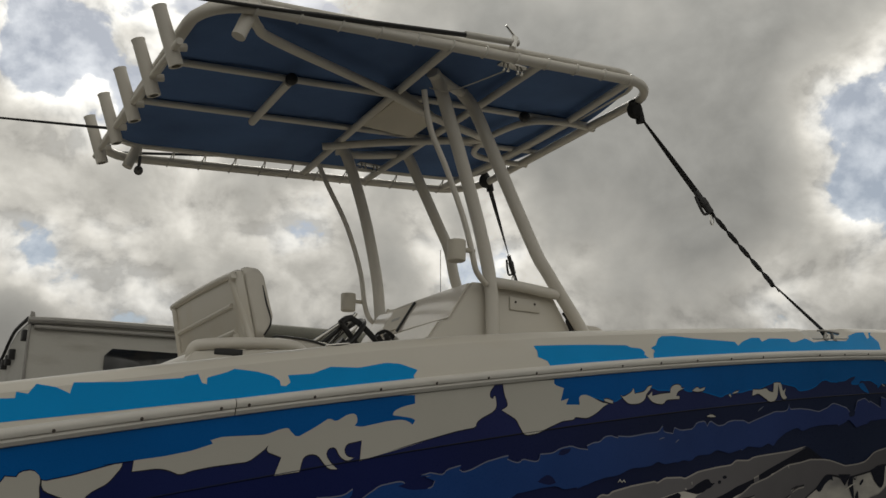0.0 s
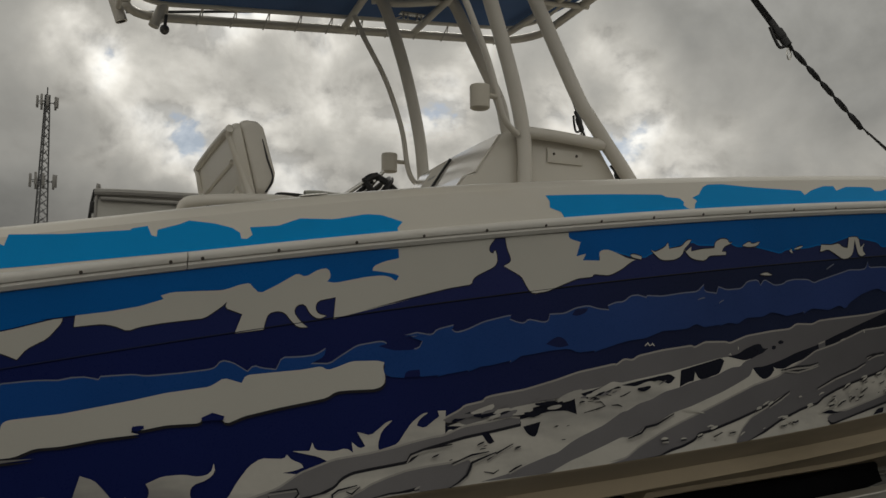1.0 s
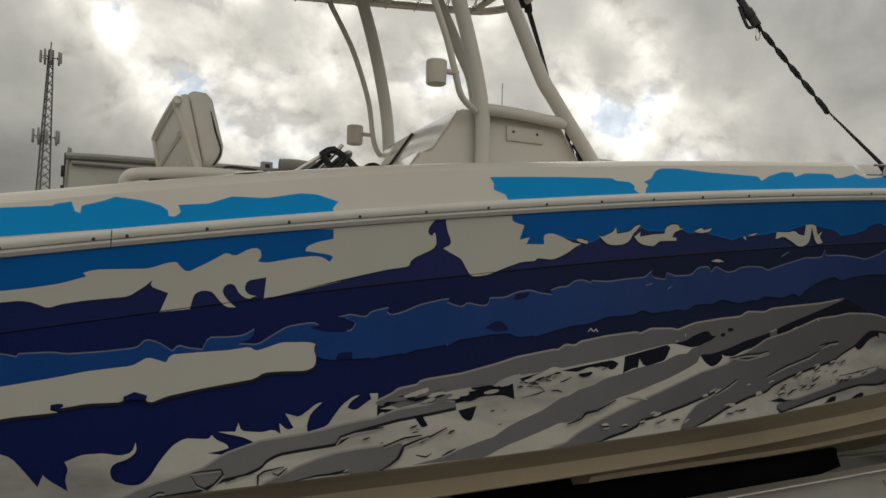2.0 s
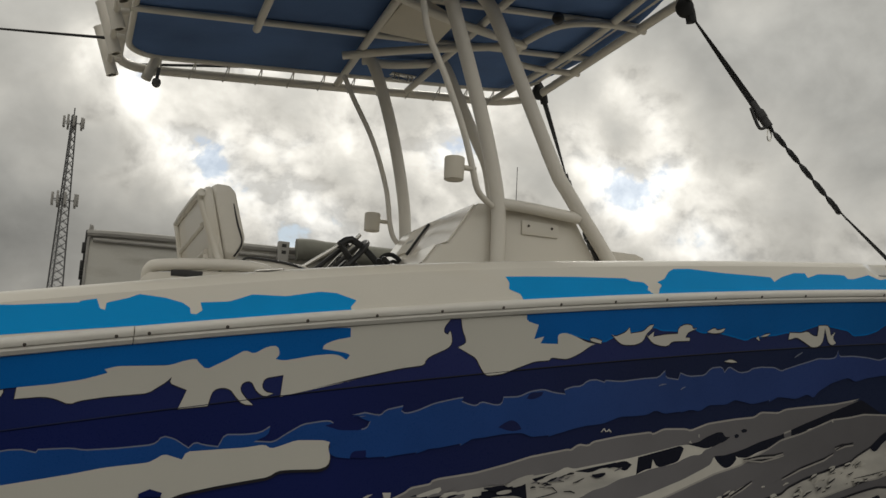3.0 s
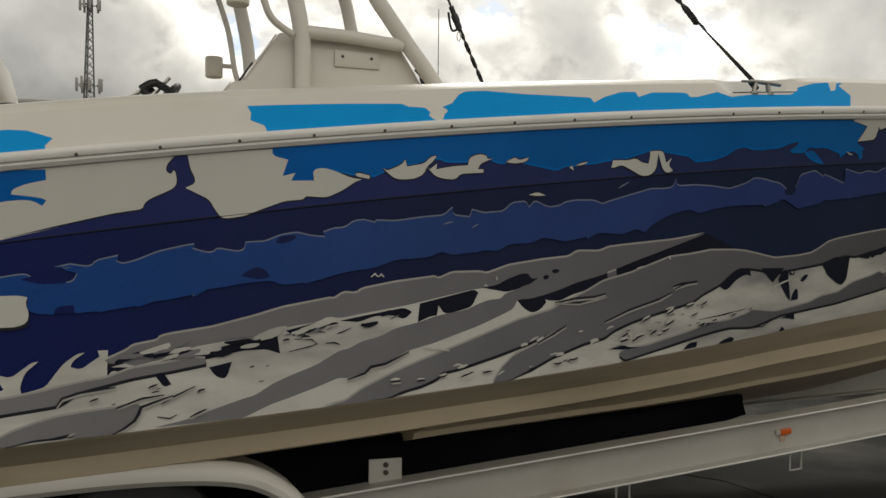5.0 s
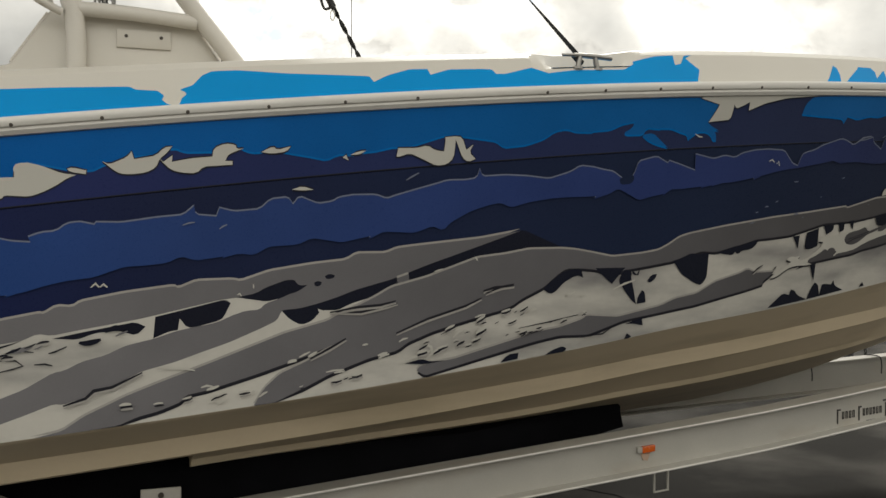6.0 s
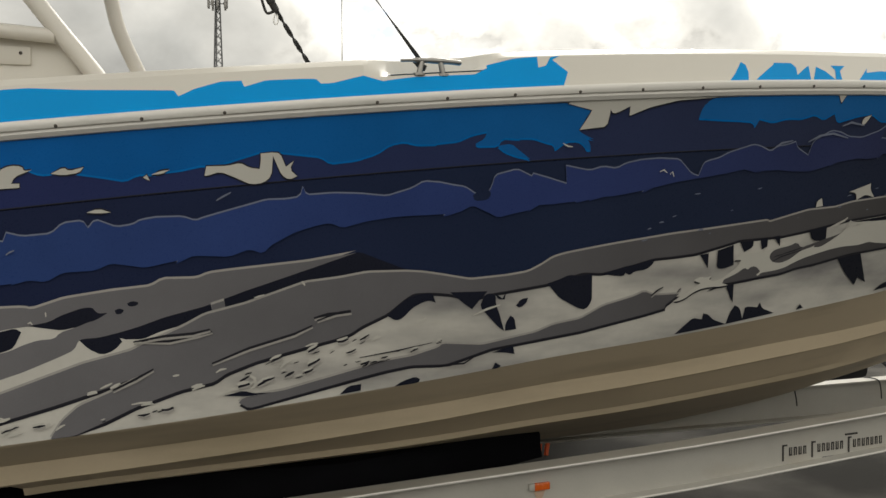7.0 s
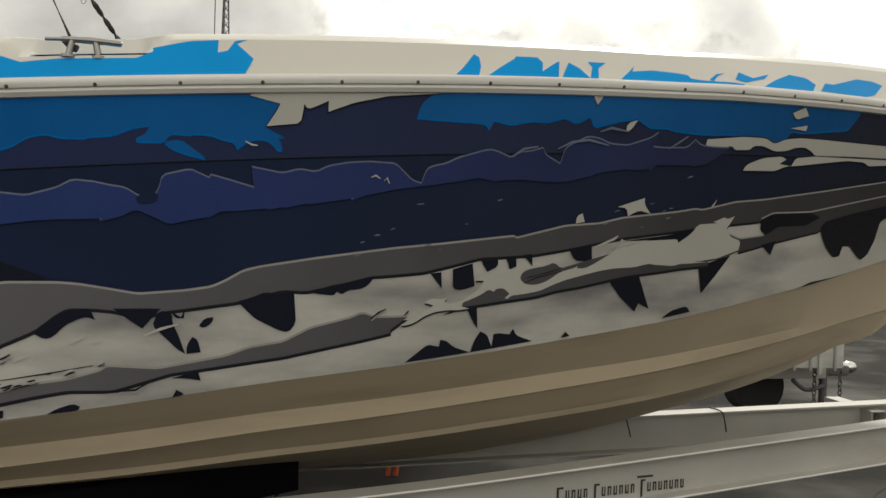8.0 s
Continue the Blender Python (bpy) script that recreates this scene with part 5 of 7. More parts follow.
def stroke(width, mat, *runs):
    """A thin tapering printed line."""
    pts = [Vector(p) for r in runs for p in r]
    up, dn = [], []
    n = len(pts)
    for i, p in enumerate(pts):
        d = (pts[min(i + 1, n - 1)] - pts[max(i - 1, 0)]).normalized()
        w = width * (0.25 + 0.75 * math.sin(math.pi * (i + 0.3) / (n - 0.4)))
        up.append((p.x - d.y * w / 2, p.y + d.x * w / 2))
        dn.append((p.x + d.y * w / 2, p.y - d.x * w / 2))
    if mat is LINE and width > 0.0065:
        lay("printed_line", side, WRAP_PALE, moved(up + dn[::-1], 0.002, 0.008), "", 0.0005)
    lay("printed_line", side, mat, up + dn[::-1], "", 0.0006)




def shards(seed, count, a, b, spread, mats, size):
    """Loose printed splinters scattered along a line on the hull."""
    rng = random.Random(seed)
    for _ in range(count):
        t = rng.random()
        x, v = a[0] + (b[0] - a[0]) * t, a[1] + (b[1] - a[1]) * t + rng.uniform(-spread, spread)
        n = size * rng.uniform(0.5, 1.6)
        dx, dv = n, n * ((b[1] - a[1]) / (b[0] - a[0]) + rng.uniform(-0.30, 0.06))
        w = n * rng.uniform(0.16, 0.32)
        bend = rng.uniform(-0.10, 0.10) * n
        m = mats[rng.randrange(len(mats))]
        if m is PALEW:
            stroke(w, LINE, [(x + 0.003, v + 0.008), (x + dx / 2 + 0.003, v + dv / 2 + bend + 0.008), (x + dx + 0.003, v + dv + 0.008)])
        stroke(w, m, [(x, v), (x + dx * 0.25, v + dv * 0.3 + bend * 0.8), (x + dx / 2, v + dv / 2 + bend), (x + dx * 0.8, v + dv * 0.75 + bend * 0.5), (x + dx, v + dv)])

# the print under the other pieces is lighter above the moulded line
bead = lambda x: (0.257 - 0.008 * x) / max(0.3, side(x, 0.0).z - side(x, 1.0).z)
patch("violet_band", side, WRAP_VIOLET, "", [(x, 0.0) for x in frange(-1.4, 9.2, 0.2)], [(x, bead(x)) for x in frange(9.2, -1.4, 0.2)])
patch("gunwale_graphic", coaming, TOP, "",
      [(-0.14, 0.94), (0.15, 0.852), (0.248, 0.809), (0.398, 0.701), (0.401, 0.848), (0.437, 0.768), (0.462, 0.983), (0.525, 0.845), (0.569, 0.652), (0.58, 0.912), (0.75, 0.78), (0.959, 0.706)],
      [(0.962, 0.742), (1.015, 0.763), (1.028, 0.518), (1.045, 0.474), (1.048, 0.644), (1.121, 0.719), (1.155, 0.788), (1.244, 0.648), (1.306, 0.491), (1.332, 0.354), (1.335, 0.21), (1.356, 0.192), (1.376, 0.274), (1.368, 0.465), (1.472, 0.433), (1.555, 0.561), (1.683, 0.457), (1.812, 0.511), (1.877, 0.449), (1.921, 0.334), (1.958, 0.239), (1.933, 0.092), (1.937, 0), (1.27, 0.013), (0.682, 0.099)],
      [(0.167, 0.218), (-0.118, 0.265)])
patch("gunwale_graphic", coaming, TOP, "",
      [(2.613, 0.619), (2.744, 0.595), (2.959, 0.547), (3.212, 0.47), (3.234, 0.394), (3.304, 0.346), (3.325, 0.228), (3.317, 0.147), (3.336, 0.044), (3.364, 0), (3.369, 0), (2.953, 0), (2.685, 0), (2.674, 0.162), (2.623, 0.297), (2.628, 0.46)])
patch("gunwale_graphic", coaming, TOP, "",
      [(3.369, 0), (3.377, 0.058), (3.383, 0.154), (3.399, 0.234), (3.393, 0.292), (3.375, 0.339), (3.42, 0.426), (3.453, 0.632), (3.486, 0.712), (3.573, 0.708), (3.748, 0.584), (3.903, 0.509), (4.049, 0.436), (4.064, 0.292), (4.118, 0.44), (4.207, 0.573), (4.277, 0.564), (4.287, 0.415), (4.363, 0.538), (4.495, 0.525), (4.539, 0.504), (4.555, 0.382), (4.594, 0.378), (4.708, 0.527), (4.778, 0.363), (4.827, 0.395), (4.892, 0.429), (5.122, 0.425), (5.172, 0.58), (5.169, 0.657), (5.283, 0.826), (5.374, 0.859), (5.373, 0.554), (5.404, 0.598), (5.428, 0.847), (5.466, 0.875), (5.433, 0.766), (5.489, 0.401), (5.464, 0.032), (4.772, 0), (3.913, 0)])
patch("gunwale_graphic", coaming, TOP, "",
      [(6.166, 0), (6.2, 0.256), (6.242, 0.674), (6.261, 0.574), (6.264, 0.307), (6.253, 0)])
patch("gunwale_graphic", coaming, TOP, "",
      [(6.283, 0), (6.335, 0.292), (6.392, 0.591), (6.398, 0.669), (6.48, 0.671), (6.499, 0.504), (6.493, 0.211), (6.55, 0.528), (6.564, 0.575), (6.552, 0.016)])
patch("gunwale_graphic", coaming, TOP, "",
      [(6.565, 0.019), (6.6, 0.553), (6.64, 0.369), (6.677, 0.035)])
patch("gunwale_graphic", coaming, TOP, "",
      [(6.677, 0.035), (6.692, 0.437), (6.676, 0.617), (6.75, 0.621), (6.716, 0.408), (6.71, 0.006)])
patch("gunwale_graphic", coaming, TOP, "",
      [(6.798, 0.019), (6.835, 0.299), (6.867, 0.566), (6.855, 0.355), (6.935, 0.45), (7.031, 0.418), (7.091, 0.357), (7.102, 0.214), (7.144, 0.159), (7.204, 0.137), (7.294, 0.139), (7.341, 0.096), (7.324, 0), (7.039, 0)])
patch("gunwale_graphic", coaming, TOP, "",
      [(7.182, 0.204), (7.217, 0.458), (7.259, 0.542), (7.222, 0.382), (7.197, 0.134)])
patch("gunwale_graphic", coaming, TOP, "",
      [(7.325, 0.63), (7.39, 0.416), (7.476, 0.674), (7.449, 0.444), (7.351, 0.186), (7.3, 0.279)])
patch("gunwale_graphic", coaming, TOP, "",
      [(7.424, 0), (7.507, 0.444), (7.585, 0.767), (7.672, 0.685), (7.716, 0.393), (7.684, 0)])
patch("gunwale_graphic", coaming, TOP, "",
      [(7.735, 0.102), (7.772, 0.521), (7.821, 0.516), (7.978, 1), (8.079, 1), (8.136, 0.849), (8.06, 0.217), (7.991, 0.03)])
patch("white_graphic", side, WHITE, "",
      [(-0.083, 0.066), (0.182, 0.091), (0.258, 0.089), (0.336, 0.106), (0.376, 0.141), (0.39, 0.116), (0.424, 0.124), (0.433, 0.107), (0.472, 0.106), (0.493, 0.133), (0.5, 0.157), (0.497, 0.19), (0.503, 0.229), (0.491, 0.257), (0.439, 0.244), (0.342, 0.242), (0.266, 0.263), (0.191, 0.282), (-0.069, 0.344)])
patch("white_graphic", side, WHITE, "",
      [(0.504, 0.158), (0.602, 0.153), (0.731, 0.138), (0.757, 0.132), (0.756, 0.154), (0.715, 0.21), (0.656, 0.239), (0.628, 0.278), (0.597, 0.256), (0.556, 0.232), (0.516, 0.205), (0.505, 0.183)])
patch("white_graphic", side, WHITE, "",
      [(0.796, 0.133), (0.898, 0.131), (0.995, 0.124), (1.074, 0.108), (1.064, 0.094), (1.103, 0.086), (1.273, 0.102), (1.293, 0.097), (1.334, 0.087), (1.37, 0.085), (1.379, 0.102), (1.406, 0.13), (1.478, 0.1), (1.539, 0.066), (1.571, 0.084), (1.602, 0.062), (1.644, 0.054), (1.685, 0), (1.813, 0)],
      [(1.901, 0.006), (2.356, 0.004), (2.345, 0.016), (2.331, 0.032), (2.327, 0.052), (2.335, 0.064), (2.347, 0.068), (2.351, 0.058), (2.357, 0.056), (2.363, 0.074), (2.366, 0.105), (2.351, 0.124), (2.275, 0.152), (2.256, 0.167), (2.252, 0.187), (2.154, 0.193), (1.973, 0.218), (1.8, 0.247)],
      [(1.991, 0.222), (1.684, 0.267), (1.69, 0.181), (1.621, 0.187), (1.611, 0.218), (1.626, 0.243), (1.656, 0.252), (1.626, 0.262), (1.595, 0.239), (1.573, 0.194), (1.542, 0.195), (1.532, 0.224), (1.557, 0.263), (1.585, 0.29), (1.549, 0.285), (1.522, 0.254), (1.5, 0.22), (1.469, 0.209), (1.438, 0.217), (1.429, 0.246), (1.423, 0.278), (1.321, 0.279), (1.346, 0.207), (1.315, 0.19), (1.285, 0.174), (1.29, 0.149), (1.274, 0.166), (1.215, 0.205), (1.075, 0.204), (0.997, 0.209), (0.962, 0.22), (0.918, 0.192), (0.88, 0.179), (0.793, 0.177)])
patch("white_graphic", side, WHITE, "",
      [(2.401, 0.003), (2.703, 0.007), (2.705, 0.032), (2.762, 0.052), (2.742, 0.111), (2.79, 0.103), (2.774, 0.131), (2.859, 0.138), (2.859, 0.117), (2.848, 0.099), (2.891, 0.091), (2.934, 0.105), (3.001, 0.138), (3.046, 0.148), (3.019, 0.155), (2.98, 0.179), (2.936, 0.197), (2.903, 0.205), (2.828, 0.193), (2.822, 0.205), (2.752, 0.205), (2.681, 0.224), (2.6, 0.248), (2.539, 0.251), (2.519, 0.243), (2.498, 0.211), (2.478, 0.174), (2.395, 0.124), (2.428, 0.111), (2.428, 0.09), (2.412, 0.057)])
patch("blue_graphic", side, SKY, "thin",
      [(1.813, 0), (1.937, 0.011), (1.939, 0.049), (1.879, 0.056), (1.836, 0.071), (1.832, 0.089), (1.88, 0.1), (1.927, 0.113), (1.941, 0.123), (1.928, 0.141), (1.902, 0.121), (1.869, 0.112), (1.804, 0.112), (1.687, 0.123), (1.655, 0.114), (1.67, 0.095), (1.659, 0.06), (1.623, 0.06), (1.571, 0.086), (1.543, 0.066), (1.478, 0.1), (1.406, 0.132), (1.375, 0.097), (1.37, 0.085), (1.334, 0.087), (1.283, 0.101), (1.103, 0.086), (1.064, 0.094), (1.074, 0.11), (0.995, 0.127), (0.898, 0.133), (0.688, 0.132)],
      [(0.711, 0.135), (0.602, 0.153), (0.504, 0.16), (0.493, 0.133), (0.472, 0.106), (0.433, 0.107), (0.424, 0.126), (0.39, 0.116), (0.376, 0.141), (0.336, 0.109), (0.258, 0.089), (0.182, 0.091), (-0.1, 0.081), (-0.108, 0), (0.175, 0), (0.765, 0)])
patch("blue_graphic", side, SKY, "glow",
      [(2.703, 0.003), (2.703, 0.03), (2.762, 0.052), (2.742, 0.111), (2.79, 0.103), (2.774, 0.131), (2.855, 0.135), (2.858, 0.095), (2.89, 0.089), (2.956, 0.107), (3.034, 0.13), (3.045, 0.122), (3.09, 0.139), (3.135, 0.12), (3.181, 0.111), (3.226, 0.101), (3.297, 0.101), (3.355, 0.083), (3.392, 0.101), (3.489, 0.107), (3.562, 0.089), (3.6, 0.114), (3.638, 0.123), (3.676, 0.114), (3.767, 0.135), (3.82, 0.147), (3.887, 0.164), (3.926, 0.148), (4.061, 0.146), (4.2, 0.139), (4.256, 0.125), (4.341, 0.106), (4.399, 0.111), (4.46, 0.122), (4.552, 0.138), (4.586, 0.163), (4.678, 0.16)],
      [(4.755, 0.142), (4.805, 0.114), (4.855, 0.108), (4.904, 0.123), (5.056, 0.12), (5.108, 0.101), (5.168, 0.092), (5.159, 0.118), (5.124, 0.134), (5.133, 0.143), (5.211, 0.146), (5.229, 0.12), (5.352, 0.127), (5.406, 0.147), (5.433, 0.153), (5.442, 0.175), (5.46, 0.163), (5.487, 0.146), (5.533, 0.147), (5.561, 0.166), (5.571, 0.185), (5.589, 0.185), (5.583, 0.157), (5.561, 0.138), (5.598, 0.145), (5.551, 0.123), (5.532, 0.109), (5.576, 0.035), (5.485, 0.007), (5.058, 0)],
      [(4.472, 0)])
patch("blue_graphic", side, SKY, "glow",
      [(5.211, 0.147), (5.264, 0.142), (5.308, 0.176), (5.344, 0.204), (5.281, 0.187), (5.237, 0.168)])
patch("blue_graphic", side, SKY, "glow",
      [(6.041, 0.085), (6.052, 0.042), (6.089, 0.009), (6.363, 0), (6.677, 0), (7.042, 0), (7.428, 0.001), (7.973, 0), (7.956, 0.046), (7.925, 0.101), (7.674, 0.126), (7.61, 0.12), (7.602, 0.142), (7.552, 0.175), (7.476, 0.165), (7.387, 0.154), (7.3, 0.141), (7.223, 0.144), (7.071, 0.131), (6.945, 0.117), (6.891, 0.084), (6.821, 0.092), (6.713, 0.119), (6.69, 0.077), (6.638, 0.105), (6.59, 0.082), (6.526, 0.1), (6.46, 0.096), (6.387, 0.11), (6.321, 0.094), (6.304, 0.126), (6.291, 0.106), (6.146, 0.094)])
patch("white_graphic", side, WHITE, "",
      [(3.018, 0.125), (3.034, 0.122), (3.077, 0.136), (3.075, 0.148), (3.027, 0.136)])
patch("white_graphic", side, WHITE, "",
      [(3.126, 0.109), (3.147, 0.123), (3.203, 0.104), (3.219, 0.085), (3.227, 0.112), (3.297, 0.106), (3.324, 0.081), (3.35, 0.079), (3.332, 0.101), (3.309, 0.117), (3.298, 0.145), (3.263, 0.16), (3.216, 0.161), (3.182, 0.156), (3.158, 0.139)])
patch("white_graphic", side, WHITE, "",
      [(3.301, 0.11), (3.321, 0.129), (3.351, 0.109), (3.349, 0.131), (3.416, 0.124), (3.484, 0.124), (3.488, 0.096), (3.525, 0.083), (3.562, 0.089), (3.567, 0.105), (3.592, 0.104), (3.563, 0.112), (3.538, 0.121), (3.527, 0.142), (3.552, 0.144), (3.552, 0.157), (3.454, 0.155), (3.43, 0.176), (3.382, 0.17), (3.345, 0.157)])
patch("white_graphic", side, WHITE, "",
      [(3.651, 0.121), (3.693, 0.104), (3.707, 0.118), (3.755, 0.109), (3.741, 0.126), (3.689, 0.13)])
patch("white_graphic", side, WHITE, "",
      [(3.945, 0.16), (3.958, 0.152), (3.968, 0.173)])
patch("white_graphic", side, WHITE, "",
      [(3.972, 0.153), (4.006, 0.143), (4.034, 0.142), (4.007, 0.154)])
patch("white_graphic", side, WHITE, "",
      [(4.15, 0.171), (4.156, 0.141), (4.229, 0.145), (4.272, 0.138), (4.302, 0.158), (4.338, 0.164), (4.343, 0.129), (4.341, 0.113), (4.385, 0.112), (4.379, 0.19), (4.352, 0.212), (4.308, 0.214), (4.247, 0.183), (4.202, 0.162), (4.161, 0.172)])
patch("white_graphic", side, WHITE, "",
      [(4.379, 0.112), (4.409, 0.116), (4.429, 0.164), (4.457, 0.146), (4.442, 0.174), (4.469, 0.199), (4.44, 0.209), (4.414, 0.191)])
patch("white_graphic", side, WHITE, "",
      [(3.76, 0.258), (3.799, 0.249), (3.839, 0.265), (3.8, 0.265)])
patch("white_graphic", side, WHITE, "",
      [(5.48, 0.009), (5.579, 0.036), (5.569, 0.057), (5.535, 0.107), (5.646, 0.1), (5.654, 0.06), (5.656, 0.037), (5.669, 0.055), (5.703, 0.043), (5.737, 0.028), (5.737, 0.064), (5.822, 0.035), (5.94, 0.013), (6.113, 0.005), (6.109, 0), (5.697, 0), (5.49, 0)])
patch("white_graphic", side, WHITE, "",
      [(7.201, 0.209), (7.206, 0.164), (7.285, 0.159), (7.375, 0.152), (7.483, 0.156), (7.539, 0.182), (7.594, 0.159), (7.667, 0.152), (7.787, 0.157), (8.004, 0.17), (8.206, 0.18), (8.323, 0.185), (8.358, 0.267), (8.237, 0.254), (8.032, 0.244), (7.775, 0.238), (7.755, 0.22), (7.708, 0.197), (7.657, 0.198), (7.611, 0.215), (7.55, 0.217), (7.481, 0.191), (7.433, 0.192), (7.42, 0.21), (7.344, 0.21), (7.328, 0.192), (7.273, 0.2), (7.244, 0.213)])
patch("white_graphic", side, WHITE, "",
      [(7.411, 0.304), (7.422, 0.277), (7.497, 0.248), (7.594, 0.241), (7.624, 0.255), (7.593, 0.277), (7.66, 0.29), (7.673, 0.25), (7.776, 0.242), (8.241, 0.264), (8.361, 0.274), (8.377, 0.31), (8.254, 0.296), (8.13, 0.299), (8.09, 0.275), (7.981, 0.266), (7.829, 0.278), (7.711, 0.288), (7.634, 0.289), (7.578, 0.311), (7.441, 0.305)])
patch("white_graphic", side, WHITE, "",
      [(6.845, 0.138), (6.846, 0.103), (6.887, 0.089), (6.869, 0.124)])
patch("white_graphic", side, WHITE, "",
      [(7.59, 0.037), (7.65, 0.007), (7.678, 0.045), (7.618, 0.067)])
patch("white_graphic", side, WHITE, "",
      [(7.6, 0.107), (7.687, 0.09), (7.686, 0.118)])
patch("white_graphic", side, WHITE, "",
      [(6.69, 0.003), (6.731, 0.002), (6.711, 0.036)])
patch("white_graphic", side, WHITE, "",
      [(6.863, 0.44), (6.977, 0.408), (6.982, 0.437), (7.016, 0.478), (6.961, 0.46), (6.915, 0.482), (6.904, 0.447)])
patch("white_graphic", side, WHITE, "",
      [(6.693, 0.498), (6.693, 0.468), (6.715, 0.458), (6.73, 0.494)])
patch("white_graphic", side, WHITE, "",
      [(7.29, 0.471), (7.316, 0.431), (7.307, 0.465)])
patch("mid_blue_graphic", side, MID, "glint",
      [(-0.086, 0.382), (0.196, 0.382), (0.272, 0.378), (0.277, 0.412), (0.311, 0.392), (0.369, 0.4), (0.466, 0.396), (0.498, 0.373), (0.505, 0.394), (0.544, 0.394), (0.582, 0.367), (0.682, 0.371), (0.986, 0.395), (1.028, 0.408), (1.132, 0.413), (1.236, 0.413)],
      [(1.258, 0.408), (1.278, 0.382), (1.319, 0.397), (1.371, 0.439), (1.391, 0.418), (1.426, 0.434), (1.473, 0.445), (1.493, 0.4), (1.566, 0.407), (1.619, 0.406), (1.656, 0.385), (1.65, 0.415), (1.598, 0.437), (1.672, 0.448), (1.714, 0.422), (1.777, 0.388), (1.863, 0.382), (1.889, 0.387), (1.907, 0.41), (1.961, 0.423), (2.027, 0.43), (2.042, 0.399), (1.993, 0.378), (2.081, 0.376)],
      [(1.966, 0.371), (2.083, 0.38), (2.101, 0.36), (2.174, 0.35), (2.165, 0.367), (2.184, 0.382), (2.23, 0.375), (2.305, 0.35), (2.402, 0.337), (2.431, 0.336), (2.421, 0.35), (2.461, 0.368), (2.491, 0.374), (2.51, 0.359), (2.581, 0.379), (2.605, 0.375), (2.611, 0.348), (2.683, 0.351), (2.735, 0.333), (2.798, 0.328), (2.852, 0.346), (2.906, 0.355), (2.899, 0.337), (2.938, 0.326), (2.983, 0.327), (3.015, 0.305), (3.049, 0.303), (3.186, 0.319), (3.303, 0.313), (3.386, 0.313), (3.422, 0.285), (3.428, 0.316), (3.497, 0.328), (3.508, 0.3), (3.558, 0.317), (3.647, 0.317), (3.684, 0.286), (3.748, 0.284), (3.765, 0.31), (3.788, 0.284)],
      [(3.856, 0.316), (3.909, 0.313), (3.935, 0.299), (4.073, 0.301), (4.117, 0.32), (4.144, 0.312), (4.243, 0.293), (4.315, 0.28), (4.358, 0.271), (4.433, 0.275), (4.478, 0.271), (4.489, 0.238), (4.502, 0.267), (4.6, 0.268), (4.695, 0.278), (4.794, 0.295), (4.888, 0.275), (4.933, 0.253), (5.056, 0.279), (5.091, 0.286), (5.132, 0.314), (5.171, 0.334), (5.197, 0.291), (5.206, 0.253), (5.291, 0.238), (5.409, 0.275), (5.499, 0.307), (5.491, 0.239)],
      [(5.591, 0.264), (5.648, 0.252), (5.705, 0.264), (5.742, 0.246), (5.819, 0.235), (5.977, 0.243), (6.041, 0.305), (6.073, 0.316), (6.089, 0.266), (6.109, 0.257), (6.159, 0.248), (6.199, 0.229), (6.312, 0.201), (6.344, 0.208), (6.401, 0.234), (6.431, 0.213), (6.474, 0.21), (6.517, 0.198), (6.532, 0.225), (6.593, 0.259), (6.607, 0.199), (6.691, 0.156), (6.739, 0.163), (6.79, 0.185), (6.862, 0.191), (6.954, 0.162), (6.986, 0.139), (6.973, 0.196), (7.011, 0.201), (7.123, 0.201), (7.153, 0.168), (7.183, 0.192), (7.317, 0.202), (7.227, 0.271), (6.761, 0.296), (6.626, 0.33), (6.399, 0.313), (6.186, 0.314), (6.063, 0.326), (5.983, 0.332)],
      [(5.884, 0.348), (5.709, 0.37), (5.464, 0.38), (5.281, 0.402), (5.227, 0.411), (5.183, 0.386), (5.122, 0.355), (5.069, 0.378), (4.881, 0.372), (4.814, 0.371), (4.715, 0.377)],
      [(4.633, 0.392), (4.583, 0.369), (4.462, 0.39), (4.375, 0.427), (4.348, 0.454), (4.301, 0.433), (4.229, 0.452), (4.112, 0.436), (3.946, 0.46), (3.836, 0.433), (3.783, 0.452), (3.679, 0.448), (3.628, 0.473), (3.577, 0.462), (3.428, 0.471), (3.379, 0.451), (3.331, 0.469), (3.19, 0.467), (3.098, 0.491), (3.008, 0.493), (2.877, 0.516), (2.749, 0.52), (2.706, 0.499), (2.624, 0.497), (2.542, 0.503), (2.346, 0.529), (2.158, 0.544), (2.03, 0.542), (2.021, 0.515), (1.976, 0.515), (1.968, 0.539), (1.906, 0.527), (1.88, 0.503)],
      [(1.887, 0.524), (1.485, 0.512), (1.081, 0.557), (0.694, 0.565)],
      [(0.591, 0.556), (0.416, 0.577), (0.205, 0.57), (-0.077, 0.558)])
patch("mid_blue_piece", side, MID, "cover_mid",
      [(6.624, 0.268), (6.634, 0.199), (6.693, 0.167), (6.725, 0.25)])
patch("dark_graphic", side, NAVY, "",
      [(2.593, 0.468), (2.623, 0.45), (2.654, 0.441), (2.685, 0.457), (2.702, 0.484), (2.665, 0.49), (2.634, 0.483)])
patch("dark_graphic", side, NAVY, "",
      [(1.968, 0.535), (1.976, 0.511), (2.03, 0.512), (2.034, 0.529), (2.027, 0.544)])
patch("dark_graphic", side, NAVY, "",
      [(1.862, 0.399), (1.905, 0.39), (2.011, 0.421), (2.002, 0.43), (1.923, 0.423)])
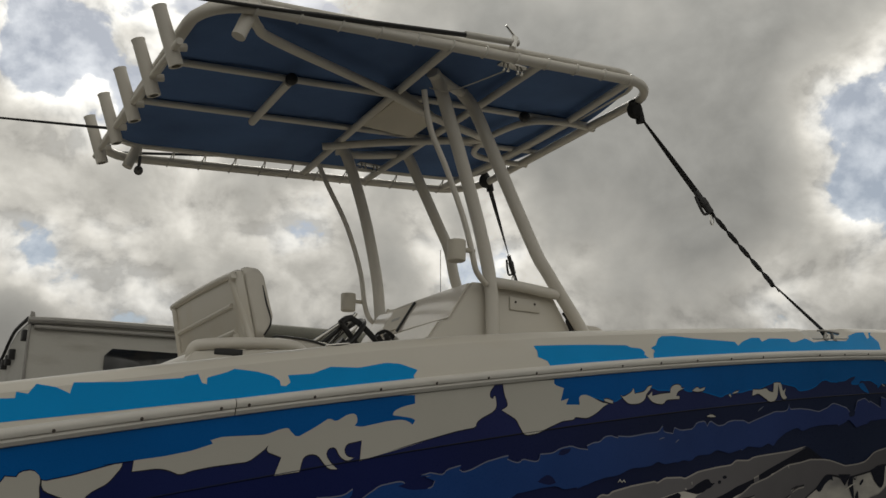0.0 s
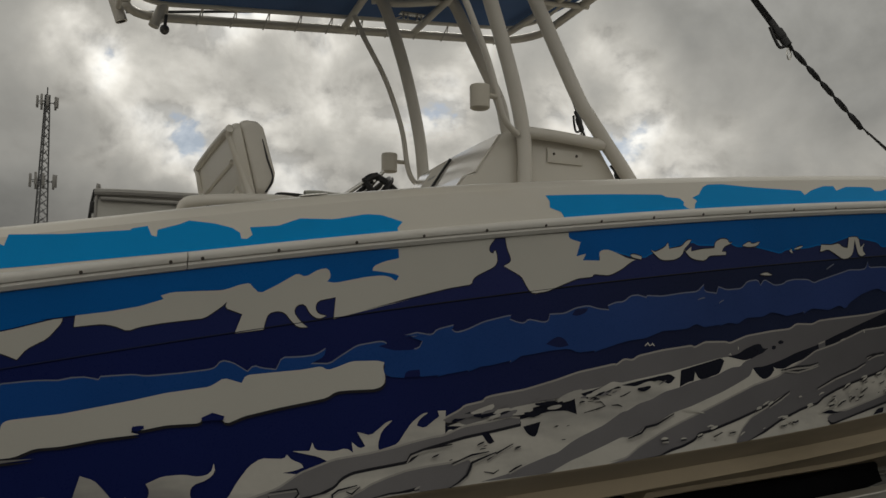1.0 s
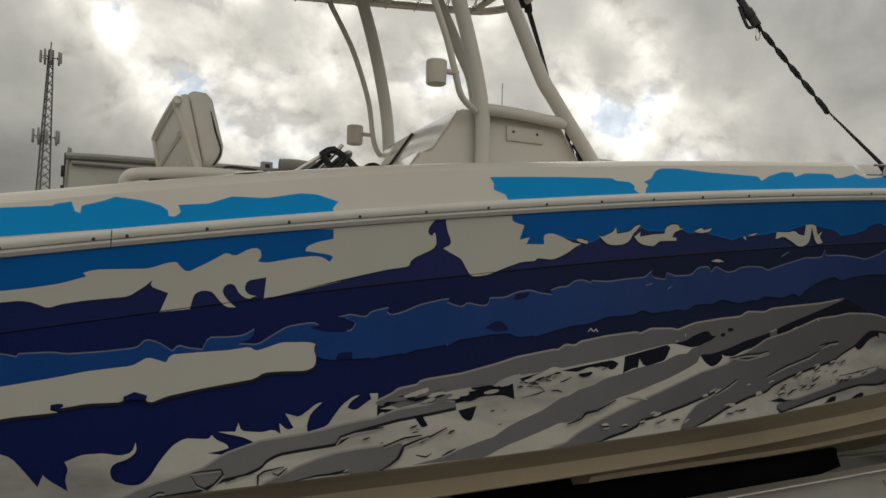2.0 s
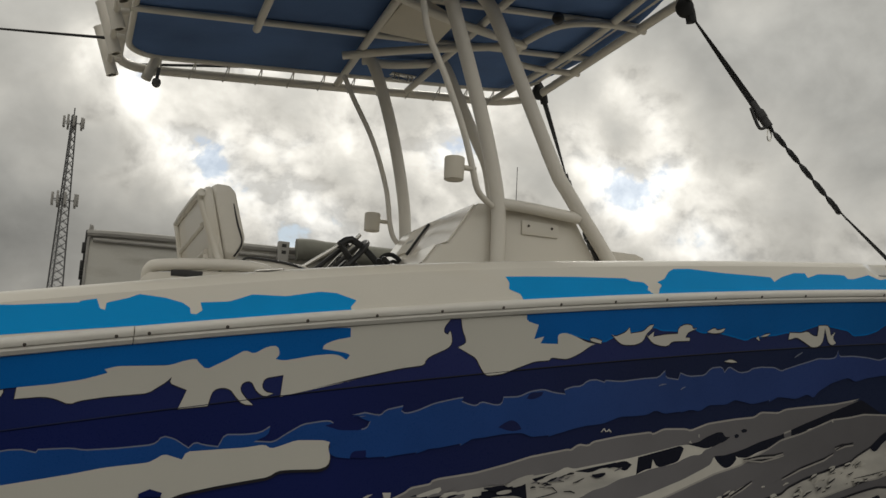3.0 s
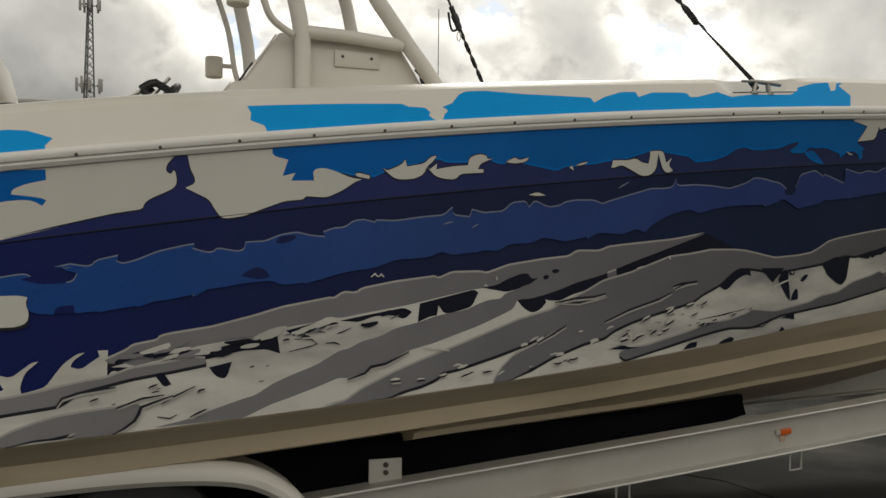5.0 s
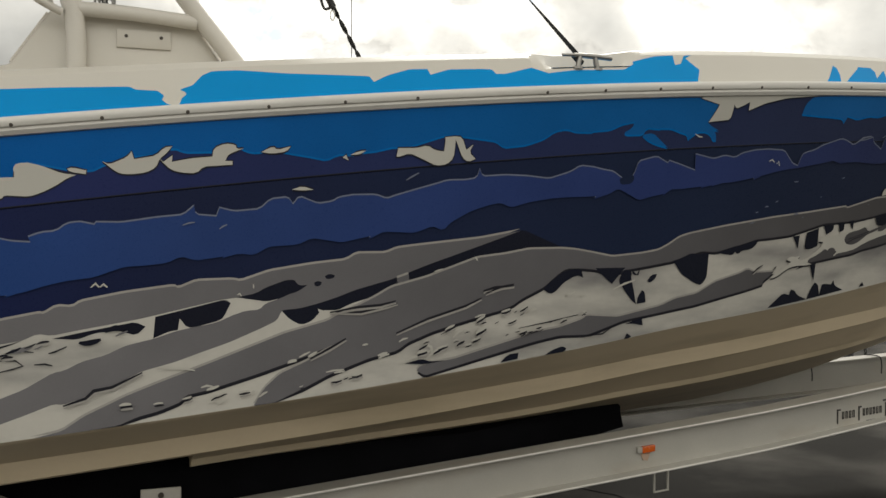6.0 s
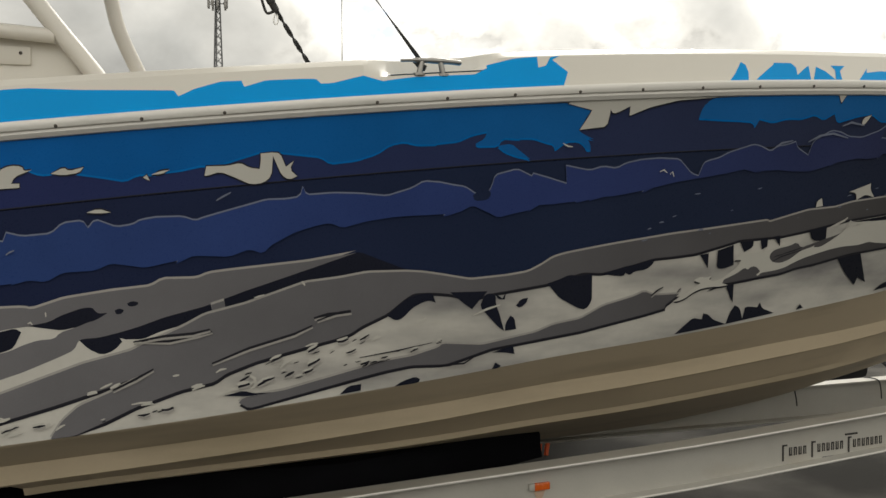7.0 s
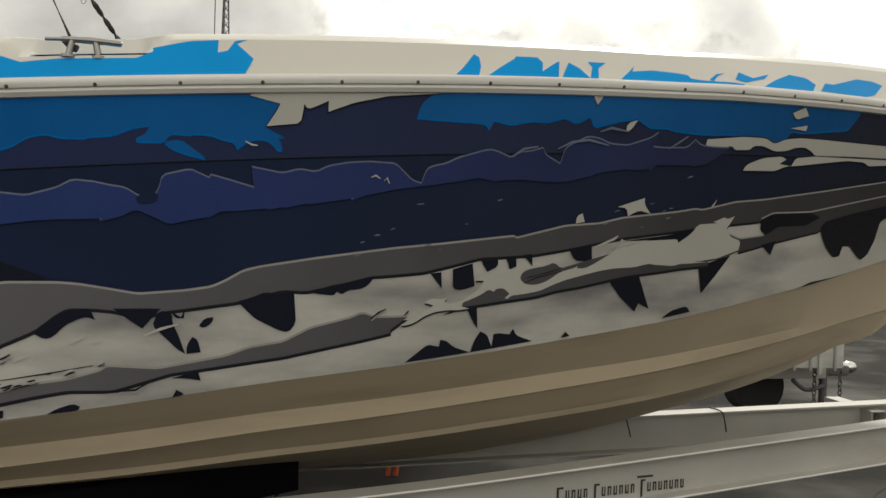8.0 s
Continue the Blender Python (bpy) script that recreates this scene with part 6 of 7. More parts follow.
patch("dark_graphic", side, NAVY, "",
      [(2.719, 0.358), (2.735, 0.335), (2.798, 0.336), (2.788, 0.354), (2.746, 0.365)])
patch("dark_graphic", side, NAVY, "",
      [(5.122, 0.319), (5.149, 0.299), (5.184, 0.304), (5.196, 0.319), (5.183, 0.34), (5.131, 0.341)])
patch("white_band", side, WHITE, "shade",
      [(0.406, 0.571), (0.444, 0.55), (0.502, 0.535), (0.591, 0.548), (0.595, 0.519), (0.613, 0.509), (0.768, 0.511), (0.99, 0.493), (1.093, 0.481), (1.239, 0.478)],
      [(1.259, 0.468), (1.289, 0.45), (1.351, 0.479), (1.365, 0.45), (1.484, 0.453), (1.567, 0.456), (1.64, 0.451), (1.664, 0.47), (1.693, 0.464), (1.757, 0.446), (1.86, 0.456), (1.886, 0.466), (1.88, 0.488), (1.892, 0.524), (1.886, 0.558), (1.853, 0.569), (1.738, 0.56), (1.695, 0.56), (1.664, 0.58), (1.486, 0.595), (1.363, 0.611), (1.303, 0.632), (1.282, 0.606), (1.262, 0.591), (1.221, 0.598), (1.212, 0.616), (1.102, 0.607), (1.013, 0.615), (0.993, 0.593), (0.988, 0.617), (1.013, 0.629), (0.887, 0.628), (0.772, 0.637), (0.695, 0.632)],
      [(0.635, 0.656), (0.576, 0.654), (0.507, 0.654), (0.497, 0.64), (0.456, 0.602), (0.416, 0.585)])
patch("grey_graphic", side, GREY, "line",
      [(-0.058, 0.56), (0.205, 0.57), (0.359, 0.59), (0.457, 0.623), (0.497, 0.652), (0.695, 0.67), (0.392, 0.675), (0.381, 0.656), (0.344, 0.69), (0.247, 0.666), (0.21, 0.682), (-0.051, 0.694)])
patch("pale_ground", side, OFF, "",
      [(-0.051, 0.708), (0.213, 0.744)],
      [(0.585, 0.815), (0.698, 0.823), (0.736, 0.823), (0.775, 0.852), (0.813, 0.857), (0.817, 0.833), (0.835, 0.759), (0.88, 0.784), (0.909, 0.824), (0.965, 0.908), (0.978, 0.863), (0.998, 0.887), (1.058, 0.937), (1.047, 0.888), (1.056, 0.853), (1.042, 0.823), (1.095, 0.802), (1.165, 0.806), (1.215, 0.823), (1.255, 0.816), (1.265, 0.777), (1.271, 0.813), (1.246, 0.838), (1.196, 0.852), (1.186, 0.879), (1.197, 0.916), (1.247, 0.941), (1.288, 0.945), (1.318, 0.917), (1.347, 0.862), (1.387, 0.807), (1.428, 0.783), (1.511, 0.797), (1.521, 0.782), (1.542, 0.807), (1.574, 0.823), (1.584, 0.84), (1.553, 0.849), (1.507, 0.851), (1.574, 0.867)],
      [(1.7, 0.846), (1.636, 0.806), (1.541, 0.772), (1.604, 0.779), (1.614, 0.747), (1.625, 0.779), (1.699, 0.794), (1.742, 0.787), (1.77, 0.809), (1.763, 0.766), (1.795, 0.797), (1.817, 0.79), (1.783, 0.729), (1.837, 0.751), (1.901, 0.704), (1.923, 0.702), (1.88, 0.739), (1.866, 0.789), (1.871, 0.812), (1.914, 0.805), (1.946, 0.797), (1.968, 0.764), (2, 0.721), (2.043, 0.691), (2.069, 0.689), (2.032, 0.713), (2.022, 0.735), (2.055, 0.75), (2.099, 0.72), (2.116, 0.71), (2.109, 0.687), (2.143, 0.69)],
      [(2.141, 0.756), (2.348, 0.716), (2.751, 0.663), (3.193, 0.594), (3.684, 0.557), (4.092, 0.542), (4.387, 0.536), (4.551, 0.599), (4.88, 0.604)],
      [(4.708, 0.592), (4.876, 0.593), (5.119, 0.645), (5.281, 0.651), (5.411, 0.631), (5.562, 0.6), (5.998, 0.572), (6.427, 0.554), (6.775, 0.527), (7.15, 0.502), (7.57, 0.485), (8.316, 0.451), (8.527, 0.441), (8.976, 1), (8.601, 1), (7.9, 1), (7.269, 1), (6.214, 1), (4.694, 1)],
      [(3.983, 1), (2.757, 1)],
      [(1.703, 1), (0.702, 1)],
      [(-0.045, 0.827)])
patch("navy_graphic", side, DARK, "",
      [(3.701, 0.649), (3.751, 0.585), (3.899, 0.585), (4.121, 0.549), (4.384, 0.509), (4.695, 0.482), (4.873, 0.565), (4.709, 0.576), (4.486, 0.586), (4.246, 0.636), (3.988, 0.682), (3.934, 0.7), (3.873, 0.693), (3.839, 0.727), (3.799, 0.737), (3.757, 0.712)])
patch("grey_band", side, GREY, "edge",
      [(2.132, 0.726), (2.159, 0.717), (2.206, 0.699), (2.224, 0.684), (2.309, 0.676), (2.313, 0.664), (2.348, 0.658), (2.494, 0.65), (2.646, 0.626), (2.75, 0.605), (2.933, 0.589), (2.944, 0.594), (2.983, 0.572), (3.032, 0.582), (3.055, 0.567), (3.192, 0.554), (3.357, 0.549), (3.37, 0.559), (3.43, 0.54), (3.555, 0.549), (3.581, 0.558), (3.683, 0.534), (3.841, 0.525), (3.964, 0.524), (4.004, 0.504), (4.118, 0.514), (4.16, 0.501), (4.233, 0.499), (4.506, 0.497), (4.682, 0.484)],
      [(4.525, 0.521), (4.401, 0.549), (4.285, 0.575), (4.144, 0.612), (4.005, 0.634), (3.924, 0.655), (3.856, 0.668), (3.79, 0.677), (3.738, 0.675), (3.725, 0.679), (3.711, 0.709), (3.659, 0.728), (3.544, 0.764), (3.456, 0.784), (3.357, 0.808), (3.248, 0.825), (3.152, 0.862), (3.093, 0.866), (3.069, 0.887), (3, 0.902)],
      [(2.972, 0.895), (2.884, 0.92), (2.756, 0.953), (2.714, 0.962), (2.611, 1), (2.294, 0.995), (2.449, 0.974), (2.499, 0.955), (2.609, 0.928), (2.65, 0.922), (2.712, 0.888), (2.763, 0.869), (2.882, 0.834), (2.97, 0.791)],
      [(3.003, 0.789), (3.059, 0.766), (3.131, 0.755), (3.196, 0.731), (3.29, 0.719), (3.36, 0.703), (3.427, 0.696), (3.468, 0.694), (3.508, 0.688), (3.546, 0.674), (3.597, 0.662), (3.648, 0.664), (3.667, 0.645), (3.726, 0.632), (3.755, 0.62), (3.674, 0.633), (3.61, 0.624), (3.573, 0.613), (3.51, 0.614)],
      [(3.241, 0.647), (3.057, 0.66), (2.967, 0.668), (2.923, 0.656), (2.88, 0.673), (2.751, 0.68), (2.627, 0.702), (2.586, 0.703), (2.446, 0.712), (2.368, 0.729), (2.329, 0.745), (2.253, 0.756), (2.225, 0.759), (2.188, 0.738), (2.151, 0.743)])
patch("navy_graphic", side, DARK, "",
      [(3.57, 0.612), (3.636, 0.605), (3.669, 0.589), (3.74, 0.571), (3.772, 0.573), (3.781, 0.587), (3.792, 0.596), (3.821, 0.597), (3.781, 0.618), (3.755, 0.621), (3.726, 0.632), (3.674, 0.639), (3.61, 0.623)])
patch("navy_graphic", side, DARK, "",
      [(3.844, 0.592), (3.858, 0.586), (3.874, 0.593), (3.868, 0.605), (3.849, 0.606)])
patch("navy_graphic", side, DARK, "",
      [(3.884, 0.573), (3.901, 0.566), (3.922, 0.573), (3.919, 0.583), (3.892, 0.585)])
patch("pale_tooth", side, OFF, "",
      [(3.859, 0.686), (3.916, 0.709), (3.939, 0.722), (3.898, 0.736), (3.855, 0.742), (3.874, 0.717)])
patch("grey_flake", side, GREY, "edge",
      [(4.165, 0.61), (4.211, 0.6), (4.214, 0.624), (4.169, 0.632)])
patch("navy_graphic", side, DARK, "",
      [(2.967, 0.678), (3.079, 0.667), (3.229, 0.655), (3.261, 0.675), (3.231, 0.701), (3.172, 0.677), (3.102, 0.676), (3.046, 0.691)])
patch("navy_graphic", side, DARK, "",
      [(3.286, 0.718), (3.293, 0.646), (3.433, 0.627), (3.527, 0.614), (3.546, 0.629), (3.522, 0.676), (3.505, 0.685), (3.436, 0.696), (3.399, 0.697), (3.373, 0.661), (3.367, 0.7), (3.338, 0.701)])
patch("navy_graphic", side, DARK, "",
      [(2.486, 0.796), (2.567, 0.785), (2.551, 0.836), (2.537, 0.845), (2.507, 0.83)])
patch("navy_graphic", side, DARK, "",
      [(2.349, 0.75), (2.466, 0.731), (2.627, 0.714), (2.73, 0.699), (2.742, 0.775), (2.689, 0.753), (2.607, 0.748), (2.506, 0.761), (2.407, 0.776)])
patch("navy_graphic", side, DARK, "",
      [(2.141, 0.752), (2.225, 0.763), (2.272, 0.761), (2.349, 0.75), (2.368, 0.771), (2.254, 0.777), (2.188, 0.779), (2.16, 0.765), (2.142, 0.783)])
patch("navy_graphic", side, DARK, "",
      [(2.292, 0.793), (2.32, 0.786), (2.34, 0.815), (2.356, 0.842), (2.331, 0.85), (2.311, 0.82)])
patch("navy_graphic", side, DARK, "",
      [(2.762, 0.692), (2.88, 0.673), (2.815, 0.691), (2.794, 0.717)])
patch("grey_streak", side, GREY, "edge",
      [(1.492, 0.912), (1.574, 0.863), (1.7, 0.829), (1.828, 0.824), (1.936, 0.814), (2.001, 0.803), (2.089, 0.793), (2.133, 0.793), (2.222, 0.767), (2.335, 0.762), (2.427, 0.753), (2.473, 0.762), (2.473, 0.781), (2.359, 0.792), (2.223, 0.802), (2.134, 0.816), (2.046, 0.83), (2.002, 0.861), (1.98, 0.87), (1.829, 0.878), (1.765, 0.883), (1.722, 0.901), (1.702, 0.927), (1.639, 0.951), (1.576, 0.956), (1.493, 0.988), (1.35, 0.996), (1.208, 1), (1.288, 0.962), (1.389, 0.937)])
patch("grey_streak", side, GREY, "edge",
      [(1.706, 0.998), (1.756, 0.982), (1.807, 0.965), (1.841, 0.947), (1.912, 0.927), (1.984, 0.912), (2.075, 0.906), (2.169, 0.905), (2.246, 0.899), (2.255, 0.917), (2.237, 0.956), (2.198, 0.981), (2.161, 1), (2.076, 0.999), (2.012, 0.998), (2.044, 0.976), (1.985, 0.984), (1.895, 0.992), (1.841, 0.998), (1.807, 1)])
patch("grey_streak", side, GREY, "edge",
      [(0.587, 0.909), (0.7, 0.929), (0.796, 0.947), (0.815, 0.942), (0.912, 0.969), (1.01, 1), (0.893, 1), (0.702, 1), (0.589, 1)])
patch("grey_band", side, GREY, "edge",
      [(3.628, 0.998), (3.665, 0.943), (3.721, 0.899), (3.832, 0.864), (3.964, 0.81), (3.832, 0.847), (3.649, 0.887)],
      [(3.465, 0.921), (3.391, 0.927), (3.378, 0.947), (3.304, 0.968), (3.232, 0.978), (3.172, 0.997), (3.066, 1), (2.996, 1), (2.904, 1), (2.905, 1), (2.997, 0.988), (3.063, 0.95), (3.199, 0.9), (3.318, 0.867), (3.48, 0.826), (3.607, 0.792), (3.736, 0.758), (3.896, 0.733), (3.925, 0.72), (3.977, 0.704), (4.074, 0.671), (4.143, 0.641), (4.286, 0.62)],
      [(4.497, 0.57), (4.621, 0.568), (4.726, 0.56), (4.877, 0.573), (4.943, 0.584), (5.019, 0.604)],
      [(4.944, 0.583), (5.128, 0.633), (5.281, 0.637), (5.364, 0.633), (5.411, 0.616), (5.467, 0.588), (5.523, 0.579), (5.716, 0.564), (5.997, 0.547), (6.164, 0.543), (6.447, 0.533), (6.453, 0.542), (6.651, 0.507), (6.796, 0.507), (6.892, 0.49), (7.145, 0.479), (7.222, 0.471), (7.251, 0.479), (7.413, 0.453), (7.561, 0.453), (7.874, 0.435), (8.295, 0.402), (8.461, 0.389), (8.543, 0.575), (8.369, 0.582), (7.925, 0.583), (7.591, 0.559), (7.297, 0.556), (7.111, 0.565), (6.907, 0.573), (6.76, 0.59), (6.665, 0.601), (6.526, 0.612), (6.321, 0.605), (6.214, 0.624), (6.108, 0.641), (6.003, 0.642), (5.91, 0.641), (5.799, 0.661), (5.681, 0.677)],
      [(5.602, 0.664), (5.487, 0.685), (5.449, 0.691), (5.281, 0.696), (5.208, 0.697), (5.136, 0.708), (5.047, 0.676), (4.977, 0.663), (4.908, 0.656), (4.874, 0.671), (4.804, 0.719), (4.702, 0.754)],
      [(4.665, 0.775), (4.602, 0.787), (4.539, 0.795), (4.415, 0.812), (4.314, 0.829), (4.214, 0.855), (4.174, 0.879), (4.057, 0.892), (3.905, 0.929), (3.811, 0.964), (3.7, 1)])
patch("grey_band", side, GREY, "edge",
      [(4.256, 0.966), (4.272, 0.95), (4.353, 0.946), (4.414, 0.946)],
      [(4.799, 0.895), (4.903, 0.893), (5.008, 0.875), (5.026, 0.863), (5.189, 0.894), (5.413, 0.882), (5.49, 0.862), (5.607, 0.856), (5.705, 0.815), (5.846, 0.792), (5.887, 0.777), (5.94, 0.801), (6.057, 0.81), (6.016, 0.838), (5.995, 0.851), (5.996, 0.865), (5.892, 0.879), (5.728, 0.896), (5.609, 0.909), (5.414, 0.913), (5.225, 0.915), (5.152, 0.928), (5.043, 0.947), (4.902, 0.928), (4.798, 0.933), (4.696, 0.943)],
      [(4.292, 0.992)])
patch("grey_streak", side, GREY, "edge",
      [(7.402, 0.601), (7.486, 0.64), (7.612, 0.639), (7.602, 0.608), (7.573, 0.55), (7.63, 0.526), (7.849, 0.543), (8.335, 0.494), (8.362, 0.56), (8.101, 0.586), (7.958, 0.609), (7.944, 0.662), (7.782, 0.675), (7.677, 0.684), (7.491, 0.707), (7.489, 0.653)])
patch("dark_fang", side, DARK, "",
      [(4.804, 0.728), (4.83, 0.704), (4.882, 0.672), (4.925, 0.662), (4.977, 0.663), (4.991, 0.702), (4.968, 0.69), (4.942, 0.693), (4.898, 0.711), (4.863, 0.744), (4.837, 0.75)])
patch("dark_fang", side, DARK, "",
      [(5.047, 0.67), (5.136, 0.679), (5.199, 0.686), (5.172, 0.712), (5.139, 0.747), (5.109, 0.724), (5.073, 0.692)])
patch("dark_fang", side, DARK, "",
      [(5.181, 0.713), (5.199, 0.692), (5.235, 0.706), (5.235, 0.739), (5.253, 0.78), (5.277, 0.853), (5.253, 0.835), (5.208, 0.784), (5.171, 0.741)])
patch("dark_fang", side, DARK, "",
      [(5.232, 0.7), (5.263, 0.723), (5.277, 0.695), (5.272, 0.728), (5.244, 0.724)])
patch("dark_fang", side, DARK, "",
      [(5.281, 0.853), (5.281, 0.823), (5.3, 0.796), (5.318, 0.808), (5.328, 0.854)])
patch("dark_fang", side, DARK, "",
      [(5.322, 0.759), (5.34, 0.736), (5.37, 0.735), (5.365, 0.755), (5.337, 0.771)])
patch("dark_fang", side, DARK, "",
      [(5.449, 0.689), (5.497, 0.68), (5.544, 0.665), (5.583, 0.678), (5.641, 0.674), (5.651, 0.788), (5.626, 0.821), (5.586, 0.806), (5.507, 0.756)])
patch("dark_fang", side, DARK, "",
      [(5.691, 0.68), (5.779, 0.661), (5.84, 0.656), (5.92, 0.642), (5.911, 0.666), (5.882, 0.685), (5.831, 0.685), (5.811, 0.7), (5.791, 0.687), (5.781, 0.701), (5.721, 0.689)])
patch("dark_fang", side, DARK, "",
      [(5.231, 0.932), (5.319, 0.919), (5.328, 0.955), (5.281, 0.94)])
patch("dark_fang", side, DARK, "",
      [(4.836, 0.999), (4.866, 0.984), (4.918, 0.974), (4.939, 0.987), (4.932, 1)])
patch("dark_fang", side, DARK, "",
      [(5.234, 1), (5.247, 0.975), (5.272, 0.993), (5.262, 1)])
patch("dark_fang", side, DARK, "",
      [(6.058, 0.99), (6.11, 0.952), (6.141, 0.929), (6.187, 0.944), (6.191, 0.917), (6.218, 0.926), (6.243, 0.953), (6.315, 0.987)])
patch("dark_fang", side, DARK, "",
      [(6.315, 0.987), (6.328, 0.937), (6.348, 0.905), (6.377, 0.921), (6.401, 0.977), (6.405, 0.925), (6.423, 0.923), (6.472, 0.935), (6.483, 0.913), (6.501, 0.945), (6.573, 0.981)])
patch("dark_fang", side, DARK, "",
      [(6.285, 0.804), (6.324, 0.804), (6.335, 0.891), (6.313, 0.86)])
patch("dark_fang", side, DARK, "",
      [(6.875, 0.757), (7.011, 0.748), (7.091, 0.919), (7.035, 0.883), (7.023, 0.921), (6.942, 0.842)])
patch("dark_fang", side, DARK, "",
      [(7.296, 0.746), (7.454, 0.714), (7.392, 0.819), (7.345, 0.888)])
patch("dark_fang", side, DARK, "",
      [(7.613, 0.686), (7.689, 0.676), (7.679, 0.752)])
patch("dark_fang", side, DARK, "",
      [(7.164, 0.98), (7.208, 0.949), (7.283, 0.941), (7.308, 0.976)])
patch("dark_fang", side, DARK, "",
      [(7.942, 0.648), (7.958, 0.609), (8.101, 0.586), (8.362, 0.56), (8.398, 0.646), (8.35, 0.67), (8.361, 0.804), (8.348, 0.901), (8.308, 0.926), (8.256, 0.876), (8.187, 0.799), (8.137, 0.792), (8.136, 0.853), (8.097, 0.854), (8.024, 0.776), (7.978, 0.71)])
patch("dark_fang", side, DARK, "",
      [(7.582, 0.605), (7.573, 0.55), (7.63, 0.526), (7.849, 0.543), (7.918, 0.577), (7.845, 0.614), (7.678, 0.599), (7.623, 0.635)])
patch("dark_fang", side, DARK, "",
      [(7.935, 1), (7.989, 0.983), (8.189, 1), (8.252, 1), (8.039, 1)])
patch("dark_fang", side, DARK, "",
      [(6.13, 0.649), (6.172, 0.647), (6.178, 0.713), (6.154, 0.678)])
patch("dark_fang", side, DARK, "",
      [(6.215, 0.64), (6.29, 0.624), (6.306, 0.715), (6.256, 0.726), (6.222, 0.718)])
patch("dark_fang", side, DARK, "",
      [(6.322, 0.616), (6.389, 0.618), (6.392, 0.645), (6.35, 0.663)])
patch("dark_fang", side, DARK, "",
      [(6.423, 0.614), (6.461, 0.611), (6.466, 0.652), (6.44, 0.661)])
patch("dark_fang", side, DARK, "",
      [(6.491, 0.609), (6.525, 0.607), (6.532, 0.658)])
patch("dark_fang", side, DARK, "",
      [(6.677, 0.602), (6.773, 0.591), (6.785, 0.665), (6.709, 0.652)])
patch("dark_fang", side, DARK, "",
      [(6.909, 0.586), (7.114, 0.578), (7.216, 0.562), (7.267, 0.548), (7.177, 0.623), (7.146, 0.604)])
patch("dark_fang", side, DARK, "",
      [(6.697, 0.987), (6.714, 0.962), (6.737, 0.986)])
patch("dark_fang", side, DARK, "",
      [(4.625, 0.994), (4.657, 0.967), (4.707, 0.967), (4.705, 0.992)])
patch("dark_fang", side, DARK, "",
      [(4.203, 0.933), (4.273, 0.924), (4.313, 0.94), (4.373, 0.945), (4.292, 0.947)])
patch("streak_shade", side, GREY, "line",
      [(6.187, 0.807), (6.267, 0.794), (6.331, 0.792), (6.439, 0.788), (6.561, 0.786), (6.643, 0.772), (6.749, 0.767), (6.856, 0.755), (6.955, 0.745), (7.104, 0.744), (7.221, 0.742), (7.345, 0.749), (7.329, 0.682), (6.879, 0.633), (6.651, 0.679), (6.626, 0.652), (6.515, 0.662), (6.324, 0.729), (6.266, 0.774)])
patch("white_streak", side, WHITE, "rim",
      [(6.03, 0.837), (6.075, 0.818), (6.12, 0.794), (6.151, 0.774), (6.117, 0.76), (6.126, 0.752), (6.149, 0.747), (6.178, 0.754), (6.201, 0.75), (6.193, 0.764), (6.213, 0.776), (6.232, 0.773), (6.26, 0.767), (6.287, 0.75), (6.324, 0.729), (6.34, 0.697), (6.306, 0.693), (6.31, 0.687), (6.338, 0.672), (6.387, 0.672), (6.466, 0.67), (6.515, 0.66), (6.565, 0.655), (6.625, 0.648), (6.586, 0.662), (6.546, 0.665), (6.506, 0.671), (6.488, 0.687), (6.488, 0.709), (6.513, 0.73), (6.555, 0.738), (6.595, 0.729), (6.624, 0.712), (6.653, 0.694), (6.714, 0.682), (6.724, 0.676), (6.723, 0.686), (6.758, 0.69), (6.798, 0.673), (6.838, 0.65)],
      [(6.878, 0.627), (6.893, 0.591), (6.902, 0.576), (6.927, 0.592), (6.96, 0.592), (7.027, 0.592)],
      [(6.91, 0.59), (7.16, 0.6), (7.169, 0.618), (7.222, 0.581), (7.246, 0.54), (7.339, 0.543), (7.319, 0.534), (7.347, 0.527), (7.367, 0.516), (7.389, 0.529), (7.422, 0.517), (7.411, 0.545), (7.391, 0.582), (7.424, 0.615), (7.487, 0.647), (7.488, 0.694), (7.442, 0.705), (7.385, 0.72), (7.265, 0.718)],
      [(7.341, 0.73), (7.241, 0.724), (7.204, 0.719), (7.17, 0.726), (7.073, 0.708), (7.048, 0.7), (6.982, 0.709), (6.891, 0.704), (6.826, 0.708), (6.762, 0.717), (6.679, 0.731), (6.619, 0.748), (6.579, 0.764), (6.518, 0.77), (6.457, 0.77), (6.444, 0.783), (6.433, 0.777), (6.451, 0.762), (6.423, 0.735), (6.394, 0.735), (6.385, 0.746), (6.364, 0.734), (6.336, 0.751), (6.299, 0.766), (6.266, 0.774), (6.262, 0.791), (6.293, 0.803), (6.254, 0.805), (6.205, 0.799), (6.158, 0.801), (6.121, 0.812), (6.085, 0.834), (6.049, 0.842)])
stroke(0.006, LINE,
      [(6.56, 0.695), (6.61, 0.688), (6.656, 0.679)])
stroke(0.005, LINE,
      [(6.51, 0.705), (6.53, 0.7), (6.56, 0.698)])
stroke(0.012, WHITE,
      [(6.782, 0.603), (6.827, 0.588), (6.868, 0.573), (6.882, 0.561)])
stroke(0.010, LINE,
      [(4.165, 0.812), (4.294, 0.776), (4.456, 0.747), (4.522, 0.725)])
stroke(0.012, LINE,
      [(4.528, 0.699), (4.58, 0.692), (4.665, 0.694)])
stroke(0.008, LINE,
      [(4.539, 0.709), (4.622, 0.691), (4.664, 0.688)])
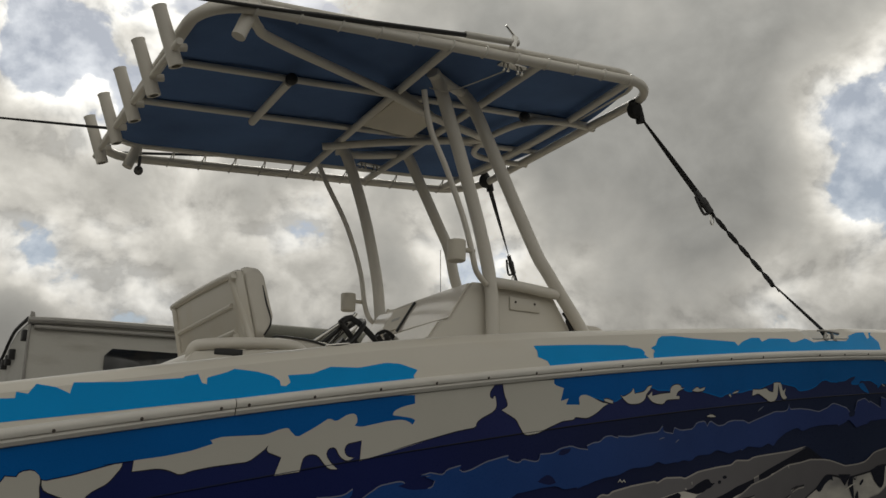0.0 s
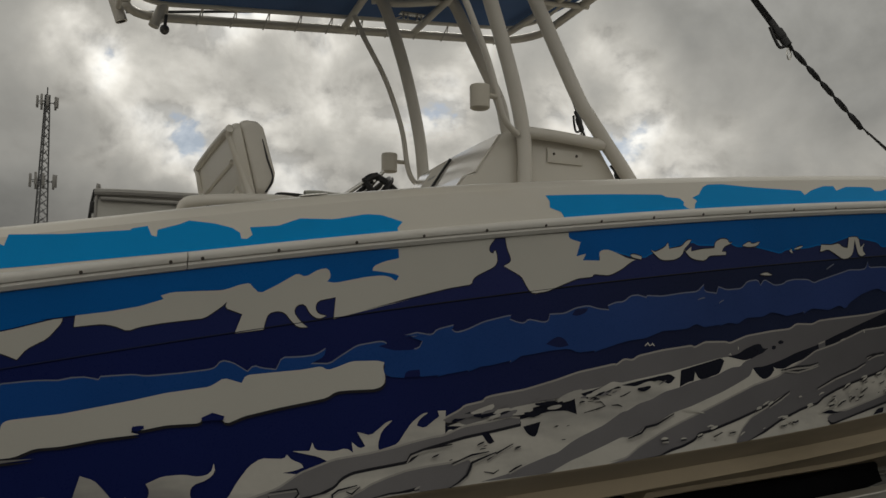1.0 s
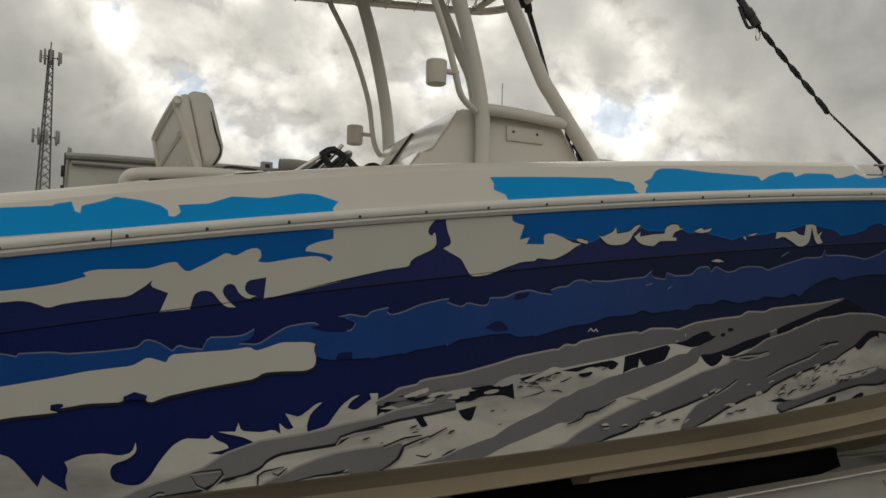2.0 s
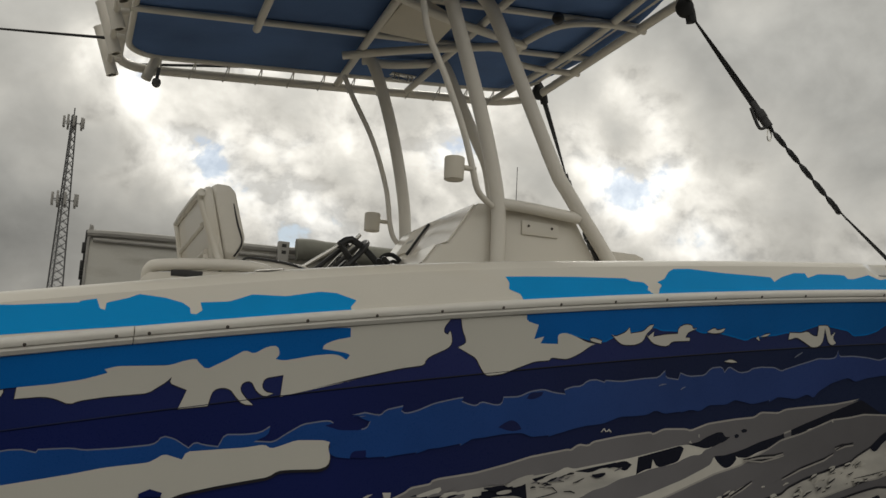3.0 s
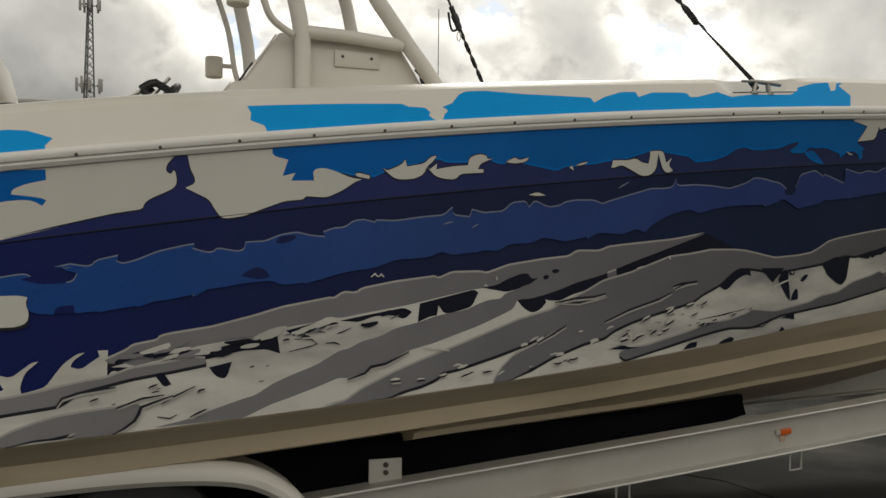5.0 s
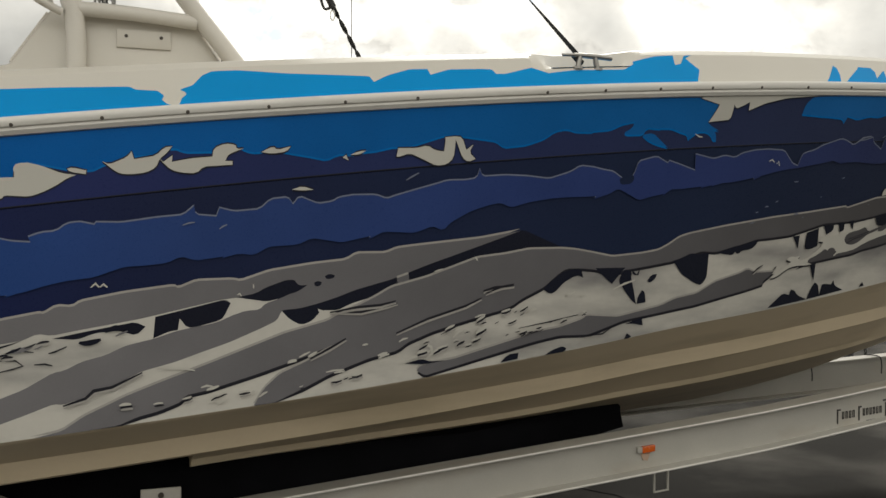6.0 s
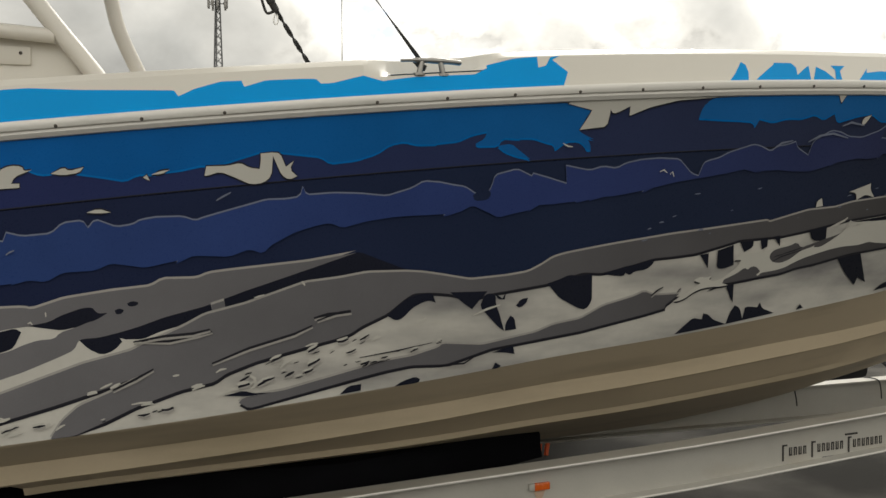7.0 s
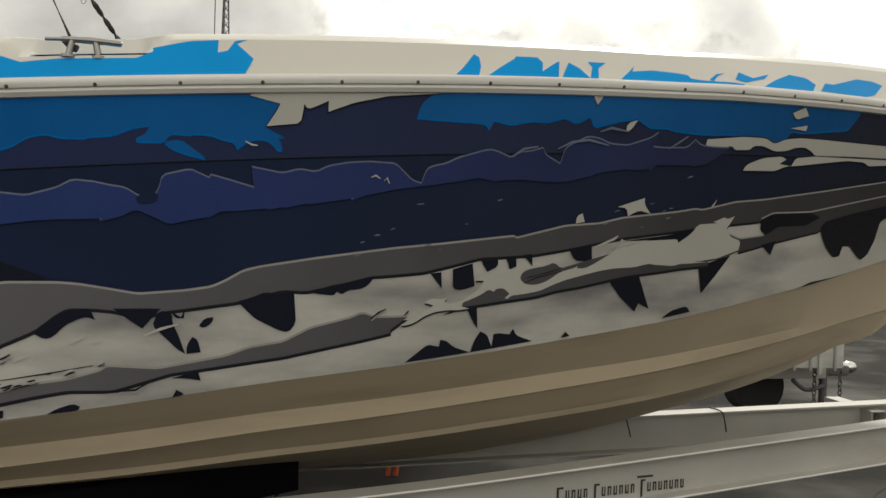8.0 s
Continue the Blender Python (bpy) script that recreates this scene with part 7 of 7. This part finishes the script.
stroke(0.008, LINE,
      [(3.909, 0.702), (4.022, 0.717), (4.118, 0.707), (4.167, 0.7)])
stroke(0.009, LINE,
      [(3.832, 0.86), (3.907, 0.832), (3.967, 0.805)])
stroke(0.010, LINE,
      [(1.98, 0.871), (1.997, 0.846), (2.051, 0.833), (2.17, 0.828)])
stroke(0.008, LINE,
      [(2.171, 0.905), (2.255, 0.881), (2.331, 0.877)])
stroke(0.007, LINE,
      [(2.322, 0.911), (2.37, 0.886), (2.438, 0.859)])
stroke(0.006, LINE,
      [(2.309, 0.955), (2.351, 0.967), (2.375, 0.956)])
stroke(0.008, LINE,
      [(2.42, 0.972), (2.449, 0.959), (2.479, 0.949)])
stroke(0.008, LINE,
      [(1.457, 0.92), (1.513, 0.919), (1.559, 0.919), (1.567, 0.939), (1.545, 0.965), (1.514, 0.992), (1.476, 0.969), (1.457, 0.932)])
stroke(0.008, LINE,
      [(1.319, 0.993), (1.349, 0.98), (1.37, 0.984)])
stroke(0.009, LINE,
      [(1.693, 1), (1.692, 0.961), (1.713, 0.947), (1.787, 0.938)])
stroke(0.008, LINE,
      [(1.745, 0.957), (1.766, 0.969), (1.798, 0.944)])
stroke(0.007, LINE,
      [(1.576, 0.973), (1.618, 0.954), (1.681, 0.944)])
stroke(0.007, LINE,
      [(1.824, 1), (1.911, 0.988), (2.035, 0.989)])
stroke(0.007, LINE,
      [(5.016, 0.947), (5.115, 0.954), (5.155, 0.936)])
stroke(0.008, LINE,
      [(5.919, 0.799), (5.945, 0.78), (5.973, 0.768)])
stroke(0.007, LINE,
      [(6.043, 0.8), (6.053, 0.79), (6.059, 0.784)])
stroke(0.006, LINE,
      [(6.505, 0.725), (6.55, 0.707), (6.654, 0.69)])
stroke(0.006, LINE,
      [(2.794, 0.727), (2.859, 0.735), (2.881, 0.755), (2.849, 0.762), (2.774, 0.772)])
stroke(0.006, LINE,
      [(2.914, 0.756), (2.947, 0.758), (2.969, 0.767)])
stroke(0.005, LINE,
      [(2.848, 0.708), (2.88, 0.707), (2.913, 0.715)])
stroke(0.006, LINE,
      [(2.957, 0.725), (2.979, 0.721), (3.013, 0.709)])
stroke(0.005, LINE,
      [(4.699, 0.867), (4.834, 0.862), (4.982, 0.852)])
stroke(0.005, LINE,
      [(4.731, 0.901), (4.782, 0.893), (4.816, 0.89)])
stroke(0.012, PALEW,
      [(4.187, 0.931), (4.233, 0.914), (4.283, 0.909), (4.309, 0.897)])
stroke(0.012, PALEW,
      [(4.285, 0.867), (4.313, 0.885), (4.317, 0.91), (4.293, 0.927)])
stroke(0.010, PALEW,
      [(4.405, 0.862), (4.425, 0.844), (4.446, 0.839)])
stroke(0.010, PALEW,
      [(4.096, 0.896), (4.115, 0.888), (4.139, 0.886)])
stroke(0.008, PALEW,
      [(4.178, 0.846), (4.194, 0.838), (4.214, 0.837)])
stroke(0.008, PALEW,
      [(4.497, 0.797), (4.518, 0.792), (4.543, 0.791)])
stroke(0.010, PALEW,
      [(4.741, 0.811), (4.758, 0.803), (4.778, 0.799)])
stroke(0.008, PALEW,
      [(4.916, 0.771), (4.938, 0.761), (4.955, 0.753)])
stroke(0.008, PALEW,
      [(3.923, 0.924), (3.946, 0.923), (3.965, 0.924)])
stroke(0.008, PALEW,
      [(3.749, 0.865), (3.767, 0.861), (3.782, 0.861)])
stroke(0.008, PALEW,
      [(3.647, 0.97), (3.661, 0.96), (3.676, 0.955)])
stroke(0.008, PALEW,
      [(3.501, 0.971), (3.522, 0.967), (3.54, 0.96)])
stroke(0.010, PALEW,
      [(5.144, 0.77), (5.199, 0.754), (5.253, 0.745)])
stroke(0.008, PALEW,
      [(4.914, 0.763), (4.927, 0.76), (4.941, 0.758)])
stroke(0.008, PALEW,
      [(4.984, 0.778), (4.996, 0.774), (5.01, 0.77)])
stroke(0.007, PALEW,
      [(4.743, 0.806), (4.755, 0.8), (4.768, 0.794)])
stroke(0.007, PALEW,
      [(3.298, 0.821), (3.322, 0.817), (3.346, 0.822)])
stroke(0.007, PALEW,
      [(3.366, 0.824), (3.386, 0.833), (3.406, 0.833)])
stroke(0.008, PALEW,
      [(3.443, 0.907), (3.463, 0.903), (3.483, 0.908)])
stroke(0.008, PALEW,
      [(3.47, 0.967), (3.487, 0.96), (3.505, 0.953)])
stroke(0.008, PALEW,
      [(3.791, 0.849), (3.81, 0.842), (3.831, 0.835)])
stroke(0.007, PALEW,
      [(3.892, 0.917), (3.92, 0.915), (3.954, 0.917)])
stroke(0.008, PALEW,
      [(3.088, 0.523), (3.103, 0.511), (3.115, 0.525)])
stroke(0.008, PALEW,
      [(3.117, 0.525), (3.128, 0.516), (3.14, 0.528)])
stroke(0.006, GLINT,
      [(3.383, 0.346), (3.404, 0.341), (3.424, 0.34)])
stroke(0.006, GLINT,
      [(3.506, 0.371), (3.518, 0.363), (3.533, 0.358)])
stroke(0.006, PALEW,
      [(5.891, 0.285), (5.908, 0.279), (5.924, 0.291)])
stroke(0.006, PALEW,
      [(5.938, 0.299), (5.947, 0.288), (5.957, 0.309)])
stroke(0.007, GLINT,
      [(4.188, 0.257), (4.21, 0.246), (4.238, 0.234)])
stroke(0.006, PALEW,
      [(5.468, 0.152), (5.489, 0.164), (5.508, 0.167)])
stroke(0.030, NAVY,
      [(1.217, 0.602), (1.251, 0.595), (1.292, 0.607)])
stroke(0.022, NAVY,
      [(0.989, 0.602), (1.007, 0.605), (1.027, 0.602)])
stroke(0.010, LINE,
      [(3.903, 0.704), (4.005, 0.697), (4.101, 0.7), (4.16, 0.692)])
stroke(0.012, LINE,
      [(3, 0.905), (3.069, 0.89), (3.095, 0.868), (3.152, 0.864), (3.25, 0.828)])
stroke(0.010, PALEW,
      [(3.75, 0.859), (3.763, 0.858), (3.78, 0.856)])
stroke(0.012, PALEW,
      [(3.824, 0.852), (3.84, 0.846), (3.857, 0.839)])
stroke(0.012, PALEW,
      [(4.093, 0.885), (4.112, 0.882), (4.131, 0.88)])
stroke(0.008, PALEW,
      [(4.031, 0.838), (4.042, 0.837), (4.053, 0.837)])
stroke(0.012, PALEW,
      [(3.463, 0.918), (3.484, 0.914), (3.505, 0.91)])
stroke(0.010, PALEW,
      [(3.495, 0.969), (3.51, 0.967), (3.527, 0.965)])
stroke(0.008, PALEW,
      [(3.32, 0.827), (3.344, 0.826), (3.381, 0.832), (3.423, 0.845)])
stroke(0.014, PALEW,
      [(3.616, 0.957), (3.624, 0.951), (3.629, 0.944)])
stroke(0.007, PALEW,
      [(3.927, 0.917), (3.945, 0.917), (3.961, 0.917)])
stroke(0.008, PALEW,
      [(4.484, 0.564), (4.49, 0.571), (4.495, 0.579)])
stroke(0.006, PALEW,
      [(4.314, 0.601), (4.332, 0.598), (4.35, 0.595)])
stroke(0.006, PALEW,
      [(3.568, 0.603), (3.576, 0.599), (3.583, 0.608)])
stroke(0.005, PALEW,
      [(3.624, 0.571), (3.625, 0.579), (3.625, 0.587)])
stroke(0.010, GLINT,
      [(6.573, 0.198), (6.626, 0.173), (6.693, 0.165), (6.778, 0.187)])
stroke(0.010, GLINT,
      [(6.734, 0.134), (6.778, 0.119), (6.852, 0.133)])
stroke(0.009, GLINT,
      [(7.036, 0.201), (7.08, 0.173), (7.112, 0.149)])
stroke(0.009, GLINT,
      [(6.4, 0.223), (6.44, 0.197), (6.494, 0.189)])
stroke(0.012, LINE,
      [(2.362, 0.883), (2.293, 0.901), (2.255, 0.912), (2.246, 0.936), (2.233, 0.959), (2.198, 0.983), (2.161, 1)])

shards(3, 26, (2.16, 0.742), (2.72, 0.712), 0.022, (DARK, DARK, GREY, OFF), 0.070)
shards(5, 14, (2.72, 0.715), (3.25, 0.680), 0.016, (DARK, GREY, OFF, LINE), 0.050)
shards(7, 10, (2.05, 0.90), (2.75, 0.84), 0.05, (LINE,), 0.026)
shards(9, 20, (4.22, 0.89), (4.72, 0.81), 0.04, (PALEW, LINE, PALEW), 0.030)
shards(11, 14, (4.45, 0.90), (5.0, 0.86), 0.02, (PALEW, LINE), 0.026)
shards(13, 12, (3.0, 0.93), (4.1, 0.94), 0.02, (PALEW,), 0.026)
shards(15, 18, (5.6, 0.50), (7.2, 0.42), 0.10, (GLINT,), 0.018)
